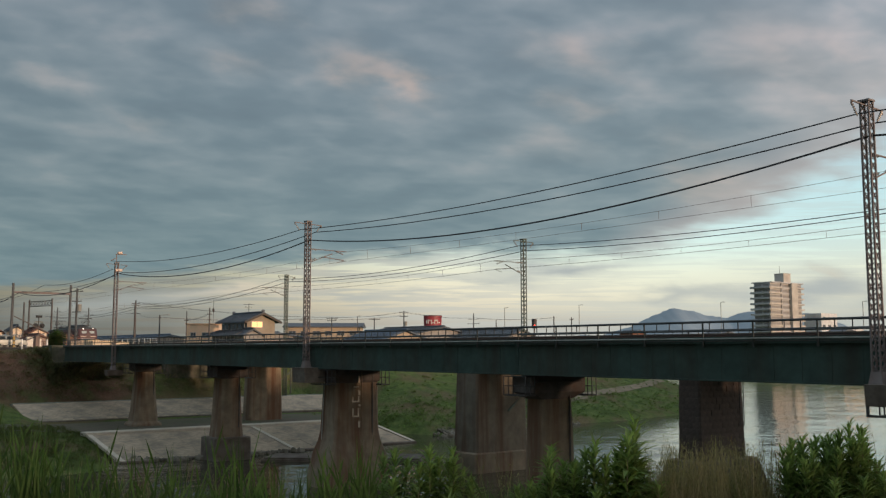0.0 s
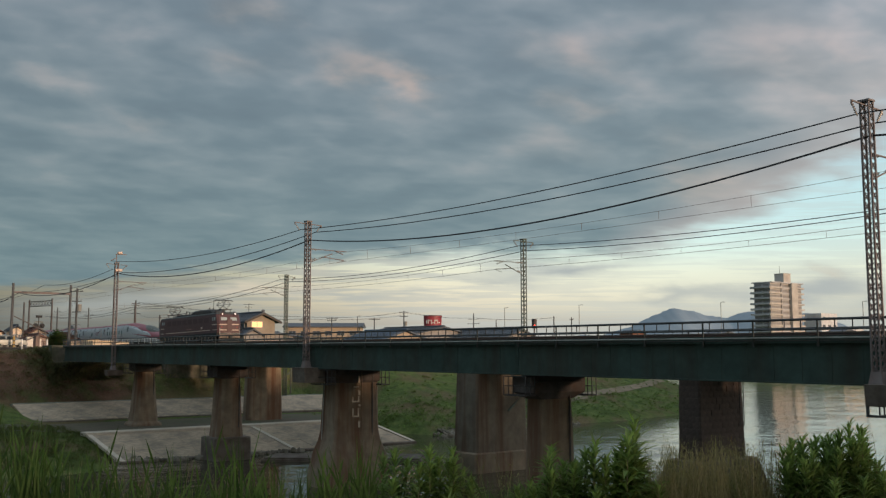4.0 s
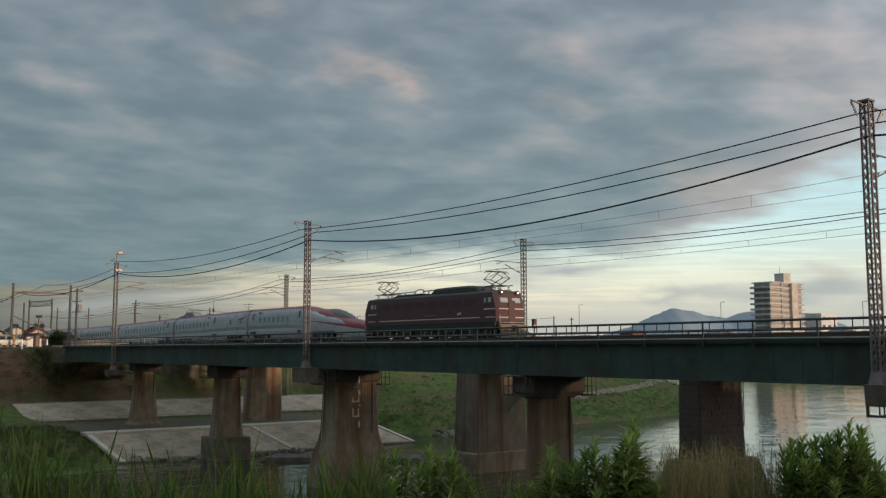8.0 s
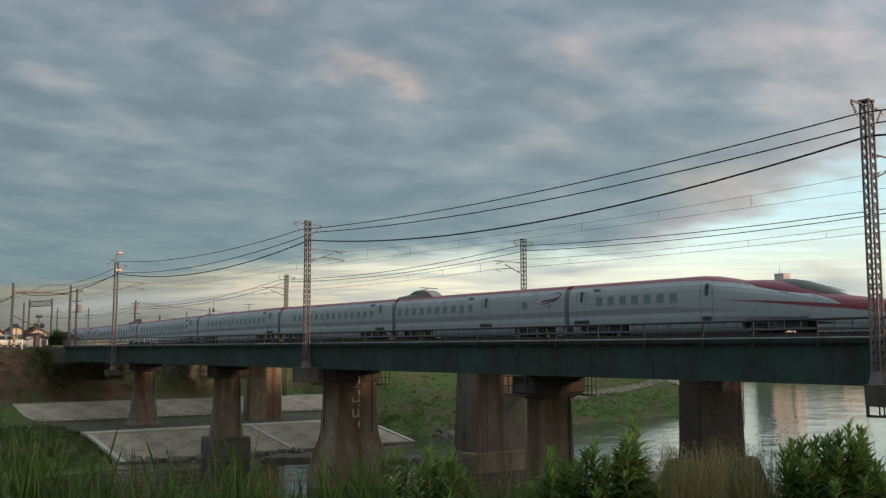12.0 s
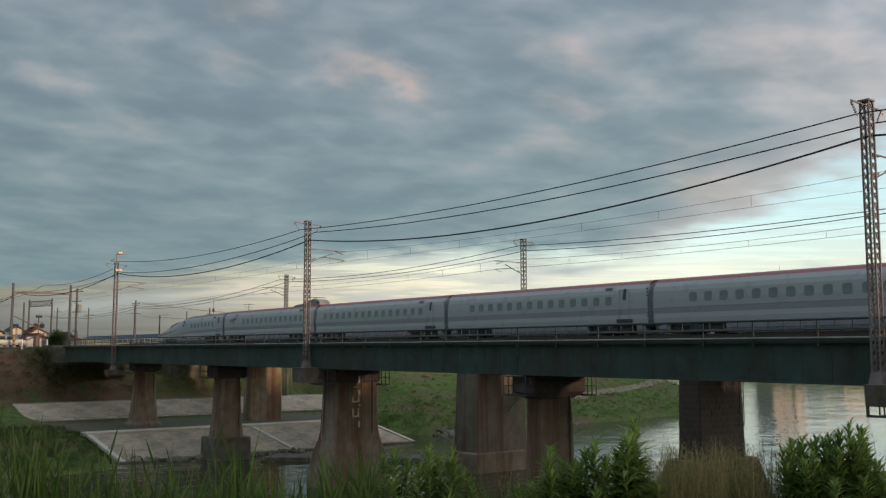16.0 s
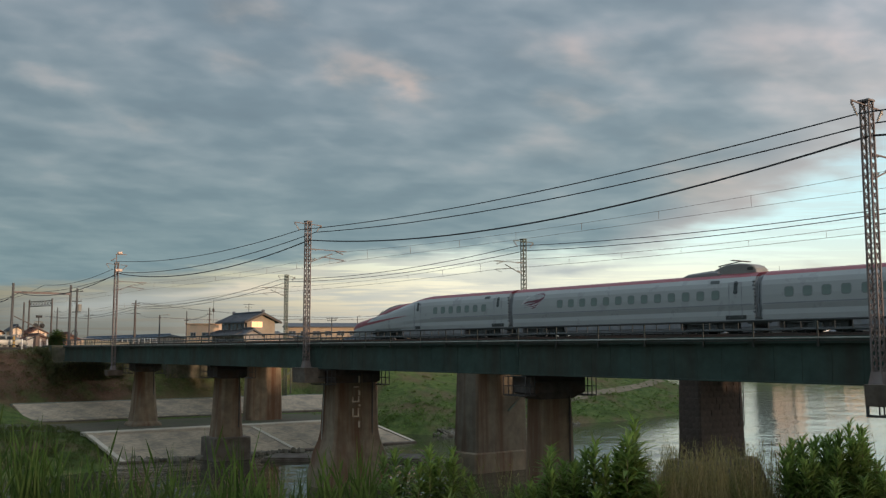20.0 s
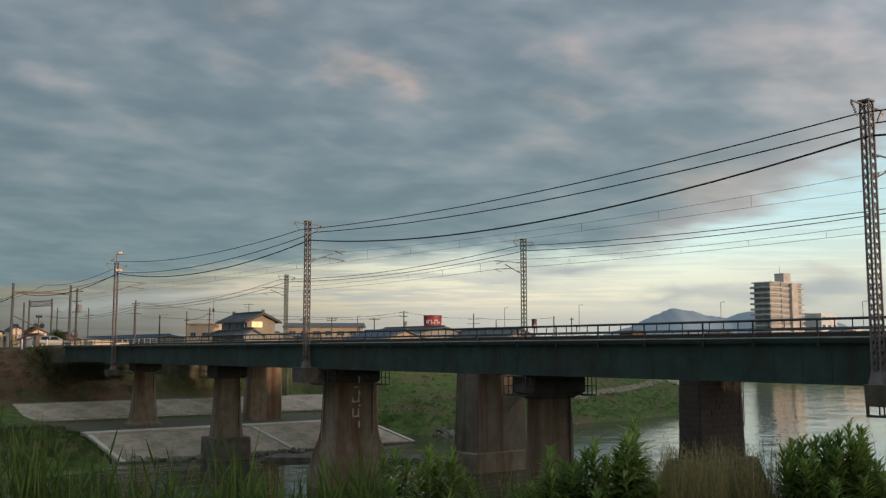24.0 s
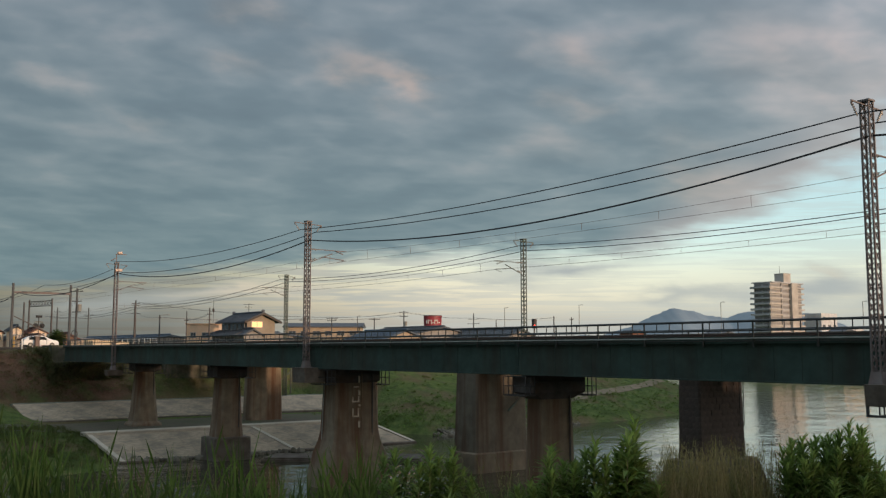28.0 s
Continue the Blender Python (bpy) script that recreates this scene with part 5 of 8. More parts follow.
def locomotive():
    t = thing("locomotive", "maroon electric locomotive with cream front bands and lit headlamps", "locomotive")
    L = 17.5
    b = bmesh.new()
    rings = []
    for z, inset, w, k in ((1.34, 0.0, 1.43, 0.14), (2.42, 0.0, 1.44, 0.16), (3.18, 0.26, 1.44, 0.18), (3.44, 0.35, 1.42, 0.2)):
        x0, x1 = inset - 0.42, L - inset
        rings.append([(x0 + k, -w, z), (x1 - k, -w, z), (x1, -w + k * 1.4, z), (x1, w - k * 1.4, z), (x1 - k, w, z), (x0 + k, w, z), (x0, w - k * 1.4, z), (x0, -w + k * 1.4, z)])
    part("body", loft(b, rings), MAROON, t)
    b = bmesh.new()
    rings = []
    for z, inset, w, k in ((3.445, 0.35, 1.425, 0.2), (3.52, 0.38, 1.40, 0.2), (3.61, 0.50, 1.28, 0.25), (3.68, 0.85, 0.9, 0.3)):
        x0, x1 = inset - 0.42, L - inset
        rings.append([(x0 + k, -w, z), (x1 - k, -w, z), (x1, -w + k * 1.4, z), (x1, w - k * 1.4, z), (x1 - k, w, z), (x0 + k, w, z), (x0, w - k * 1.4, z), (x0, -w + k * 1.4, z)])
    part("roof", loft(b, rings), ROOFGREY, t, "sooty grey roof")
    # panel seams, lower stripe, grilles, doors along both flanks
    for s in (-1, 1):
        y = s * 1.442
        b = bmesh.new()
        box(b, (8.75, y, 1.68), (13.6, 0.012, 0.075))
        box(b, (0.75, y, 1.68), (1.1, 0.012, 0.07))
        box(b, (L - 0.75, y, 1.68), (1.1, 0.012, 0.07))
        box(b, (L - 0.85, y, 2.29), (1.3, 0.012, 0.09))
        box(b, (0.85, y, 2.29), (1.3, 0.012, 0.09))
        part("side_stripe", b, CREAM, t, "pale lower side stripe")
        for k in range(8):
            b = bmesh.new()
            box(b, (3.0 + k * 1.62, y - s * 0.002, 2.85), (1.25, 0.014, 0.55), bevel=0.005)
            part("filter_grille", b, mat("dark_maroon_grille", (0.060, 0.026, 0.026), 0.6, 0, 0.2, 6.0), t)
        for x in (1.75, L - 1.75):
            b = bmesh.new()
            box(b, (x, y, 2.32), (0.62, 0.012, 1.9), bevel=0.004)
            part("cab_door", b, MAROON, t)
        for x, w in ((0.72, 0.36), (1.24, 0.20), (L - 0.72, 0.36), (L - 1.24, 0.20)):
            b = bmesh.new()
            box(b, (x + (0.12 if x < 5 else -0.12), y - s * 0.006, 2.95), (w, 0.03, 0.36), bevel=0.01)
            part("cab_side_window", b, mat("bright_cab_glass", (0.36, 0.40, 0.38), 0.08, 0, 0.05, 1.0), t)
        b = bmesh.new()
        for k in range(2):
            box(b, (12.9 + 0.26 * k, y, 2.0 + 0.04 * k), (0.20, 0.012, 0.19), bevel=0.003)
        part("emblem", b, CREAM, t, "pale two-letter-sized emblem shape")
        b = bmesh.new()
        box(b, (9.3, y, 1.98), (1.5, 0.012, 0.10))
        part("number_bar", b, mat("tarnished_metal", (0.20, 0.10, 0.09), 0.4, 0.4, 0.1, 3.0), t)
        # sole bar, air tanks and boxes below
        b = bmesh.new()
        box(b, (L / 2 - 0.2, s * 1.30, 1.16), (L - 0.2, 0.2, 0.36))
        part("sole_bar", b, LOCOGREEN, t)
        for x in (5.8, 11.7):
            b = bmesh.new()
            box(b, (x, s * 0.95, 0.72), (2.0, 0.5, 0.6), bevel=0.05)
            rod(b, (x - 0.8, s * 1.12, 0.68), (x + 0.8, s * 1.12, 0.68), 0.22, n=14)
            part("air_tank", b, LOCOGREEN, t)
        for x in (1.8, L - 1.8):
            b = bmesh.new()
            for z in (0.35, 0.65, 0.95):
                box(b, (x, s * 1.36, z), (0.5, 0.2, 0.03))
            bars(b, [((x - 0.25, s * 1.44, 0.35), (x - 0.25, s * 1.44, 1.2)), ((x + 0.25, s * 1.44, 0.35), (x + 0.25, s * 1.44, 1.2))], 0.03)
            part("cab_steps", b, LOCOGREEN, t)
    # ends
    for s, x in ((1, L), (-1, -0.42)):
        for yy in (-0.78, 0.78):
            b = bmesh.new()
            rot = Matrix.Rotation(s * -math.atan2(0.26, 0.76), 4, "Y")
            box(b, (x - s * 0.17, yy * 0.76, 2.93), (0.03, 0.74, 0.38), rot, 0.01)
            part("windscreen", b, mat("bright_cab_glass", (0.36, 0.40, 0.38), 0.08, 0, 0.05, 1.0), t)
            b = bmesh.new()
            box(b, (x + s * 0.004, yy * 0.93, 2.29), (0.014, 0.98, 0.085))
            box(b, (x + s * 0.004, yy * 0.93, 1.66), (0.014, 0.98, 0.085))
            part("front_band", b, CREAM, t, "cream front band")
            b = bmesh.new()
            rod(b, (x - s * 0.60, yy, 3.50), (x - s * 0.20, yy, 3.50), 0.15, 0.17, n=16)
            h = part("headlamp", b, MAROON, t)
            if s > 0:
                b = bmesh.new()
                rod(b, (x - 0.20, yy, 3.50), (x - 0.18, yy, 3.50), 0.045, n=16)
                part("lit_lens", b, HEADLAMP, h, "lit white lens")
            b = bmesh.new()
            rod(b, (x - s * 0.02, yy * 1.2, 1.98), (x + s * 0.04, yy * 1.2, 1.98), 0.08, n=12)
            part("tail_lamp", b, mat("unlit_red_lens", (0.20, 0.02, 0.02), 0.3, 0, 0.05, 2.0), t)
        b = bmesh.new()
        box(b, (x + s * 0.02, 0, 2.05), (0.05, 0.62, 1.7), bevel=0.01)
        part("end_door", b, MAROON, t)
        b = bmesh.new()
        box(b, (x + s * 0.05, 0, 0.95), (0.25, 2.5, 0.42), bevel=0.03)
        part("buffer_beam", b, mat("weathered_beam", (0.20, 0.15, 0.11), 0.7, 0.1, 0.3, 4.0), t)
        b = bmesh.new()
        box(b, (x + s * 0.35, 0, 0.88), (0.5, 0.34, 0.36), bevel=0.05)
        bars(b, [((x + s * 0.2, yy, 0.85), (x + s * 0.3, yy * 1.05, 0.35)) for yy in (-0.7, -0.5, 0.5, 0.7)], 0.05)
        part("coupler", b, UNDER, t)
        b = bmesh.new()
        loft(b, [[(x + s * 0.1, -1.15, zz), (x + s * (0.35 if zz < 0.4 else 0.2), 0, zz), (x + s * 0.1, 1.15, zz), (x - s * 0.05, 0, zz)] for zz in (0.16, 0.62)])
        part("snow_plough", b, LOCOGREEN, t)
        b = bmesh.new()
        bars(b, [((x + s * 0.09, yy, 0.7), (x + s * 0.09, yy, 1.9)) for yy in (-1.22, 1.22)] + [((x + s * 0.12, -1.2, 1.28), (x + s * 0.12, 1.2, 1.28))], 0.035)
        part("grab_rail", b, CONDUIT, t)
    # roof gear
    b = bmesh.new()
    prof = [(8.55, 3.66, 0.80), (8.75, 3.98, 0.88), (9.2, 4.16, 0.92), (11.0, 4.20, 0.93), (13.6, 4.20, 0.93), (14.35, 4.10, 0.9), (14.75, 3.86, 0.84), (14.85, 3.62, 0.8)]
    loft(b, [[(x, -w, 3.5), (x, -w, z - 0.14), (x, -w * 0.8, z), (x, w * 0.8, z), (x, w, z - 0.14), (x, w, 3.5)] for x, z, w in prof])
    part("roof_hood", b, ROOFGREY, t, "raised grey-black roof hood")
    for x, z, sx, sy, sz in ((5.2, 3.74, 3.6, 1.3, 0.34), (3.1, 3.70, 0.9, 1.0, 0.28), (0.95, 3.62, 0.7, 1.3, 0.22), (L - 0.95, 3.62, 0.6, 1.3, 0.22), (8.0, 3.70, 0.7, 0.8, 0.3)):
        b = bmesh.new()
        box(b, (x, 0, z), (sx, sy, sz), bevel=0.07)
        part("roof_box", b, ROOFGREY, t)
    for x in (2.6, 4.6, 6.0, 7.2, 7.9, 14.95, 16.9):
        b = bmesh.new()
        insulator(b, (x, -0.55, 3.58), (x, -0.55, 4.12), 5, 0.12)
        part("roof_insulator", b, DARK, t)
    b = bmesh.new()
    pts = [(2.6, 4.06), (4.6, 4.06), (6.0, 4.08), (6.4, 4.22), (7.0, 4.22), (7.4, 4.06), (9.2, 4.1)]
    for (xa, za), (xb, zb) in zip(pts, pts[1:]):
        rod(b, (xa, -0.55, za), (xb, -0.55, zb), 0.038, n=6)
    part("bus_bar", b, WIRE, t)
    for xc in (1.2, L - 1.7):
        p = bmesh.new()
        bars(p, [((xc - 1.25, yy, 4.06), (xc + 1.25, yy, 4.06)) for yy in (-0.5, 0.5)] + [((xc + e, -0.55, 4.06), (xc + e, 0.55, 4.06)) for e in (-0.8, 0.8)], 0.07)
        pan = part("pantograph", p, DARK, t, "raised diamond pantograph")
        for e in (-1, 1):
            p = bmesh.new()
            for yy in (-0.42, 0.42):
                rod(p, (xc - e * 0.35, yy, 4.06), (xc + e * 1.12, yy * 0.8, 4.62), 0.035, n=6)
            rod(p, (xc + e * 1.12, -0.36, 4.62), (xc + e * 1.12, 0.36, 4.62), 0.028, n=6)
            part("lower_arm", p, DARK, pan)
            p = bmesh.new()
            for yy in (-0.42, 0.42):
                rod(p, (xc + e * 1.12, yy * 0.8, 4.62), (xc + e * 0.18, yy * 0.9, 5.14), 0.026, n=6)
            rod(p, (xc + e * 1.12, -0.34, 4.62), (xc + e * 0.18, 0.38, 5.14), 0.018, n=6)
            part("upper_arm", p, DARK, pan)
            p = bmesh.new()
            rod(p, (xc + e * 0.16, -0.9, 5.16), (xc + e * 0.16, 0.9, 5.16), 0.035, n=6)
            for k in (-1, 1):
                rod(p, (xc + e * 0.16, k * 0.9, 5.16), (xc + e * 0.16, k * 1.1, 5.02), 0.028, n=6)
            part("contact_strip", p, DARK, pan)
        for e in (-0.8, 0.8):
            for yy in (-0.5, 0.5):
                b = bmesh.new()
                insulator(b, (xc + e, yy, 3.58), (xc + e, yy, 4.04), 3, 0.12)
                part("roof_insulator", b, DARK, t)
    for x in (2.9, L / 2, L - 2.9):
        bogie(t, x, 2.5, LOCOGREEN, 1.15)
    b = bmesh.new()
    box(b, (L / 2 - 0.2, 0, 1.16), (L, 2.4, 0.36))
    box(b, (L / 2 - 0.2, 0, 0.66), (L - 0.8, 1.3, 0.70))
    part("underframe", b, LOCOGREEN, t)
    return t


loco = locomotive()

# ---- left bank: concrete slopes ----
BRICKRED = mat("old_red_brick", (0.20, 0.09, 0.06), 0.9, 0, 0.3, 3.0, (0.08, 0.05, 0.04), 0.5, 0.8)
ASPHALT = mat("worn_asphalt", (0.055, 0.053, 0.050), 0.9, 0, 0.25, 5.0, (0.09, 0.08, 0.07), 0.4, 0.4, False, 0.3)
EARTH = mat("brown_trodden_earth", (0.19, 0.145, 0.095), 0.95, 0, 0.3, 1.5, (0.07, 0.075, 0.03), 0.6, 0.35, False, 0.5)


def panel_material():
    m = mat("slope_panel_concrete", (0.335, 0.262, 0.184), 0.95, 0, 0.35, 2.6, (0.17, 0.145, 0.11), 0.85, 0.45, False, 0.25)
    nt = m.node_tree
    oi = nt.nodes.new("ShaderNodeObjectInfo")
    b = nt.nodes["Principled BSDF"]
    src = b.inputs["Base Color"].links[0].from_socket
    f = math_node(nt, "MULTIPLY_ADD", oi.outputs["Random"], 0.10, 0.95)
    link(nt, mix_node(nt, 1.0, src, f, "MULTIPLY"), b.inputs["Base Color"])
    return m


PANEL = panel_material()


def slope_wall(x_top, z_top, x_toe, z_toe, y0, y1, nx, ny, label, strips=()):
    """A revetment of concrete panels between a coping above and a toe beam."""
    t = thing("revetment", label, "revetment", "concrete bank slopes", kind="structure")
    run_x, rise = x_top - x_toe, z_top - z_toe
    ln = math.hypot(run_x, rise)
    ang = math.atan2(rise, -run_x)
    pw, pl = (y1 - y0) / ny, (ln - 0.9) / nx
    b = bmesh.new()
    box(b, (0, 0, 0), (pl - 0.014, pw - 0.014, 0.16), bevel=0.006)
    me = mesh_of("panel", b, PANEL)
    rot = Matrix.Rotation(ang, 4, "Y")
    for i in range(nx):
        s = (0.45 + (i + 0.5) * pl) / ln
        for j in range(ny):
            o = new("panel", me)
            o.parent = t
            o.matrix_basis = Matrix.Translation((x_toe + run_x * s, y0 + (j + 0.5) * pw, z_toe + rise * s + 0.006 * ((i * 7 + j * 3) % 4))) @ rot
    b = bmesh.new()
    if z_top < 2:
        box(b, (x_top + 0.15, (y0 + y1) / 2, z_top - 0.04), (1.7, y1 - y0 + 0.5, 0.34), bevel=0.03)
        part("coping", b, PALE, t, "pale concrete coping")
    else:
        box(b, (x_top - 0.1, (y0 + y1) / 2, z_top - 0.12), (0.9, y1 - y0 + 0.3, 0.3), bevel=0.03)
        part("coping", b, mat("mossy_coping", (0.16, 0.17, 0.14), 0.95, 0, 0.3, 1.5, (0.06, 0.07, 0.03), 0.7, 0.6, False, 0.4), t, "mossy concrete coping")
    b = bmesh.new()
    box(b, (x_toe, (y0 + y1) / 2, z_toe - 0.05), (0.55, y1 - y0 + 0.4, 0.4), bevel=0.03)
    part("toe_beam", b, CAP, t)
    for y in ((y0, y1) if z_top < 2 else ()) + tuple(strips):
        b = bmesh.new()
        bars(b, [((x_toe, y, z_toe + 0.05), (x_top, y, z_top + 0.05))], 0.40, 0.26)
        part("rib", b, PALE, t, "pale concrete rib running down the slope")
    return t


slope_wall(-85.9, 1.62, -76.2, -0.02, 26.3, 54.4, 3, 8, "pale concrete panel slope stepping into the river", (41.6,))
slope_wall(-108.4, 3.20, -100.6, 1.64, 25.4, 65.0, 1, 9, "pale concrete panel slope below the dark embankment")

# broken concrete edge and stones at the water
rng = random.Random(5)


def rock(b, c, r):
    m = Matrix.Translation(c) @ Euler((rng.random() * 6, rng.random() * 6, rng.random() * 6)).to_matrix().to_4x4() @ Matrix.Diagonal((r * rng.uniform(0.8, 1.4), r * rng.uniform(0.7, 1.2), r * rng.uniform(0.5, 0.9), 1))
    g = bmesh.ops.create_icosphere(b, subdivisions=1, radius=1.0, matrix=m)
    for v in g["verts"]:
        v.co += Vector((rng.uniform(-1, 1), rng.uniform(-1, 1), rng.uniform(-1, 1))) * r * 0.14


b = bmesh.new()
for k in range(420):
    y = rng.uniform(52.5, 84)
    d = rng.uniform(-0.4, 2.2)
    x = shore(y) - d
    rock(b, (x, y, height(x, y) + 0.02), rng.uniform(0.10, 0.27))
for k in range(130):
    y = rng.uniform(55, 66)
    x = shore(y) - rng.uniform(-0.2, 0.8)
    rock(b, (x, y, height(x, y) + 0.08), rng.uniform(0.20, 0.34))
solid("bank_stones", b, mat("grey_bank_stone", (0.15, 0.135, 0.105), 0.9, 0, 0.3, 3.0, (0.06, 0.055, 0.035), 0.5, 0.8, False, 0.3, island=0.35), "loose grey stones along the waterline of the grassy bank", "stones", kind="stuff")
b = bmesh.new()
for k in range(150):
    y = rng.uniform(25, 42)
    rock(b, (-75.6 + rng.uniform(-0.5, 0.7) - (0.6 * (30 - y) if y < 30 else 0), y, 0.05), rng.uniform(0.12, 0.34))
solid("rubble", b, mat("grey_bank_stone", (0.17, 0.155, 0.13)), "broken concrete rubble at the foot of the slope", "rubble", kind="stuff")


def ground_strip(name, pts, w, material, label, category):
    """A band laid on the ground along its centre line."""
    b = bmesh.new()
    rows = []
    fine = []
    for p, q in zip(pts, pts[1:]):
        for k in range(10):
            fine.append(Vector(p).lerp(Vector(q), k / 10))
    fine.append(Vector(pts[-1]))
    for i, p in enumerate(fine):
        d = (fine[min(i + 1, len(fine) - 1)] - fine[max(i - 1, 0)]).normalized()
        n = Vector((-d.y, d.x))
        rows.append([b.verts.new((p.x + n.x * w * k, p.y + n.y * w * k, height(p.x + n.x * w * k, p.y + n.y * w * k) + 0.06)) for k in (-0.5, 0, 0.5)])
    for a, c in zip(rows, rows[1:]):
        for k in range(2):
            b.faces.new((a[k], a[k + 1], c[k + 1], c[k]))
    return solid(name, b, material, label, category, kind="structure")


ground_strip("footpath", [(-89.0, 84.0), (-93.0, 95.0), (-98.6, 112.4), (-106.0, 130.0)], 1.7, EARTH, "trodden earth path climbing the grassy bank", "path")
ground_strip("terrace", [(-93.6, 18.0), (-93.6, 56.0)], 9.0, mat("dark_terrace_earth", (0.075, 0.062, 0.038), 0.95, 0, 0.35, 1.2, (0.045, 0.06, 0.02), 0.7, 0.3, False, 0.5), "dark earth and thin grass between the concrete slopes", "terrace")

# ---- road and level crossing ----
b = bmesh.new()
loft(b, [[(-136.4, y, z - 0.3), (-136.4, y, z), (-129.6, y, z), (-129.6, y, z - 0.3)] for y, z in ((-60, 9.24), (26, 9.24), (36, 9.2), (43, 8.98), (50, 8.96), (60, 9.1), (140, 9.2))])
solid("road", b, ASPHALT, "narrow asphalt road over a level crossing", "road", kind="structure")
PLAIN_WHITE = mat("chalky_white_paint", (0.70, 0.69, 0.66), 0.6, 0, 0.12, 2.0, (0.4, 0.36, 0.3), 0.4, 0.7)


def white_fence():
    t = thing("guard_fence", "white pipe guard fence beside the track", "fence")
    b = bmesh.new()
    for z in (9.92, 10.28):
        rod(b, (-140, 43.9, z), (-116.4, 43.9, z), 0.05, n=8)
    part("rail", b, PLAIN_WHITE, t)
    b = bmesh.new()
    rod(b, (0, 0, 8.2), (0, 0, 10.32), 0.05, n=8)
    me = mesh_of("post", b, PLAIN_WHITE)
    for k in range(12):
        o = new("post", me)
        o.parent = t
        o.location = (-139.6 + k * 2.1, 43.9, 0)


white_fence()


CARGLASS = mat("dark_car_glass", (0.045, 0.055, 0.055), 0.1, 0, 0.1, 1.0)


def car(label, paint):
    """A low hatchback, nose towards +y."""
    t = thing("car", label, "car", "cars at the crossing")
    prof = [(-2.2, 0.55), (-2.16, 0.92), (-1.85, 1.20), (-1.3, 1.42), (-0.7, 1.50), (0.0, 1.50), (0.5, 1.40), (1.0, 1.16), (1.35, 1.0), (1.9, 0.88), (2.15, 0.74), (2.22, 0.5)]
    b = bmesh.new()
    loft(b, [[(-0.80, y, 0.28), (-0.83, y, min(0.6, zt)), (-0.80, y, min(zt, 0.92)), (-0.62 if zt > 1.1 else -0.70, y, zt), (0.62 if zt > 1.1 else 0.70, y, zt), (0.80, y, min(zt, 0.92)), (0.83, y, min(0.6, zt)), (0.80, y, 0.28)] for y, zt in prof])
    part("body", b, paint, t)
    for s in (-1, 1):
        for y0, y1 in ((-1.55, -0.45), (-0.38, 0.50)):
            b = bmesh.new()
            v = [b.verts.new(p) for p in ((s * 0.80, y0, 0.95), (s * 0.80, y1 + (0.3 if y1 > 0 else 0), 0.95), (s * 0.665, y1 - 0.08, 1.38), (s * 0.665, y0 + 0.12, 1.38))]
            b.faces.new(v)
            bmesh.ops.solidify(b, geom=b.faces[:], thickness=-0.03)
            part("side_window", b, CARGLASS, t)
        for y in (-1.35, 1.38):
            b = bmesh.new()
            rod(b, (s * 0.66, y, 0.30), (s * 0.85, y, 0.30), 0.30, n=20)
            w = part("wheel", b, UNDER, t)
            b = bmesh.new()
            rod(b, (s * 0.85, y, 0.30), (s * 0.862, y, 0.30), 0.19, n=14)
            part("rim", b, CONDUIT, w)
    b = bmesh.new()
    v = [b.verts.new(p) for p in ((-0.66, 1.18, 1.10), (0.66, 1.18, 1.10), (0.60, 0.50, 1.42), (-0.60, 0.50, 1.42))]
    b.faces.new(v)
    bmesh.ops.solidify(b, geom=b.faces[:], thickness=0.03)
    part("windscreen", b, CARGLASS, t)
    for s in (-0.6, 0.6):
        b = bmesh.new()
        box(b, (s, 2.10, 0.68), (0.3, 0.2, 0.13), bevel=0.03)
        part("headlight", b, PORCELAIN, t)
        b = bmesh.new()
        box(b, (s * 1.1, -2.13, 0.88), (0.16, 0.1, 0.24), bevel=0.02)
        part("tail_light", b, mat("unlit_red_lens", (0.20, 0.02, 0.02)), t)
    return t


car_a = car("silver hatchback waiting at the level crossing", mat("silver_car_paint", (0.22, 0.23, 0.215), 0.3, 0.3, 0.04, 1.0))
car_b = car("white hatchback driving up to the level crossing", mat("white_car_paint", (0.72, 0.72, 0.70), 0.3, 0.0, 0.04, 1.0))


def pole(x, y, z0, z1, r=0.14, arms=(), material=None, label="grey concrete utility pole", category="utility pole", turn=0.0, lamp=0.0, can=False, group="utility poles"):
    t = thing("utility_pole", label, category, group, at=(x, y, 0))
    b = bmesh.new()
    rod(b, (0, 0, z0), (0, 0, z1), r, r * 0.72, n=10)
    part("shaft", b, material or WOODPOLE, t)
    c, s = math.cos(turn), math.sin(turn)
    for z, half_len in arms:
        b = bmesh.new()
        bars(b, [((-c * half_len, -s * half_len, z), (c * half_len, s * half_len, z))], 0.10)
        part("cross_arm", b, DARK, t)
        for k in (-0.9, 0.0, 0.9):
            b = bmesh.new()
            insulator(b, (c * half_len * k, s * half_len * k, z + 0.05), (c * half_len * k, s * half_len * k, z + 0.32), 2, 0.07)
            part("insulator", b, PORCELAIN, t)
    if can:
        b = bmesh.new()
        rod(b, (c * 0.42, s * 0.42, z1 - 3.0), (c * 0.42, s * 0.42, z1 - 2.1), 0.28, n=12)
        part("transformer", b, CONDUIT, t)
    if lamp:
        b = bmesh.new()
        bars(b, [((0, 0, z1 - 0.05), (c * lamp, s * lamp, z1 + 0.05))], 0.09)
        box(b, (c * lamp, s * lamp, z1 + 0.03), (0.5, 0.3, 0.14), bevel=0.03)
        part("lamp_head", b, CONDUIT, t)
    return t


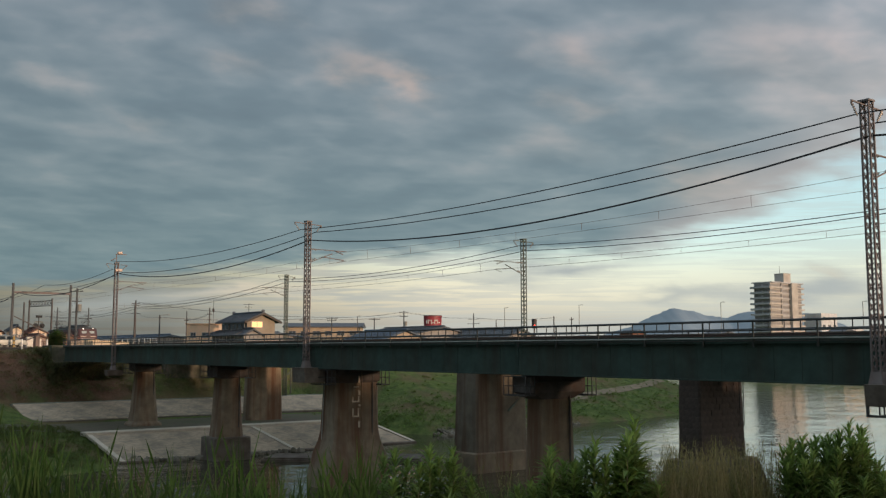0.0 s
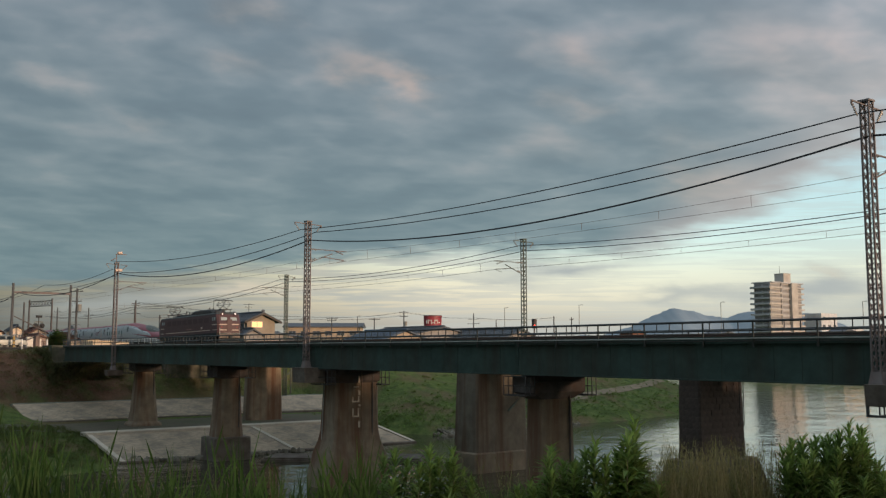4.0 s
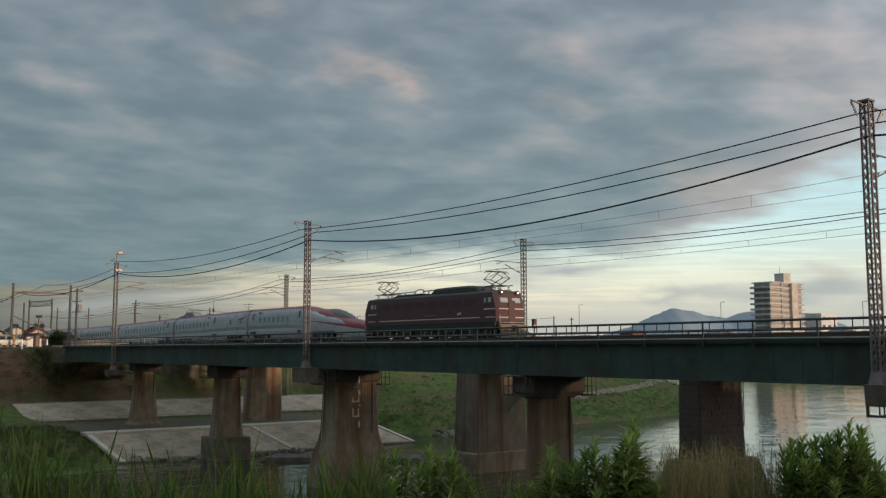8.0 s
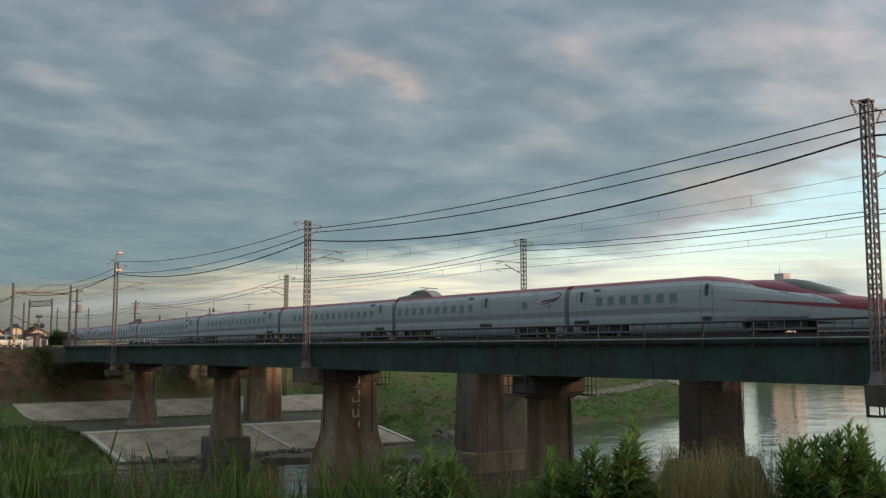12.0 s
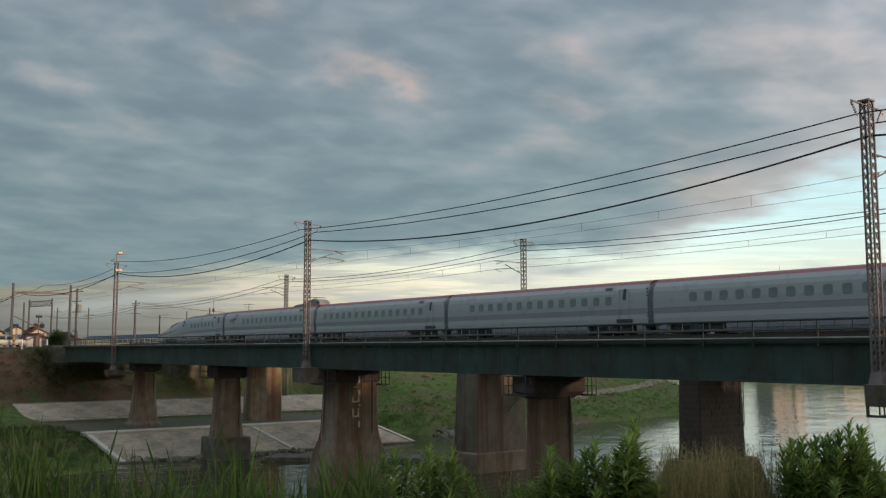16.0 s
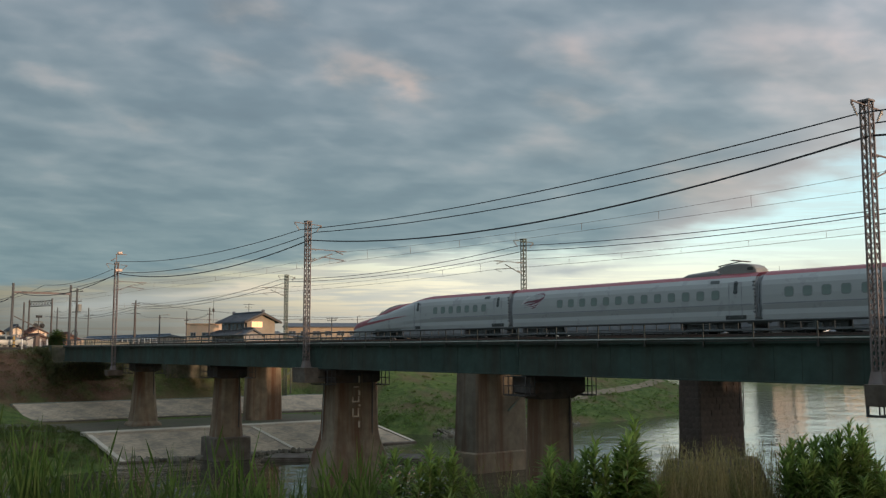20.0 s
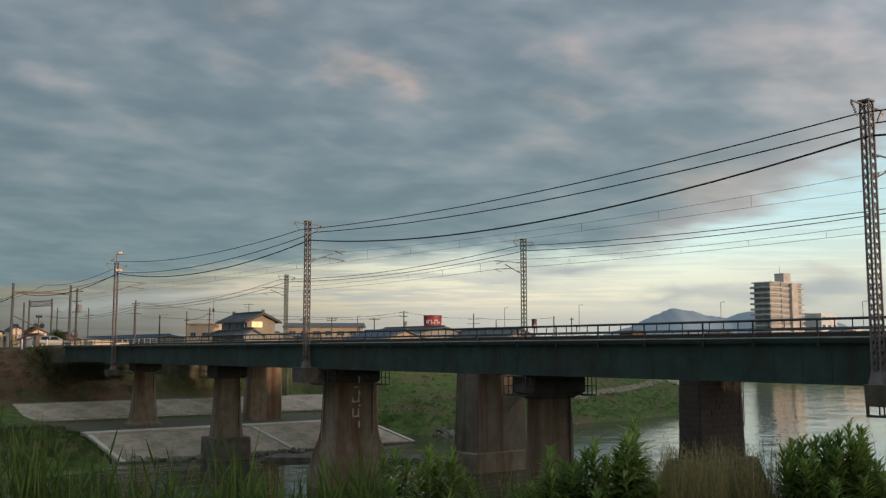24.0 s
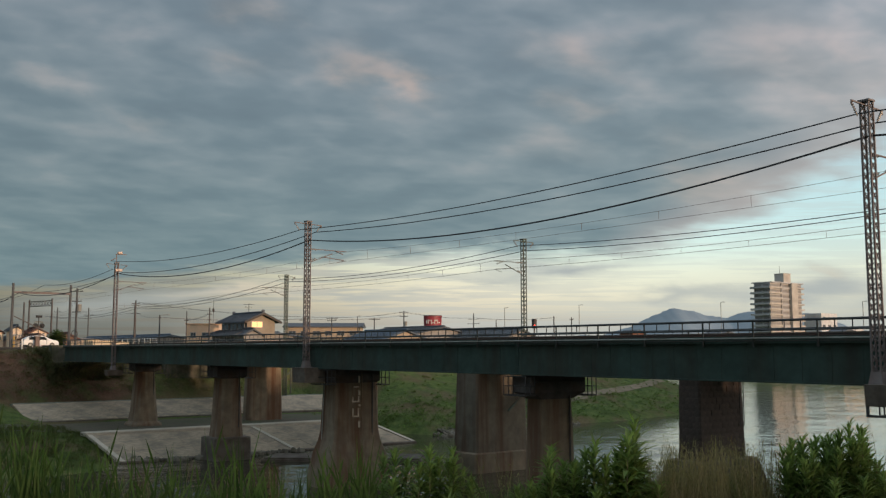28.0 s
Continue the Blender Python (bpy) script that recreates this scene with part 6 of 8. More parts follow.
VIEW = 0.65          # turn of cross-arms that face the river
pole(-156.3, 59.3, 8.0, 14.7, 0.15, ((14.2, 0.3),), turn=VIEW, lamp=1.6, label="grey pole with a sign arm")
pole(-134.3, 55.0, 8.0, 14.5, 0.10, ((13.2, 0.35),), DARK, turn=VIEW, label="dark pole with small fittings")
pole(-130.3, 56.8, 8.0, 14.9, 0.12, ((14.0, 0.35), (13.2, 0.3)), DARK, turn=VIEW, label="dark pole with small fittings")
pole(-156.1, 109.0, 8.0, 16.6, 0.15, ((16.2, 1.0), (15.5, 0.8)), turn=VIEW, can=True)
pole(-163.3, 132.7, 8.0, 16.9, 0.15, ((15.6, 1.2), (14.6, 1.4)), turn=VIEW)
pole(-181.8, 157.8, 8.0, 19.4, 0.11, turn=VIEW, lamp=0.7, material=CONDUIT, label="slim grey street lamp", category="street lamp", group="street lamps")
pole(-170.4, 172.6, 8.0, 20.1, 0.11, turn=VIEW, lamp=0.7, material=CONDUIT, label="slim grey street lamp", category="street lamp", group="street lamps")
pole(-148.8, 200.9, 2.0, 20.8, 0.11, turn=VIEW, lamp=0.7, material=CONDUIT, label="slim grey street lamp", category="street lamp", group="street lamps")
pole(-106.0, 191.1, 0.0, 19.0, 0.11, turn=VIEW, lamp=0.7, material=CONDUIT, label="slim grey street lamp", category="street lamp", group="street lamps")
pole(-191.0, 162.8, 8.0, 16.6, 0.16, turn=VIEW, material=DARK)
pole(-145.4, 139.8, 6.0, 15.9, 0.15, turn=VIEW, material=DARK)
pole(-143.2, 142.8, 6.0, 15.7, 0.14, ((15.2, 0.4),), turn=VIEW, material=DARK)
pole(-151.3, 84.0, 8.0, 14.4, 0.14, ((14.2, 1.0),), turn=VIEW)
pole(-168.0, 99.5, 8.0, 15.4, 0.14, ((15.2, 1.3), (14.8, 1.0)), turn=VIEW)
pole(-163.0, 102.5, 8.0, 15.6, 0.10, turn=VIEW, lamp=0.5)
pole(-151.5, 99.0, 8.0, 14.9, 0.14, ((14.6, 1.1),), turn=VIEW)
pole(-159.2, 38.5, 8.5, 16.3, 0.16, turn=VIEW, material=DARK)
pole(-208.2, 57.0, 8.5, 17.7, 0.18, ((16.8, 0.9),), turn=VIEW)
pole(-214.5, 65.3, 8.5, 18.1, 0.16, ((16.5, 1.2), (15.8, 0.9)), turn=VIEW)
pole(-128.3, 37.5, 9.1, 16.9, 0.17, ((16.5, 0.9), (15.2, 0.7), (13.8, 0.6)), turn=VIEW, can=True, label="grey concrete pole with tensioning gear")
pole(-187.0, 66.0, 8.5, 18.6, 0.2, ((18.0, 0.9), (16.0, 1.1)), turn=VIEW)
pole(-141.2, 49.8, 8.5, 15.8, 0.2, ((15.5, 0.6),), material=DARK, turn=math.pi / 2, label="dark catenary pole of the far track", category="mast", group="catenary poles")
b = bmesh.new()
for k in range(28):
    a0, a1 = 2 * math.pi * k / 28, 2 * math.pi * (k + 1) / 28
    rod(b, (-128.1 + 0.45 * math.cos(a0) * 0.8, 37.3 + 0.45 * math.cos(a0) * 0.6, 10.95 + 0.45 * math.sin(a0)), (-128.1 + 0.45 * math.cos(a1) * 0.8, 37.3 + 0.45 * math.cos(a1) * 0.6, 10.95 + 0.45 * math.sin(a1)), 0.045, n=5)
solid("tension_wheel", b, DARK, "dark tensioning wheel hung on a concrete pole", "pulley")


LINE = "thin power line between utility poles"
for k in (-0.55, 0.55):
    wire([(-187.0 + k, 66.0, 18.3), (-168.0 + k, 99.5, 15.45), (-156.1 + k, 109.0, 16.45), (-163.3 + k, 132.7, 15.9), (-145.4 + k, 139.8, 15.6)], 0.018, WIRE, (0.7, 0.4, 0.5, 0.4), "power_line", LINE)
    wire([(-156.1, 109.0 + k, 15.75), (-151.3, 84.0 + k, 14.45), (-156.3, 59.3 + k, 14.3)], 0.016, WIRE, (0.5, 0.4), "power_line", LINE)
    wire([(-134.3, 55.0 + k * 0.3, 13.4), (-130.3, 56.8 + k * 0.3, 14.2)], 0.016, WIRE, (0.35,), "power_line", LINE)
wire([(-128.3, 37.5, 15.4), (-208.2, 57.0, 17.0)], 0.016, WIRE, (0.9,), "power_line", LINE)
wire([(-214.5, 65.3, 16.8), (-187.0, 66.0, 16.3), (-156.3, 59.3, 14.4)], 0.016, WIRE, (0.5, 0.5), "power_line", LINE)


def gantry(x0, y0, x1, y1, z0, zb, zt, material, label, deep=0.0):
    t = thing("catenary_gantry", label, "gantry", "catenary gantries")
    for x, y in ((x0, y0), (x1, y1)):
        b = bmesh.new()
        rod(b, (x, y, z0), (x, y, zt), 0.20, 0.15, n=12)
        part("leg", b, material, t)
    b = bmesh.new()
    if deep:
        bars(b, [((x0, y0, zb), (x1, y1, zb)), ((x0, y0, zb - deep), (x1, y1, zb - deep))], 0.12)
        n = 8
        for k in range(n):
            p, q = Vector((x0, y0, 0)).lerp(Vector((x1, y1, 0)), k / n), Vector((x0, y0, 0)).lerp(Vector((x1, y1, 0)), (k + 1) / n)
            bars(b, [((p.x, p.y, zb), (q.x, q.y, zb - deep)), ((p.x, p.y, zb - deep), (q.x, q.y, zb))], 0.07)
    else:
        bars(b, [((x0, y0, zb), (x1, y1, zb))], 0.26)
    part("beam", b, STEEL if not deep else material, t)
    return t


gantry(-133.3, 30.8, -133.3, 38.1, 9.0, 16.4, 17.6, WOODPOLE, "catenary gantry of concrete poles and a steel beam")
gantry(-201.0, 49.6, -193.1, 51.8, 9.0, 18.4, 18.8, DARK, "distant dark catenary gantry with a lattice beam", 1.0)
b = bmesh.new()
bars(b, [((-133.3, 31.0, 13.3), (-133.3, 35.2, 11.2)), ((-133.3, 35.2, 11.2), (-133.3, 31.0, 9.4))], 0.12)
solid("gantry_stay", b, DARK, "dark steel stay bracing a gantry leg", "stay")


def crossing_signal(x, y, z_disc, z_top):
    """A level crossing post: a horn on top, two lamp discs side by side, striped sleeve, relay box."""
    t = thing("crossing_signal", "level crossing post with two black lamp discs", "crossing signal", "crossing signals", at=(x, y, 0))
    b = bmesh.new()
    rod(b, (0, 0, 9.1), (0, 0, z_top), 0.06, n=8)
    part("post", b, DARK, t)
    b = bmesh.new()
    box(b, (0.05, 0, z_top + 0.1), (0.35, 0.8, 0.3), bevel=0.04)
    part("bell", b, mat("signal_black", (0.018, 0.018, 0.018)), t)
    b = bmesh.new()
    bars(b, [((0.06, -0.6, z_disc + 0.42), (0.06, 0.6, z_disc + 0.62)), ((0.06, 0.6, z_disc + 0.42), (0.06, -0.6, z_disc + 0.62))], 0.12, 0.04)
    part("crossbuck", b, mat("weathered_crossbuck", (0.13, 0.11, 0.06), 0.7, 0, 0.2, 2.0), t)
    for s in (-0.42, 0.42):
        b = bmesh.new()
        rod(b, (0.02, s, z_disc), (0.14, s, z_disc), 0.34, n=16)
        rod(b, (0.14, s, z_disc), (0.34, s, z_disc + 0.05), 0.18, 0.14, n=12)
        part("lamp_disc", b, mat("signal_black", (0.018, 0.018, 0.018), 0.7, 0, 0.1, 2.0), t)
    b = bmesh.new()
    box(b, (0, 0.1, 9.75), (0.5, 0.6, 1.3), bevel=0.04)
    part("relay_box", b, mat("white_relay_box", (0.66, 0.60, 0.52), 0.6, 0, 0.1, 2.0), t, "white relay box on the post")


crossing_signal(-137.0, 35.1, 12.15, 13.3)
t = thing("barrier_machine", "yellow and black crossing barrier machine", "barrier machine", at=(-130.6, 30.55, 9.1))
b = bmesh.new()
box(b, (0, 0, 0.75), (0.26, 0.26, 1.5), bevel=0.04)
part("housing", b, mat("amber_board", (0.30, 0.19, 0.04), 0.6, 0, 0.1, 2.0), t)
for k in range(2):
    b = bmesh.new()
    box(b, (0, 0, 0.45 + 0.5 * k), (0.28, 0.28, 0.16), bevel=0.01)
    part("stripe", b, DARK, t, "black stripe")
for x, y, sx, sy, sz, paint, text in ((-131.5, 33.6, 0.5, 0.55, 1.5, "brown_relay_box", "brown"), (-138.5, 34.4, 0.7, 0.8, 1.5, "white_relay_box", "white"), (-126.0, 38.9, 1.2, 1.6, 1.1, "pale_yellow_box", "pale yellow"), (-124.0, 39.6, 0.8, 2.6, 0.9, "pale_yellow_box", "pale yellow"), (-122.6, 41.6, 0.8, 1.7, 0.75, "pale_yellow_box", "pale yellow")):
    b = bmesh.new()
    box(b, (x, y, 9.1 + sz / 2), (sx, sy, sz), bevel=0.05)
    box(b, (x, y, 9.13 + sz), (sx + 0.12, sy + 0.12, 0.06))
    solid("relay_cabinet", b, mat(paint, {"p": (0.58, 0.46, 0.31), "b": (0.15, 0.10, 0.08), "w": (0.66, 0.60, 0.52)}[paint[0]], 0.6, 0, 0.1, 2.0), text + " trackside relay cabinet", "cabinet", "trackside cabinets")
for x, y in ((-129.4, 31.25), (-129.4, 34.3)):
    b = bmesh.new()
    rod(b, (x, y, 8.6), (x, y, 10.2), 0.09, n=10)
    rod(b, (x, y, 10.2), (x, y, 10.28), 0.09, 0.04, n=10)
    solid("bollard", b, PLAIN_WHITE, "short white post beside the level crossing", "bollard", "white posts at the crossing")

# signal on the far track
t = thing("railway_signal", "black railway signal head showing a red light", "railway signal", at=(-59.8, 55.2, 0.28))
b = bmesh.new()
rod(b, (0, 0, -0.5), (0, 0, 10.9), 0.06, n=8)
part("post", b, DARK, t)
b = bmesh.new()
box(b, (0, 0, 10.8), (0.35, 0.35, 0.8), bevel=0.05)
h = part("lamp_head", b, DARK, t)
b = bmesh.new()
rod(b, (0.16, -0.12, 10.65), (0.20, -0.15, 10.65), 0.075, n=12)
part("red_lens", b, glow("red_signal_light", (1.0, 0.08, 0.05), 1.2), h, "lit red lens")

# ---- buildings ----
ROOFTILE = mat("blue_grey_roof_tile", (0.085, 0.095, 0.110), 0.7, 0, 0.2, 2.5, (0.05, 0.05, 0.05), 0.4, 0.8, False, 0.2)
BLUEROOF = mat("blue_metal_roof", (0.070, 0.105, 0.150), 0.55, 0.1, 0.15, 1.5, (0.06, 0.06, 0.06), 0.4, 0.4)
TANWALL = mat("tan_plaster", (0.44, 0.34, 0.24), 0.85, 0, 0.12, 1.5, (0.30, 0.24, 0.18), 0.4, 0.5)
GREYWALL = mat("grey_house_wall", (0.28, 0.26, 0.24), 0.85, 0, 0.15, 1.5, (0.18, 0.16, 0.14), 0.4, 0.5)
# the low sun's orange is put into this cream wall colour
CREAMWALL = mat("sun_tinted_cream_wall", (0.76, 0.51, 0.34), 0.8, 0, 0.1, 1.2, (0.42, 0.34, 0.25), 0.4, 0.4)
DUSKWALL = mat("dull_pink_plaster", (0.34, 0.25, 0.21), 0.85, 0, 0.15, 1.5, (0.22, 0.16, 0.13), 0.5, 0.5)
PALEGREY = mat("pale_grey_facade", (0.60, 0.60, 0.60), 0.8, 0, 0.1, 0.3, (0.34, 0.31, 0.29), 0.4, 0.2)
NIGHTGLASS = mat("dark_window_glass", (0.06, 0.075, 0.09), 0.15, 0, 0.1, 1.0)
FRAME = mat("grey_window_frame", (0.35, 0.34, 0.33), 0.5, 0.2, 0.1, 2.0)


def window_on(parent, c, n, w, h, pane=None, sill=True):
    """A window with frame, pane and sill on a wall whose outward normal is n (a unit vector along x or y)."""
    n = Vector(n)
    rot = Matrix.Rotation(math.atan2(n.y, n.x) + math.pi / 2, 4, "Z")
    b = bmesh.new()
    for x0, z0, sx, sz in ((0, h / 2, w + 0.12, 0.07), (0, -h / 2, w + 0.12, 0.07), (-w / 2, 0, 0.07, h), (w / 2, 0, 0.07, h), (0, 0, 0.05, h)):
        box(b, (x0, -0.03, z0), (sx, 0.10, sz))
    f = part("window", b, FRAME, parent)
    f.matrix_basis = Matrix.Translation(c) @ rot
    b = bmesh.new()
    box(b, (0, -0.005, 0), (w, 0.03, h))
    part("pane", b, pane or NIGHTGLASS, f)
    return f


def gable_house(x0, x1, y0, y1, z0, eave, ridge, wall, roof, label, category="house", over=0.6, along="x", group="houses"):
    """A house with a gabled roof whose ridge runs along x or y."""
    t = thing("house", label, category, group)
    b = bmesh.new()
    ym, xm = (y0 + y1) / 2, (x0 + x1) / 2
    if along == "x":
        loft(b, [[(x, y0, z0), (x, y0, eave), (x, ym, ridge - 0.15), (x, y1, eave), (x, y1, z0)] for x in (x0, x1)])
    else:
        loft(b, [[(x0, y, z0), (x0, y, eave), (xm, y, ridge - 0.15), (x1, y, eave), (x1, y, z0)] for y in (y0, y1)])
    part("wall", b, wall, t)
    hw = ((y1 - y0) if along == "x" else (x1 - x0)) / 2
    drop = (ridge - eave) / hw * over
    for s in (-1, 1):
        b = bmesh.new()
        if along == "x":
            ye = ym + s * (hw + over)
            loft(b, [[(x, ym, ridge), (x, ye, eave - drop), (x, ye, eave - drop + 0.18), (x, ym, ridge + 0.2)] for x in (x0 - over, x1 + over)])
        else:
            xe = xm + s * (hw + over)
            loft(b, [[(xm, y, ridge), (xe, y, eave - drop), (xe, y, eave - drop + 0.18), (xm, y, ridge + 0.2)] for y in (y0 - over, y1 + over)])
        r = part("roof", b, roof, t)
        # ribs of tile rows
        b = bmesh.new()
        pr = []
        ln = (x1 - x0 if along == "x" else y1 - y0) + 2 * over
        for k in range(int(ln / 0.45) + 1):
            a = (x0 if along == "x" else y0) - over + k * 0.45
            if along == "x":
                pr.append(((a, ym, ridge + 0.21), (a, ym + s * (hw + over), eave - drop + 0.19)))
            else:
                pr.append(((xm, a, ridge + 0.21), (xm + s * (hw + over), a, eave - drop + 0.19)))
        bars(b, pr, 0.10, 0.06)
        part("tile_ribs", b, roof, r)
    b = bmesh.new()
    if along == "x":
        box(b, (xm, ym, ridge + 0.27), (x1 - x0 + 2 * over, 0.36, 0.26), bevel=0.06)
    else:
        box(b, (xm, ym, ridge + 0.27), (0.36, y1 - y0 + 2 * over, 0.26), bevel=0.06)
    part("ridge_cap", b, roof, t)
    return t


# the house with the lit window beside the far track
h = gable_house(-132.0, -123.6, 59.5, 63.8, 7.8, 13.0, 13.95, mat("brown_plaster", (0.30, 0.25, 0.19), 0.85, 0, 0.12, 1.5, (0.2, 0.16, 0.12), 0.4, 0.5), ROOFTILE, "two-storey house with grey tile roof and one lit window", over=0.75)
window_on(h, (-123.58, 61.0, 12.45), (1, 0, 0), 1.7, 0.85, glow("warm_lit_window", (1.0, 0.66, 0.30), 0.6))
for x in (-130.6, -128.0, -125.4):
    window_on(h, (x, 59.48, 12.2), (0, -1, 0), 2.2, 0.8)
for x in (-130.2, -127.6, -125.2):
    window_on(h, (x, 57.98, 10.1), (0, -1, 0), 1.6, 0.9)
b = bmesh.new()
loft(b, [[(x, 59.55, 11.75), (x, 57.1, 10.98), (x, 57.1, 10.80), (x, 59.55, 11.5)] for x in (-133.0, -122.6)])
low_roof = part("lower_roof", b, ROOFTILE, h, "grey tile skirt roof")
b = bmesh.new()
bars(b, [((-133.0 + k * 0.45, 59.5, 11.77), (-133.0 + k * 0.45, 57.1, 11.0)) for k in range(24)], 0.10, 0.06)
part("tile_ribs", b, ROOFTILE, low_roof)
b = bmesh.new()
box(b, (-127.8, 58.75, 9.2), (8.6, 1.5, 3.4))
part("ground_floor_wall", b, GREYWALL, h)
for s in (-1, 1):
    b = bmesh.new()
    box(b, (-127.8 + s * 4.75, 61.65, 14.32), (0.22, 0.5, 0.5), bevel=0.08)
    part("ridge_ornament", b, ROOFTILE, h)
    b = bmesh.new()
    bars(b, [((-122.82, 61.65, 13.95), (-122.82, 61.65 + s * 2.9, 12.66))], 0.12, 0.22)
    part("bargeboard", b, mat("dark_timber", (0.07, 0.055, 0.045), 0.8, 0, 0.2, 3.0), h)
b = bmesh.new()
bars(b, [((-128.4, 62.0, 14.0), (-128.4, 62.0, 15.6)), ((-129.0, 61.4, 15.5), (-127.8, 62.6, 15.5)), ((-128.8, 61.6, 15.1), (-128.0, 62.4, 15.1)), ((-128.6, 61.8, 14.8), (-128.2, 62.2, 14.8))], 0.045)
part("aerial", b, DARK, h)
# small entrance gable in front of the house
gable_house(-123.4, -121.2, 57.9, 60.6, 7.8, 10.9, 11.6, GREYWALL, ROOFTILE, "low tiled entrance porch with a small gable", "porch", over=0.35)

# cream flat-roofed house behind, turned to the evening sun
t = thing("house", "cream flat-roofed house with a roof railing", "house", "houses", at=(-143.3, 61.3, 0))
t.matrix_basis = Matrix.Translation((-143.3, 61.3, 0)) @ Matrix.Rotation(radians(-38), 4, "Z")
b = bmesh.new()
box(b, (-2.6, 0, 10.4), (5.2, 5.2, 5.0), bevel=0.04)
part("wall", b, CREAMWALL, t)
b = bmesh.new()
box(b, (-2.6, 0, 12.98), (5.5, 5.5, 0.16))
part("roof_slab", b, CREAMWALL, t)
b = bmesh.new()
bars(b, [((0, -2.5 + k * 0.625, 13.0), (0, -2.5 + k * 0.625, 13.65)) for k in range(9)] + [((0, -2.5, 13.65), (0, 2.5, 13.65)), ((0, 2.5, 13.65), (-5, 2.5, 13.65)), ((0, -2.5, 13.65), (-5, -2.5, 13.65))], 0.05)
part("roof_railing", b, FRAME, t)
for y, z, w, hh in ((0.6, 11.2, 1.2, 0.8), (-1.4, 11.2, 0.8, 0.8), (1.9, 9.4, 0.8, 0.9), (-0.4, 9.3, 1.4, 1.0)):
    window_on(t, (0.02, y, z), (1, 0, 0), w, hh)
b = bmesh.new()
rod(b, (-2.0, 1.2, 13.0), (-2.0, 1.2, 17.0), 0.03, n=6)
box(b, (-2.0, 1.2, 15.2), (0.3, 0.3, 0.55), bevel=0.05)
part("roof_aerial", b, DARK, t)

# long two-storey block
t = thing("apartment_block", "long tan two-storey block with a dark low roof", "apartment block", "houses")
m = Matrix.Translation((-175.0, 101.5, 0)) @ Matrix.Rotation(math.atan2(12.4, 9.5), 4, "Z")
t.matrix_basis = m
b = bmesh.new()
box(b, (0, 3.5, 10.6), (15.6, 7.0, 6.2))
part("wall", b, TANWALL, t)
b = bmesh.new()
loft(b, [[(x, -0.6, 13.55), (x, -0.6, 13.75), (x, 3.5, 14.6), (x, 7.6, 13.75), (x, 7.6, 13.55)] for x in (-8.4, 8.4)])
part("roof", b, ROOFTILE, t)
for k in range(6):
    for z in (9.6, 12.35):
        window_on(t, (-6.4 + k * 2.55, -0.02, z), (0, -1, 0), 1.5, 0.95)

# low sheds
gable_house(-131.5, -120.5, 79.0, 90.0, 7.8, 9.9, 11.75, TANWALL, BLUEROOF, "low shed with blue metal roof and tan gable", "shed", 0.5, group="sheds")
gable_house(-150.0, -132.5, 93.5, 108.0, 7.8, 11.2, 12.75, GREYWALL, ROOFTILE, "broad hall with a dark low-pitched roof", "hall", 0.5, group="sheds")
gable_house(-134.0, -118.0, 103.0, 109.0, 7.0, 11.0, 12.1, GREYWALL, ROOFTILE, "dark low shed on the far bank", "shed", 0.5, group="sheds")
gable_house(-178.0, -150.0, 72.0, 84.0, 7.8, 10.9, 11.7, GREYWALL, BLUEROOF, "long blue-roofed shed beyond the tracks", "shed", 0.5, group="sheds")
gable_house(-205.0, -160.0, 58.5, 66.5, 7.8, 10.6, 11.3, GREYWALL, BLUEROOF, "long low shed with a blue roof", "shed", 0.5, group="sheds")
gable_house(-186.0, -176.0, 34.0, 41.0, 8.0, 10.0, 10.9, DUSKWALL, ROOFTILE, "small dull pink house near the crossing", "house", 0.4, group="houses")

gable_house(-176.0, -168.0, 36.6, 41.4, 8.0, 10.0, 10.8, DUSKWALL, ROOFTILE, "small dull pink house behind the crossing", "house", 0.4, group="houses")
gable_house(-188.0, -181.0, 44.0, 49.0, 8.0, 10.3, 11.1, mat("pale_plaster", (0.42, 0.37, 0.32), 0.85, 0, 0.1, 1.5), BLUEROOF, "small pale house behind the crossing", "house", 0.4, group="houses")

# low walls and a small rust-roofed house behind the crossing
RUSTROOF = mat("rust_red_roof", (0.13, 0.065, 0.05), 0.8, 0, 0.2, 2.0, (0.12, 0.06, 0.04), 0.4, 0.8)
gable_house(-156.0, -151.0, 41.6, 44.6, 8.0, 10.5, 11.25, mat("red_brown_boarding", (0.20, 0.12, 0.085), 0.85, 0, 0.2, 2.0), RUSTROOF, "small red-brown house with a rust-red roof", "house", 0.3, group="houses")
gable_house(-153.0, -148.0, 36.6, 39.6, 8.0, 10.4, 10.95, DUSKWALL, RUSTROOF, "small dull pink house with a rust-red roof", "house", 0.3, group="houses")
for y0, y1, top in ((39.9, 41.6, 10.05), (41.7, 43.5, 10.4)):
    t = thing("yard_wall", "low pale plastered yard wall with a coping", "wall", "yard walls")
    b = bmesh.new()
    box(b, (-140.0, (y0 + y1) / 2, (8.0 + top) / 2), (0.2, y1 - y0, top - 8.0), bevel=0.02)
    part("panel", b, TANWALL, t)
    b = bmesh.new()
    box(b, (-140.0, (y0 + y1) / 2, top + 0.05), (0.32, y1 - y0, 0.09), bevel=0.02)
    part("coping", b, GREYWALL, t)
# siding colour carries part of the evening sun's brightness
SUNNY = mat("sunlit_cream_siding", (0.78, 0.62, 0.46), 0.8, 0, 0.15, 0.8, (0.5, 0.36, 0.24), 0.5, 0.6)
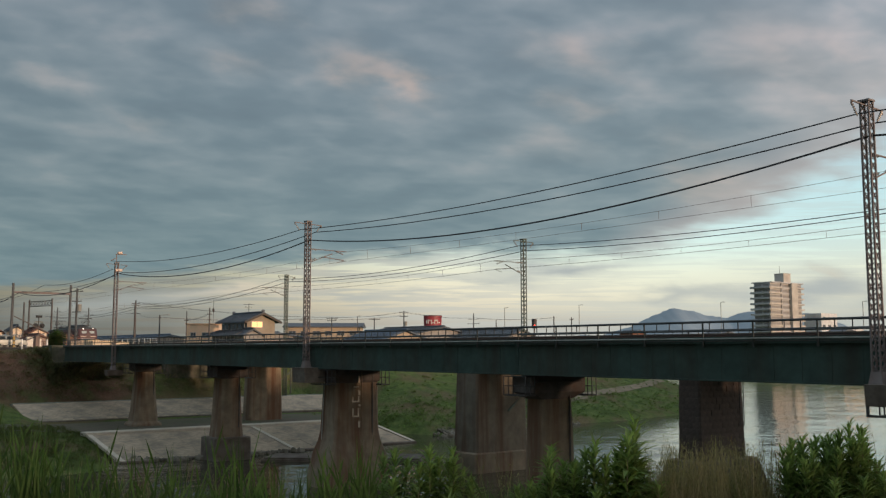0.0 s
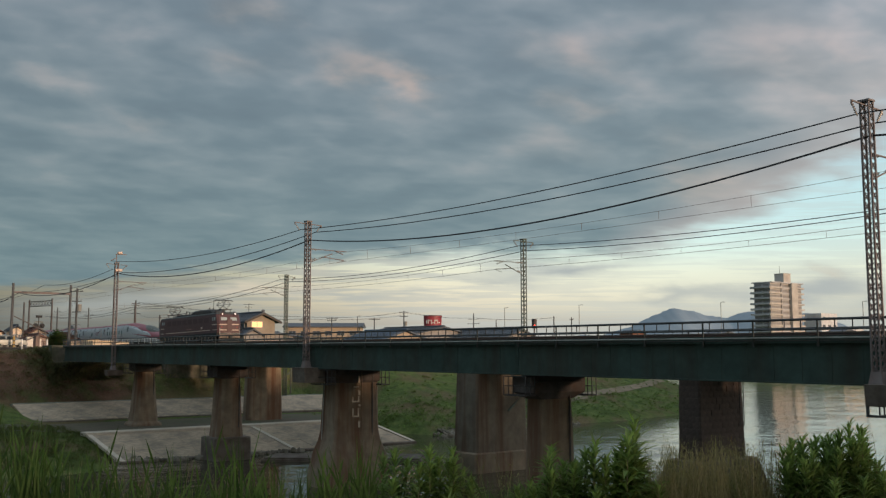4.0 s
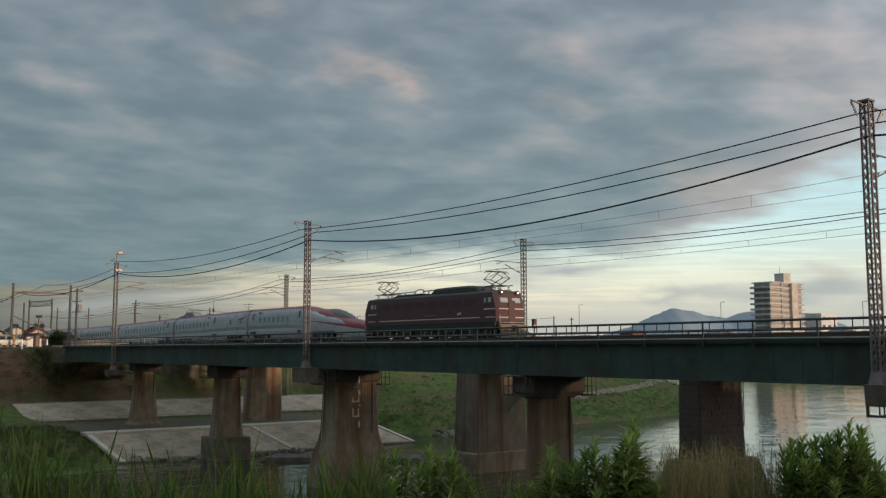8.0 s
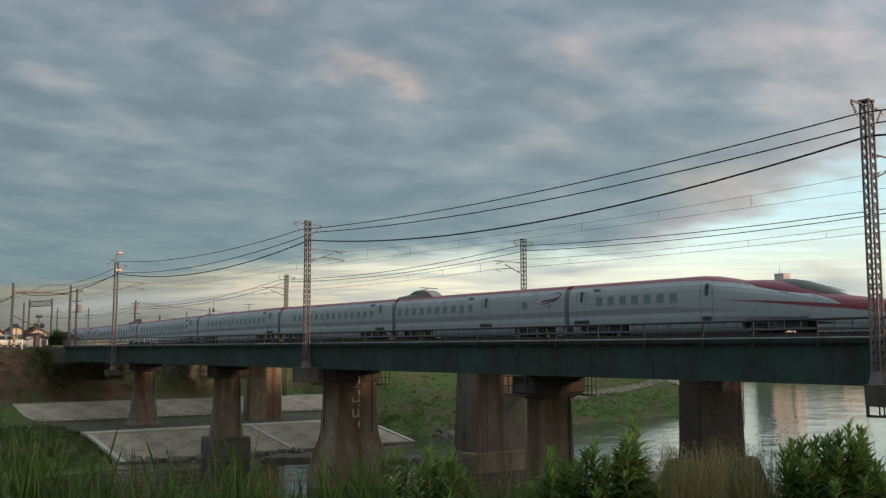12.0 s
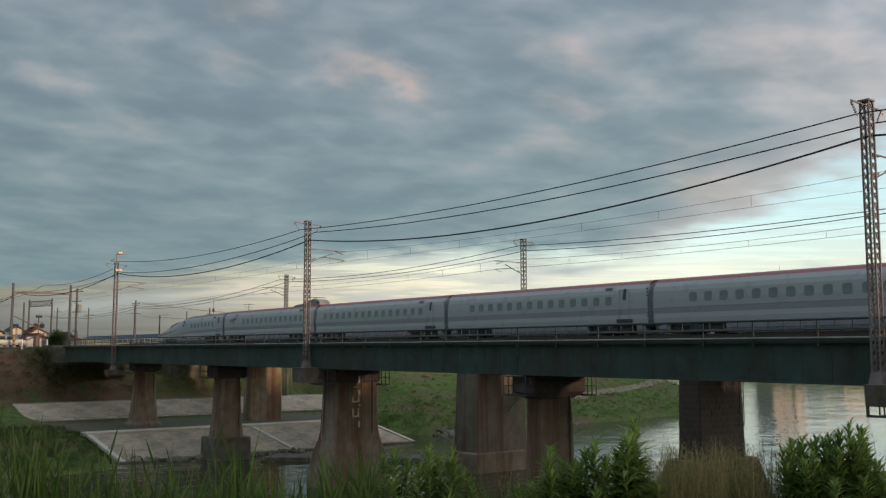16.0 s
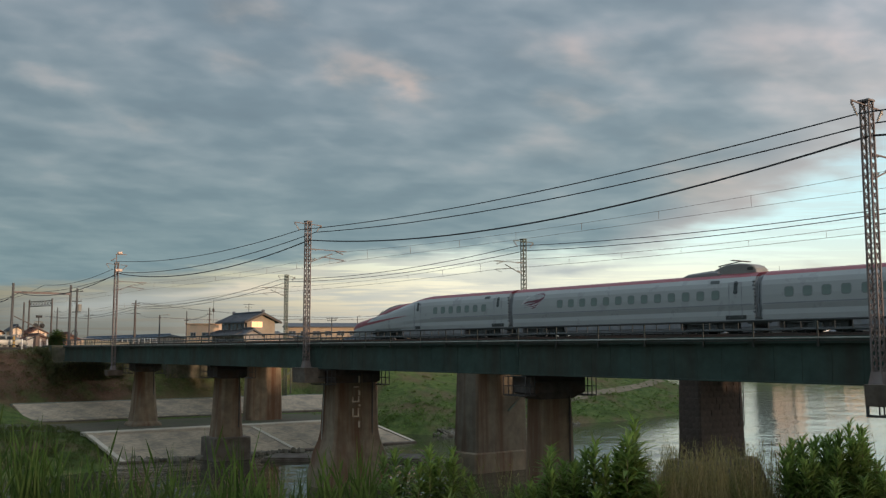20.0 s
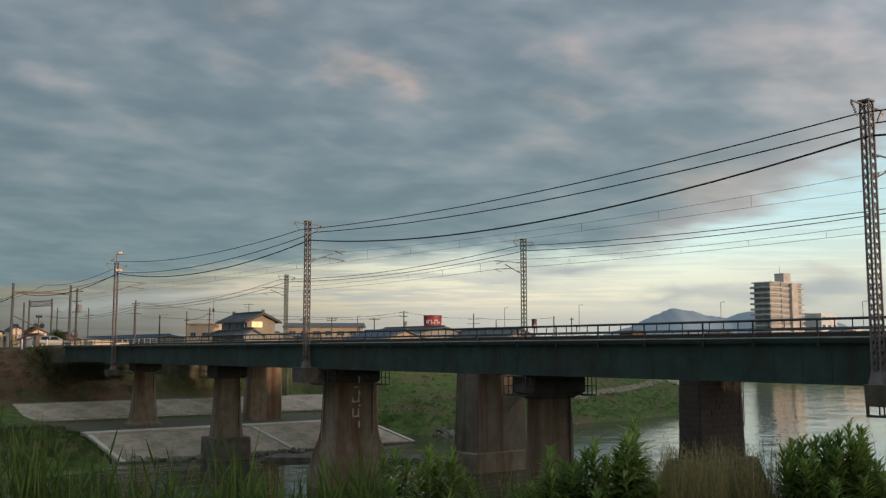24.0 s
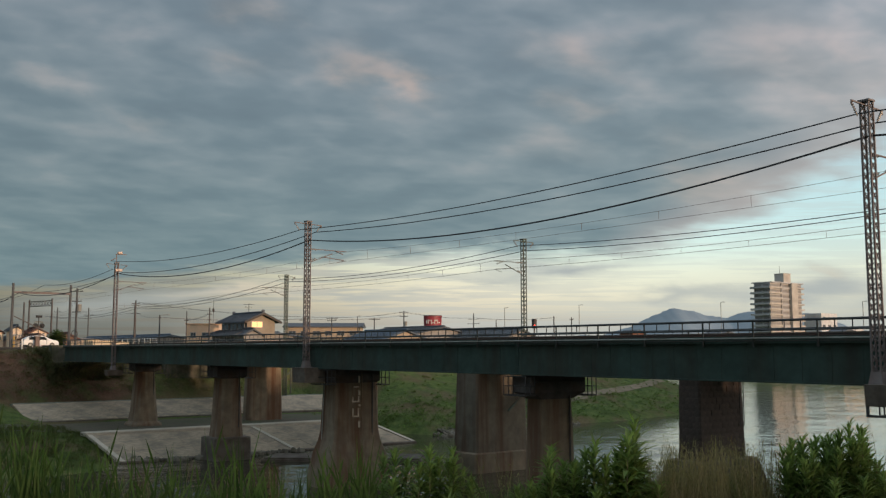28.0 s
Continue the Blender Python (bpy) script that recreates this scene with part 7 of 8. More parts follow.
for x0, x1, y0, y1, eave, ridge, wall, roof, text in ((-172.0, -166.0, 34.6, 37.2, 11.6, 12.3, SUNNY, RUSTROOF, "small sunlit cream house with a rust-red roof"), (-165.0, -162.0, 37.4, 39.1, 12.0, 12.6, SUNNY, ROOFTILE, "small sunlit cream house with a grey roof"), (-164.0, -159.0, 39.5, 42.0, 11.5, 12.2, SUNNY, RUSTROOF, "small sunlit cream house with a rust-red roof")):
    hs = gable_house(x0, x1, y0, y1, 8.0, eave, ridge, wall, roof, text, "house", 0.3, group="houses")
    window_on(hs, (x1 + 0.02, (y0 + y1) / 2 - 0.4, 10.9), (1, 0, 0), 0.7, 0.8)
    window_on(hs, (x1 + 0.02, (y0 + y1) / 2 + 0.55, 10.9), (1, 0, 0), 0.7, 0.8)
b = bmesh.new()
for k in range(5):
    bars(b, [((-141.5, 35.7 + k * 0.45, 8.6), (-141.5, 35.7 + k * 0.45, 10.1))], 0.08)
bars(b, [((-141.5, 35.6, z), (-141.5, 37.6, z)) for z in (9.3, 9.7, 10.05)], 0.09)
solid("track_fence", b, RUSTROOF, "low rusty red fence beside the crossing", "fence")

# red shop sign
t = thing("shop_sign", "round red shop sign with pale unreadable strokes", "shop sign", at=(-192.9, 143.5, 0))
b = bmesh.new()
ring = [(2.3 * math.cos(a), 2.3 * math.sin(a)) for a in [2 * math.pi * k / 28 for k in range(28)]]
loft(b, [[(x * k, y * k, z) for x, y in ring] for z, k in ((13.6, 0.93), (17.35, 1.0))])
part("drum", b, mat("red_sign_face", (0.27, 0.035, 0.045), 0.5, 0, 0.08, 0.7), t)
b = bmesh.new()
loft(b, [[(x * 1.02, y * 1.02, z) for x, y in ring] for z in (17.35, 17.5)])
part("rim", b, DARK, t)
b = bmesh.new()
rod(b, (0, 0, 8.0), (0, 0, 13.6), 0.5, n=12)
part("column", b, WOODPOLE, t)
for k, (a, w, z, hh) in enumerate(((-76, 0.35, 15.9, 0.9), (-64, 0.12, 15.9, 1.0), (-56, 0.45, 16.2, 0.2), (-44, 0.14, 15.8, 1.1), (-36, 0.4, 15.6, 0.2), (-24, 0.16, 15.9, 1.0), (-14, 0.5, 16.2, 0.22), (-4, 0.15, 15.9, 1.0), (8, 0.4, 15.7, 0.2), (-2, 0.13, 14.5, 0.9))):
    b = bmesh.new()
    box(b, (2.32 * math.cos(radians(a)), 2.32 * math.sin(radians(a)), z), (0.04, w, hh), Matrix.Rotation(radians(a), 4, "Z"))
    part("stroke", b, PLAIN_WHITE, t)


# panes coloured paler to stand in for haze over the distance
HAZEPANE = mat("hazed_window_pane", (0.27, 0.255, 0.245), 0.3, 0, 0.2, 0.2)
TOWERWARM = mat("warm_tower_tile", (0.49, 0.45, 0.40), 0.8, 0, 0.1, 0.3, (0.28, 0.24, 0.22), 0.4, 0.2)
TOWERGREY = mat("grey_tower_paint", (0.46, 0.45, 0.45), 0.8, 0, 0.1, 0.3, (0.32, 0.30, 0.29), 0.4, 0.2)


def tower():
    """The apartment tower on the far shore, with a balcony for every storey."""
    x0, x1, y0, y1 = -351.5, -340.2, 508.0, 541.0
    z0, top, n = 6.5, 49.6, 13
    t = thing("apartment_tower", "tall pale apartment tower with stacked balconies", "apartment tower")
    b = bmesh.new()
    box(b, ((x0 + x1) / 2, (y0 + y1) / 2, (z0 + top) / 2), (x1 - x0, y1 - y0, top - z0))
    part("wall", b, TOWERGREY, t)
    b = bmesh.new()
    box(b, ((x0 + x1) / 2, (y0 + y1) / 2, top + 0.3), (x1 - x0 + 3, y1 - y0 + 1, 0.6))
    part("roof", b, TOWERGREY, t)
    b = bmesh.new()
    box(b, (-343.5, 526.5, top + 3.2), (6.5, 7.5, 5.8), bevel=0.1)
    box(b, (-343.5, 526.5, top + 6.2), (6.9, 7.9, 0.4))
    pent = part("penthouse", b, TOWERWARM, t)
    b = bmesh.new()
    rod(b, (-344.5, 525.0, top + 6.3), (-344.5, 525.0, top + 11.0), 0.12, n=6)
    part("aerial", b, DARK, pent)
    b = bmesh.new()
    box(b, (x1 + 0.9, 530.8, (z0 + top) / 2 + 0.2), (2.6, 6.4, top - z0 + 0.4), bevel=0.1)
    part("stair_shaft", b, TOWERWARM, t)
    b = bmesh.new()
    box(b, (x1 + 0.35, 519.0, (z0 + top) / 2), (1.0, 0.5, top - z0))
    part("pier", b, TOWERGREY, t)
    h = (top - z0) / n
    for k in range(n):
        z = z0 + k * h
        b = bmesh.new()
        box(b, ((x0 + x1) / 2 - 0.5, y0 - 0.9, z + 0.1), (x1 - x0 + 2.4, 1.8, 0.22))
        box(b, ((x0 + x1) / 2 - 0.5, y0 - 1.75, z + 0.65), (x1 - x0 + 2.4, 0.12, 1.0))
        box(b, (x0 - 1.3, y0 + 2.5, z + 0.55), (1.6, 7.0, 1.1))
        part("balcony", b, TOWERGREY, t)
        b = bmesh.new()
        ring = [(x1 - 0.6, y0 - 1.75), (x1 + 0.6, y0 - 1.5), (x1 + 1.3, y0 - 0.4), (x1 + 1.45, y0 + 2.0), (x1 + 1.45, 518.6), (x1 - 0.6, 518.6)]
        loft(b, [[(px, py, z + e) for px, py in ring] for e in (0.0, 1.1)])
        part("balcony", b, TOWERWARM, t)
        b = bmesh.new()
        box(b, (x1 + 0.4, 523.3, z + 0.4), (0.8, 8.0, 0.8))
        part("balcony", b, TOWERGREY, t)
        b = bmesh.new()
        box(b, (x1 + 1.0, 537.6, z + 0.5), (2.1, 7.0, 1.0))
        part("balcony", b, TOWERWARM, t)
        for c, n_, w in (((x0 + 3.0, y0 - 0.02, z + 1.7), (0, -1, 0), 4.5), ((x0 + 8.4, y0 - 0.02, z + 1.7), (0, -1, 0), 4.0), ((x1 + 0.02, 513.2, z + 1.75), (1, 0, 0), 10.2), ((x1 + 0.02, 523.3, z + 1.75), (1, 0, 0), 8.0), ((x1 + 0.02, 537.5, z + 1.75), (1, 0, 0), 6.4)):
            window_on(t, c, n_, w, 1.7, HAZEPANE)


tower()
t = thing("office_block", "low pale block beside the apartment tower", "office block", "far blocks")
b = bmesh.new()
box(b, (-338, 558, 19.2), (12, 18, 25))
part("wall", b, PALEGREY, t)
b = bmesh.new()
box(b, (-329, 576, 15.0), (10, 16, 15))
part("wing", b, PALEGREY, t)
for k in range(4):
    for j in range(3):
        window_on(t, (-331.98, 552 + j * 6, 13.5 + k * 5), (1, 0, 0), 3.0, 2.0)
for k, (x, y, lx, ly, z, w) in enumerate(((-300, 330, 9, 14, 14.0, CREAMWALL), (-262, 352, 10, 12, 15.5, TANWALL), (-228, 395, 9, 20, 15.0, CREAMWALL), (-205, 420, 12, 16, 13.6, TANWALL), (-330, 372, 9, 9, 17.5, BRICKRED), (-244, 420, 8, 14, 17.0, PALEGREY))):
    t = thing("far_house", "distant low house on the far shore", "house", "houses on the far shore")
    b = bmesh.new()
    box(b, (x, y, (z + 6) / 2), (lx, ly, z - 6))
    part("wall", b, w, t)
    b = bmesh.new()
    loft(b, [[(xx, y - ly / 2 - 0.5, z), (xx, y, z + 1.6), (xx, y + ly / 2 + 0.5, z)] for xx in (x - lx / 2 - 0.5, x + lx / 2 + 0.5)])
    part("roof", b, ROOFTILE, t)
    for j in range(3):
        window_on(t, (x + lx / 2 + 0.02, y + (j - 1) * ly / 3.2, z - 2.2), (1, 0, 0), 1.8, 1.4)


def mountain(d, rows, depth, label, col):
    """A far ridge: heights along a line that runs across the view at distance d."""
    ax = Vector((math.sin(-0.92039), math.cos(-0.92039), 0))
    rt = Vector((math.cos(-0.92039), -math.sin(-0.92039), 0))
    b = bmesh.new()
    a = [[], [], [], []]
    n = 220
    lo, hi = rows[0][0], rows[-1][0]
    for k in range(n + 1):
        s = lo + (hi - lo) * k / n
        h = poly(s, rows)
        h += (noise.noise(Vector((s * 0.006, d * 0.01, 0))) * 14 + noise.noise(Vector((s * 0.02, d * 0.01, 7))) * 6 + noise.noise(Vector((s * 0.07, d * 0.01, 3))) * 4) * min(1, h / 90)
        h = max(h, 4)
        for i, (dd, hh) in enumerate(((-depth, -5), (-depth * 0.4, h * 0.55), (0, h), (depth, -5))):
            p = ax * (d + dd + noise.noise(Vector((s * 0.004, i, 2))) * depth * 0.25) + rt * s
            a[i].append((p.x, p.y, hh))
    loft(b, a, closed=False)
    solid("mountain", b, mat(label[:10] + "_hazed_forest", col, 0.95, 0, 0.18, 0.006, None, 0, 1, False, 0.0), label, "mountain", kind="structure", smooth=True)


# distance haze is put into this ridge's pale blue-grey colour
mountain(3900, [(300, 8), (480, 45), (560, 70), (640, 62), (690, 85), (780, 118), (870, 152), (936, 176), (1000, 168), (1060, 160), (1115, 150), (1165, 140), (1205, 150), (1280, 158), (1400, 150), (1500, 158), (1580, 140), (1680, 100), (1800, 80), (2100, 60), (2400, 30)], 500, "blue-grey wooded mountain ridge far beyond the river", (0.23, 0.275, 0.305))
mountain(2600, [(-1500, 40), (-1300, 44), (-1180, 46), (-1080, 36), (-900, 30), (-500, 26), (200, 24), (900, 30)], 300, "low dark wooded hills on the horizon", (0.09, 0.12, 0.13))

# ---- plants ----


def leaf_material(name, col, dry=(0.16, 0.13, 0.05), amount=0.2, each=0.4):
    if name in MATS:
        return MATS[name]
    m = mat(name, col, 0.6, 0, 0.25, 6.0, dry, amount, 1.5, False, 0.0, 0.12, island=each)
    b = m.node_tree.nodes["Principled BSDF"]
    nt = m.node_tree
    tr = nt.nodes.new("ShaderNodeBsdfTranslucent")
    mx = nt.nodes.new("ShaderNodeMixShader")
    mx.inputs[0].default_value = 0.5
    link(nt, mix_node(nt, 1.0, b.inputs["Base Color"].links[0].from_socket, (1.25, 1.35, 0.8), "MULTIPLY"), tr.inputs["Color"])
    link(nt, b.outputs[0], mx.inputs[1])
    link(nt, tr.outputs[0], mx.inputs[2])
    link(nt, mx.outputs[0], nt.nodes["Material Output"].inputs["Surface"])
    return m


LEAF = leaf_material("fresh_green_leaf", (0.118, 0.176, 0.058))
DARKLEAF = leaf_material("deep_green_leaf", (0.114, 0.172, 0.060))
BLADE = leaf_material("grass_blade", (0.058, 0.100, 0.030), (0.12, 0.12, 0.048), 0.25)
DRYGRASS = leaf_material("dry_grass_stalk", (0.200, 0.168, 0.105), (0.08, 0.11, 0.035), 0.6)
STEM = mat("plant_stem", (0.10, 0.11, 0.04), 0.8, 0, 0.2, 6.0)
rng = random.Random(11)


def leaf(b, p, d, ln, w, droop=0.25):
    """A folded lance-shaped leaf from p along d."""
    d = d.normalized()
    side = d.cross(Vector((0, 0, 1)))
    if side.length < 1e-3:
        side = Vector((1, 0, 0))
    side.normalize()
    up = side.cross(d)
    mid = p + d * ln * 0.45 + up * ln * 0.04
    tip = p + d * ln - Vector((0, 0, ln * droop))
    a, c, e, f = b.verts.new(p), b.verts.new(mid + side * w / 2 + up * w * 0.18), b.verts.new(mid - side * w / 2 + up * w * 0.18), b.verts.new(tip)
    m = b.verts.new(mid)
    for tri in ((a, m, c), (a, e, m), (c, m, f), (m, e, f)):
        b.faces.new(tri)


def leafy_stem(bs, bl, base, top, leaves, ln, lift):
    base, top = Vector(base), Vector(top)
    rod(bs, base, top, 0.008, 0.004, n=5)
    h = (top - base).length
    for k in range(leaves):
        s = 1 - (k / leaves) ** 1.1 * 0.62
        p = base.lerp(top, s)
        a = k * 2.4 + rng.uniform(-0.3, 0.3)
        rise = lift + 1.1 * max(0.0, (s - 0.86) / 0.14) + rng.uniform(-0.25, 0.35)
        d = Vector((math.cos(a), math.sin(a), rise))
        size = ln * (0.65 + 0.5 * math.sin(min(1.0, (1 - s) * 3.2 + 0.12) * math.pi / 2)) * rng.uniform(0.8, 1.2)
        leaf(bl, p, d, size, size * 0.18, rng.uniform(0.05, 0.35))


def leafy_plant(x, y, tops, material, label, ln, leaves, lift):
    """A clump of upright leafy stems; tops: (sideways offset, depth offset, height of the tip)."""
    t = thing("leafy_plant", label, "plant", "leafy plants in the foreground", at=(0, 0, 0))
    rt = Vector((math.cos(-0.92039), -math.sin(-0.92039), 0))
    fw = Vector((-rt.y, rt.x, 0))
    bs, bl = bmesh.new(), bmesh.new()
    for a, d, z in tops:
        p = Vector((x, y, 0)) + rt * a + fw * d
        g = height(p.x, p.y) - 0.05
        lean = rt * rng.uniform(-0.06, 0.06) + fw * rng.uniform(-0.05, 0.05)
        leafy_stem(bs, bl, (p.x, p.y, g), (p.x + lean.x, p.y + lean.y, z), leaves, ln, lift)
    part("stem", bs, STEM, t)
    part("foliage", bl, material, t)


def spot(a, d):
    """A place in the foreground: a metres to the side of the view's axis, d metres out."""
    rt = Vector((math.cos(-0.92039), -math.sin(-0.92039), 0))
    fw = Vector((math.sin(-0.92039), math.cos(-0.92039), 0))
    p = rt * a + fw * d
    return p.x, p.y


GREEN_TEXT = "tall leafy weed with narrow green leaves on the near bank"
SHRUB_TEXT = "dense dark green leafy shrub on the near bank"


def weed(d, tops, fill, material, label, ln=0.18, lift=0.45):
    """A plant of leafy stems at depth d; tops: how far to the side and how high each main stem ends; fill: shorter stems between them."""
    lo, hi = min(a for a, z in tops), max(a for a, z in tops)
    x, y = spot((lo + hi) / 2, d)
    stems = [(a - (lo + hi) / 2, rng.uniform(-0.15, 0.15), z) for a, z in tops]
    for k in range(fill):
        a, z = rng.choice(tops)
        stems.append((a - (lo + hi) / 2 + rng.uniform(-0.10, 0.10), rng.uniform(-0.30, 0.25), z - rng.uniform(0.04, 0.34)))
    leafy_plant(x, y, stems, material, label, ln, 92, lift)


weed(8.0, [(1.53, 8.24), (1.46, 8.06), (1.60, 8.01), (1.40, 7.95), (1.64, 7.88)], 9, LEAF, GREEN_TEXT, 0.21)
weed(8.0, [(1.18, 8.08), (1.12, 8.00), (1.25, 7.98), (1.05, 7.90), (1.31, 7.89)], 9, LEAF, GREEN_TEXT)
weed(8.1, [(0.89, 8.00), (0.83, 7.94), (0.95, 7.91)], 3, LEAF, GREEN_TEXT)
weed(8.0, [(0.67, 7.75), (0.57, 7.73), (0.74, 7.70)], 3, LEAF, GREEN_TEXT, 0.15)
weed(8.0, [(-0.10, 8.05), (-0.17, 7.98), (-0.03, 7.94), (-0.23, 7.90), (0.03, 7.99), (0.10, 7.92)], 5, LEAF, GREEN_TEXT)
weed(8.1, [(-0.38, 7.98), (-0.45, 7.92), (-0.31, 7.91)], 3, LEAF, GREEN_TEXT)
weed(8.1, [(0.14, 7.82), (0.20, 7.76), (0.26, 7.73)], 3, LEAF, GREEN_TEXT, 0.15)
weed(7.9, [(2.89, 8.11), (2.81, 8.02), (2.85, 8.07), (2.93, 8.05), (2.78, 7.95), (3.00, 8.11), (3.05, 8.07), (3.09, 8.01)], 21, DARKLEAF, SHRUB_TEXT, 0.165, 0.60)
weed(7.9, [(3.23, 8.24), (3.17, 8.17), (3.14, 8.13), (3.29, 8.19), (3.36, 8.19), (3.41, 8.10), (3.45, 8.04), (3.50, 7.92), (3.21, 8.07), (3.34, 8.07)], 26, DARKLEAF, SHRUB_TEXT, 0.165, 0.60)
weed(7.8, [(3.56, 7.86), (3.51, 7.80), (3.60, 7.82)], 5, DARKLEAF, SHRUB_TEXT, 0.16, 0.6)
weed(7.6, [(3.0, 7.82), (3.2, 7.84), (3.4, 7.80)], 9, DARKLEAF, SHRUB_TEXT, 0.16, 0.6)


def blades(name, a0, a1, d0, d1, n, z_of, material, label, w=0.024, lean=0.2, kind="stuff"):
    """Grass: bent blades in segments, rooted on the bank."""
    b = bmesh.new()
    for k in range(n):
        a, d = rng.uniform(a0, a1), rng.uniform(d0, d1)
        x, y = spot(a, d)
        g = height(x, y) - 0.05
        top = z_of(a) + rng.uniform(-0.45, 0.12) * 0.8
        h = top - g
        if h < 0.15:
            continue
        ang = rng.uniform(0, 2 * math.pi)
        out = Vector((math.cos(ang), math.sin(ang), 0)) * h * rng.uniform(0.02, lean)
        side = Vector((-math.sin(ang), math.cos(ang), 0))
        face = spot(1, 0)
        side = (Vector((face[0], face[1], 0)) + side * 0.6).normalized()
        ww = w * rng.uniform(0.6, 1.3)
        prev = None
        for i in range(5):
            s = i / 4
            c = Vector((x, y, g + h * s * (1 - 0.06 * s))) + out * s ** 2.2 * 2
            v = (b.verts.new(c - side * ww / 2 * (1 - s * 0.92)), b.verts.new(c + side * ww / 2 * (1 - s * 0.92)))
            if prev:
                b.faces.new((prev[0], prev[1], v[1], v[0]))
            prev = v
    return solid(name, b, material, label, "grass", kind=kind)


def zlin(pts):
    return lambda a: poly(a, pts)


def strip(b, pts, side, widths):
    """A flat blade through its middle line."""
    prev = None
    for c, w in zip(pts, widths):
        v = (b.verts.new(c - side * w / 2), b.verts.new(c + side * w / 2))
        if prev:
            b.faces.new((prev[0], prev[1], v[1], v[0]))
        prev = v


def fan(a, d, z, n, w=0.020):
    """One tuft of reeds: a few stalks, each with leaves that stand off to either side."""
    x, y = spot(a, d)
    g = height(x, y) - 0.05
    b = bmesh.new()
    rt, fw = Vector((*spot(1, 0), 0)), Vector((*spot(0, 1), 0))
    for k in range(max(3, n // 3)):
        root = Vector((x, y, g)) + rt * rng.uniform(-0.22, 0.22) + fw * rng.uniform(-0.25, 0.25)
        h = z - 0.13 - g - (0 if k == 0 else rng.uniform(0.05, 0.40))
        lean = rt * rng.uniform(-0.14, 0.14) * h * 0.5 + fw * rng.uniform(-0.1, 0.1)
        tip = root + Vector((0, 0, h)) + lean
        strip(b, [root.lerp(tip, i / 4) for i in range(5)], rt, (0.016, 0.016, 0.014, 0.012, 0.003))
        sgn = rng.choice((-1, 1))
        for j in range(7):
            s = 0.34 + 0.62 * j / 6
            p = root.lerp(tip, s)
            ln = h * rng.uniform(0.28, 0.50) * (1.15 - 0.62 * s)
            sgn = -sgn
            ang = rng.uniform(0.14, 0.50)
            out = (rt * sgn + fw * rng.uniform(-0.7, 0.7)).normalized()
            droop = rng.uniform(0.0, 0.35)
            pts = [p + out * math.sin(ang) * ln * q + Vector((0, 0, math.cos(ang) * ln * q - droop * ln * q ** 2.5)) for q in (0.0, 0.25, 0.5, 0.75, 1.0)]
            side = (rt * math.cos(ang) - Vector((0, 0, sgn * math.sin(ang)))).normalized()
            ww = w * rng.uniform(0.55, 1.0)
            strip(b, pts, side, (ww * 0.5, ww * 0.95, ww, ww * 0.62, 0.002))
    solid("reed_tuft", b, BLADE, "tuft of green reeds with bent blades on the near bank", "reed", "reed tufts")


for a, d, z, n in ((-3.40, 8.0, 8.40, 16), (-3.50, 8.2, 8.22, 12), (-3.30, 8.1, 8.10, 12), (-3.15, 8.0, 7.98, 12), (-3.04, 8.2, 8.00, 12), (-3.62, 7.9, 8.06, 14), (-3.24, 7.8, 8.18, 12), (-2.86, 8.0, 8.13, 10), (-2.58, 8.0, 8.15, 9), (-2.36, 8.0, 8.07, 10), (-2.28, 8.1, 8.02, 12), (-2.17, 8.0, 8.00, 10), (-1.80, 8.0, 7.98, 12), (-1.75, 8.1, 8.14, 9), (-1.54, 8.0, 8.12, 10), (-1.63, 8.1, 8.00, 12), (-1.34, 8.0, 7.94, 12), (-1.15, 8.0, 7.92, 12), (-0.73, 8.0, 8.09, 18), (-0.82, 8.1, 8.01, 14)):
    fan(a, d, z, n)
for a, d, z in ((-0.66, 8.1, 8.03), (-0.61, 7.9, 7.95), (-0.88, 7.9, 7.94), (-0.75, 7.8, 7.97), (-1.03, 8.0, 7.95), (-0.49, 8.0, 7.90), (0.16, 8.2, 7.86), (0.48, 8.1, 7.88)):
    fan(a, d, z, 14)


def bundle(a, d, z, n):
    """Upright reed blades out of one root, the longest ending at height z."""
    b = bmesh.new()
    rt, fw = Vector((*spot(1, 0), 0)), Vector((*spot(0, 1), 0))
    for k in range(n):
        x, y = spot(a + rng.gauss(0, 0.05), d + rng.uniform(-0.12, 0.12))
        root = Vector((x, y, height(x, y) - 0.05))
        h = z - root.z - (0 if k == 0 else abs(rng.gauss(0, 0.17)))
        lean = rt * rng.gauss(0, 0.10) + fw * rng.uniform(-0.1, 0.1)
        bend = rt * rng.gauss(0, 0.07)
        pts = [root + Vector((0, 0, h * q)) + lean * h * q + bend * q ** 3 for q in (0.0, 0.3, 0.55, 0.8, 1.0)]
        w = rng.uniform(0.014, 0.026)
        strip(b, pts, (rt + fw * rng.uniform(-0.5, 0.5)).normalized(), (w * 0.6, w, w, w * 0.6, 0.002))
    solid("reed_tuft", b, BLADE, "upright tuft of narrow green reeds on the near bank", "reed", "reed tufts")


rng = random.Random(23)
for a, z in ((-3.39, 8.38), (-3.50, 8.24), (-3.35, 8.19), (-3.21, 8.17), (-3.15, 8.01), (-3.00, 8.07), (-2.61, 8.07), (-2.35, 8.09), (-2.15, 8.01), (-1.75, 8.24), (-1.87, 7.98), (-1.46, 8.00), (-1.32, 7.94), (-1.06, 8.01), (-0.81, 8.05), (-0.68, 8.17), (-0.61, 8.06), (-0.48, 7.94)):
    bundle(a, 8.0, z, 9)
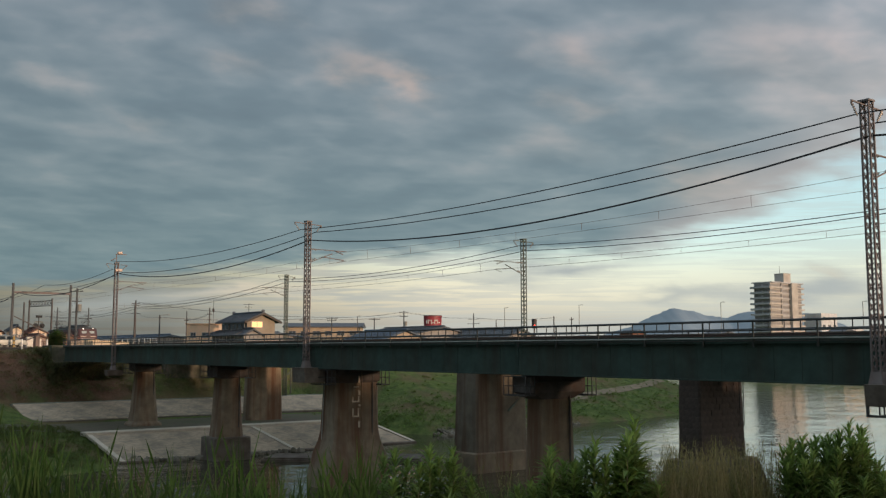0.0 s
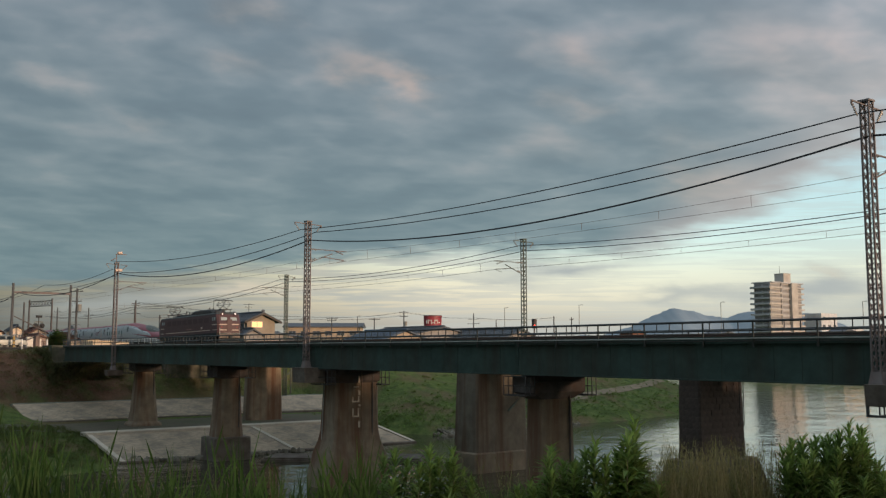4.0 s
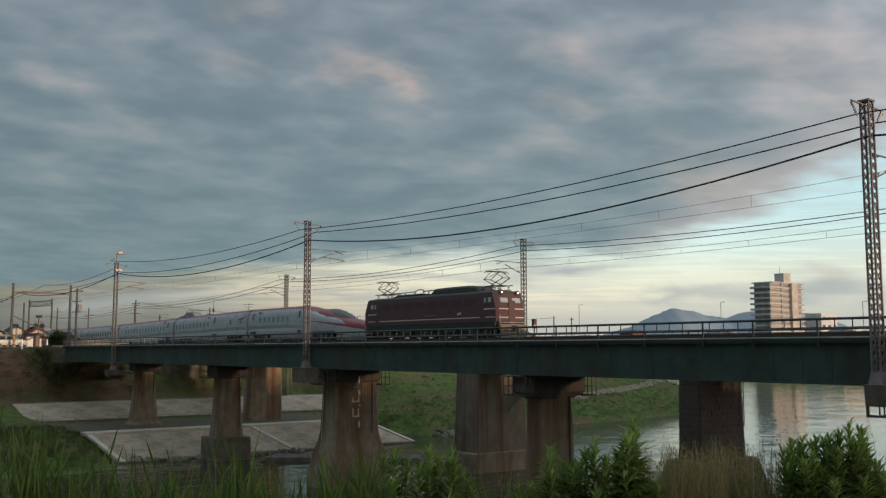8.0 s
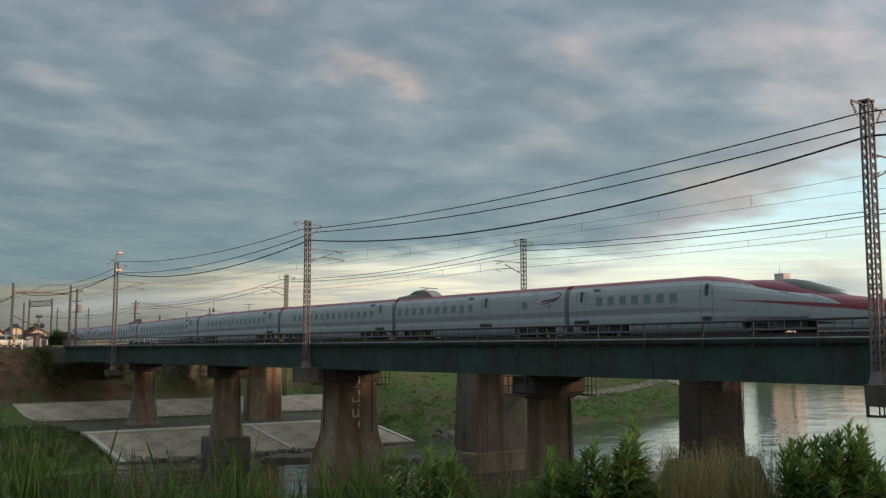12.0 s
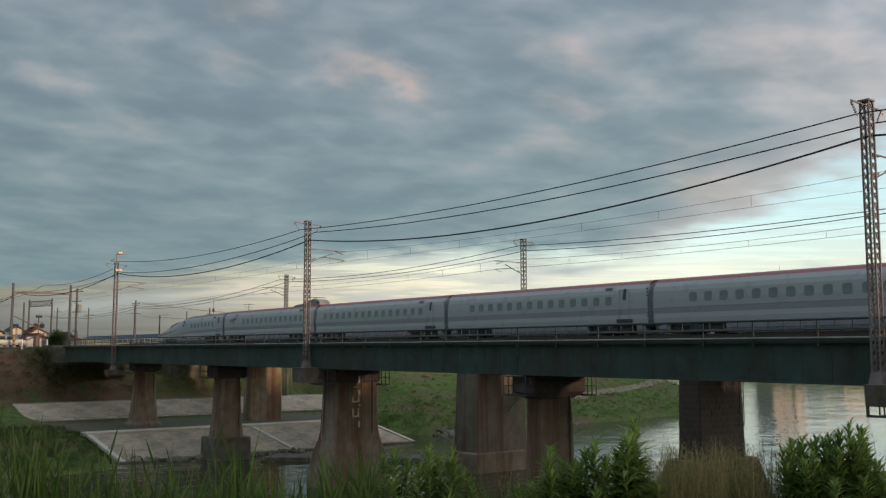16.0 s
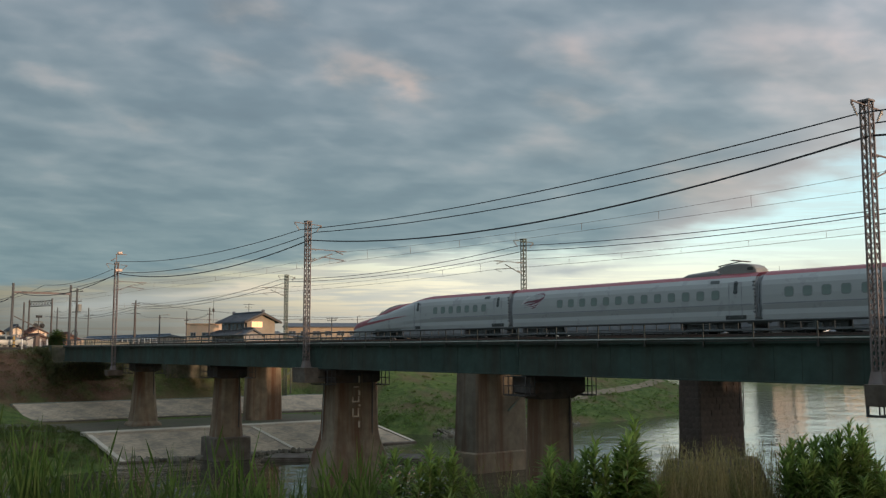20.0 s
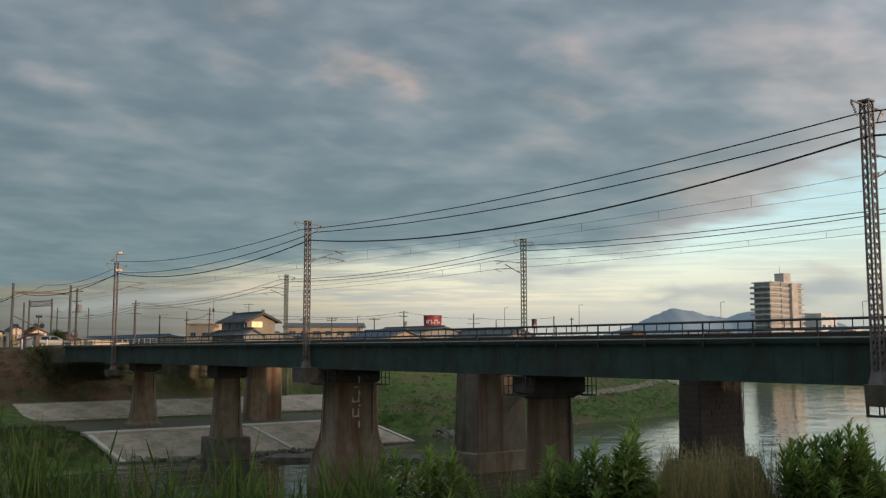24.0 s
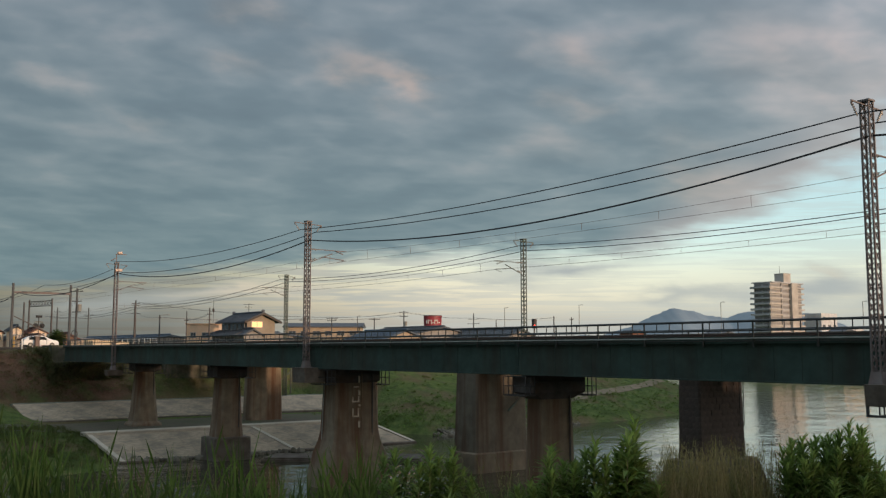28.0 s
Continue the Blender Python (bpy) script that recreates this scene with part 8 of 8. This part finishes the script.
blades("grass", -3.9, -1.2, 7.4, 9.0, 2600, zlin([(-3.9, 7.72), (-2.6, 7.68), (-1.2, 7.70)]), BLADE, "long green reed grass on the near bank", 0.026, 0.55)
blades("grass", -1.2, 4.0, 7.4, 9.0, 3200, zlin([(-1.2, 7.72), (0.4, 7.70), (1.6, 7.74), (2.6, 7.78), (4.0, 7.8)]), BLADE, "long green grass on the near bank", 0.018, 0.5)


def panicles(a0, a1, d0, d1, n, z_of, material, label, h_head=0.32, size=0.026):
    """Seeding grass: thin bent stalks whose heads are loose sprays of spikelets."""
    b = bmesh.new()
    rt = Vector((*spot(1, 0), 0))
    for k in range(n):
        a, d = rng.uniform(a0, a1), rng.uniform(d0, d1)
        x, y = spot(a, d)
        g = height(x, y) - 0.05
        h = z_of(a) + rng.uniform(-0.30, 0.08) - g
        if h < 0.2:
            continue
        lean = rt * rng.uniform(-0.20, 0.20)
        line = [Vector((x, y, g + h * q)) + lean * q ** 2 for q in (0.0, 0.35, 0.7, 1.0)]
        strip(b, line, rt, (0.006, 0.006, 0.005, 0.002))
        for i in range(16):
            q = 1 - rng.random() * h_head / h * 1.1
            p = Vector((x, y, g + h * q)) + lean * q ** 2
            out = (rt * rng.uniform(-1, 1) + Vector((rng.uniform(-0.4, 0.4), rng.uniform(-0.4, 0.4), rng.uniform(0.5, 1.5)))).normalized()
            leaf(b, p + out * rng.uniform(0.0, 0.05), out, size * rng.uniform(0.8, 2.0), size * 0.22, 0.1)
    solid("seeding_grass", b, material, label, "grass", kind="stuff")


REDSTALK = leaf_material("red_brown_stalk", (0.13, 0.085, 0.055), (0.07, 0.07, 0.03), 0.5)
DRY_TEXT = "feathery dry brown seeding grass on the near bank"
blades("dry_grass", 1.65, 2.75, 7.6, 8.8, 300, zlin([(1.6, 7.70), (1.9, 7.88), (2.3, 7.92), (2.6, 7.88), (2.75, 7.72)]), DRYGRASS, "thin dry brown grass on the near bank", 0.010, 0.5)
panicles(1.65, 2.75, 7.7, 8.6, 850, zlin([(1.6, 7.82), (1.85, 7.99), (2.3, 8.04), (2.6, 8.00), (2.75, 7.86)]), DRYGRASS, DRY_TEXT)
panicles(2.55, 2.82, 7.8, 8.3, 26, zlin([(2.5, 8.0), (2.65, 8.10), (2.8, 8.04)]), REDSTALK, "red-brown dock-like seed stalks on the near bank", 0.34, 0.030)
panicles(3.50, 3.72, 7.8, 8.2, 16, zlin([(3.5, 8.08), (3.6, 8.24), (3.7, 8.18)]), REDSTALK, "red-brown dock-like seed stalks on the near bank", 0.40, 0.030)
panicles(-0.2, 1.0, 7.9, 8.6, 60, zlin([(-0.2, 7.86), (1.0, 7.92)]), DRYGRASS, DRY_TEXT)
panicles(-3.9, -1.0, 7.9, 8.6, 110, zlin([(-3.9, 7.88), (-1.0, 7.84)]), DRYGRASS, DRY_TEXT)


def brush(name, area, n, material, label, r=(0.5, 1.1), leaf_len=0.42):
    """Low scrub: many loose leaf clumps over a patch of the bank."""
    b = bmesh.new()
    x0, x1, y0, y1, z_max = area
    for k in range(n):
        x, y = rng.uniform(x0, x1), rng.uniform(y0, y1)
        z = height(x, y)
        if z < 0.25 or z > z_max:
            continue
        rr = rng.uniform(*r)
        for i in range(26):
            d = Vector((rng.gauss(0, 1), rng.gauss(0, 1), abs(rng.gauss(0, 1)))).normalized()
            p = Vector((x, y, z)) + Vector((d.x * rr, d.y * rr, d.z * rr * 0.8)) * rng.uniform(0.4, 1.0)
            leaf(b, p, d + Vector((rng.uniform(-0.6, 0.6), rng.uniform(-0.6, 0.6), 0.2)), leaf_len * rng.uniform(0.7, 1.3), leaf_len * 0.35)
    return solid(name, b, material, label, "scrub", kind="stuff")


brush("bank_scrub", (-92, -75, 53, 78, 3.2), 420, DARKLEAF, "dark green scrub above the stony waterline", (0.35, 0.8), 0.32)
brush("bank_scrub", (-95, -82, 78, 130, 2.6), 260, DARKLEAF, "dark green scrub along the far waterline", (0.3, 0.6), 0.3)
brush("bank_scrub", (-96, -70, 8, 26.2, 2.7), 1500, leaf_material("brown_green_bank_scrub", (0.062, 0.088, 0.030), (0.11, 0.075, 0.042), 0.55, 0.25), "dark brown-green scrub on the unpaved bank", (0.25, 0.6), 0.2)
brush("bank_scrub", (-119, -110.2, 27, 57, 8.6), 650, leaf_material("dark_ivy_scrub", (0.115, 0.125, 0.068), (0.17, 0.12, 0.075), 0.5, 0.15), "dark ivy-like scrub below the bridge end", (0.4, 0.9), 0.24)
brush("bank_scrub", (-121, -109, 8, 34, 8.6), 700, leaf_material("dull_embankment_scrub", (0.10, 0.088, 0.050), (0.17, 0.10, 0.065), 0.7, 0.15), "dull brown-green scrub on the dark embankment", (0.3, 0.7), 0.24)
brush("grass_tufts", (-125, -80, 54, 130, 9.5), 1100, leaf_material("bank_grass_tuft", (0.085, 0.125, 0.036), (0.13, 0.12, 0.05), 0.4), "low grass tufts over the green bank", (0.15, 0.35), 0.2)
# ivy hanging over the bridge end
b = bmesh.new()
for k in range(9000):
    x, z = rng.uniform(-121.0, -110.6), rng.uniform(5.0, 9.25)
    lump = noise.noise(Vector((x * 0.5, z * 0.6, 4.0)))
    if z > 9.0 + lump * 0.9 - max(0.0, x + 113.0) * 0.9:
        continue
    p = Vector((x, 30.45 - 0.5 * lump - rng.uniform(0.0, 0.35), z))
    leaf(b, p, Vector((rng.uniform(-0.8, 0.8), -0.7, rng.uniform(-0.9, 0.5))), rng.uniform(0.2, 0.38), 0.16)
for k in range(5200):
    y, z = rng.uniform(29.9, 38.5), rng.uniform(4.0, 7.5)
    lump = noise.noise(Vector((y * 0.5, z * 0.6, 9.0)))
    p = Vector((-112.6 + 0.5 * lump + rng.uniform(0.0, 0.4), y, z))
    leaf(b, p, Vector((0.7, rng.uniform(-0.8, 0.8), rng.uniform(-0.9, 0.5))), rng.uniform(0.2, 0.38), 0.16)
solid("ivy", b, leaf_material("dark_hanging_ivy", (0.105, 0.112, 0.062), (0.15, 0.11, 0.065), 0.5, 0.15), "dark ivy hanging over the concrete bridge end", "ivy", kind="stuff")
# dark bushes by the crossing and at the bridge end
BUSHLEAF = leaf_material("dark_bush_leaf", (0.050, 0.085, 0.030), (0.12, 0.08, 0.04), 0.4, 0.2)
for c, r, n, label in (((-139.0, 38.1, 10.3), (1.3, 1.25, 1.4), 4200, "dark rounded green bush beside the level crossing"),):
    b = bmesh.new()
    for i in range(n):
        d = Vector((rng.gauss(0, 1), rng.gauss(0, 1), rng.gauss(0, 0.8))).normalized()
        p = Vector(c) + Vector((d.x * r[0], d.y * r[1], d.z * r[2])) * rng.uniform(0.25, 1.0)
        leaf(b, p, d, 0.26, 0.14)
    rod(b, (c[0], c[1], c[2] - r[2] - 0.8), (c[0], c[1], c[2]), 0.08, n=6)
    solid("bush", b, BUSHLEAF, label, "bush")


def along(t):
    """Metres that the train has run at t seconds, from its place at 12 s; it slows a little at first and gathers way at the end."""
    return SPEED * (t - 12) - 0.11 * max(0.0, 6.0 - t) ** 2 + 0.085 * max(0.0, t - 18.0) ** 2


def on_rails(x, a, c, turned):
    """Pose of a vehicle whose bogies stand a and c metres along it from x."""
    za, zc = RAIL - sink(x + a), RAIL - sink(x + c)
    slope = (zc - za) / (c - a)
    pitch = math.degrees(math.atan(slope))
    return pose(x, FAR, za - slope * a, 0, pitch if turned else -pitch, 180 if turned else 0)


def motions():
    times = range(29)
    walk(loco, [(t, on_rails(-4.95 - 17.5 + along(t), 2.9, 14.6, False)) for t in times])
    for car, x, turned in cars:
        walk(car, [(t, on_rails(x + along(t), *((-17.2, -3.3) if turned else (3.3, 17.2)), turned)) for t in times])
    road = 9.24
    walk(car_a, [(t, pose(-133.0, y, road - 0.26 * smooth_step(36, 43, y))) for t, y in ((0.0, 30.4), (12.0, 30.4), (21.2, 30.4), (22.4, 31.4), (23.5, 34.2), (24.0, 35.8), (24.5, 37.6), (25.0, 39.8), (25.5, 42.5), (26.0, 45.6), (27.0, 52.5), (28.0, 60.0))])
    walk(car_b, [(t, pose(-133.0, y, road)) for t, y in ((0.0, 23.6), (12.0, 23.6), (23.0, 23.6), (24.5, 26.2), (25.5, 28.9), (26.0, 30.3), (27.0, 31.9), (28.0, 34.3))])


motions()
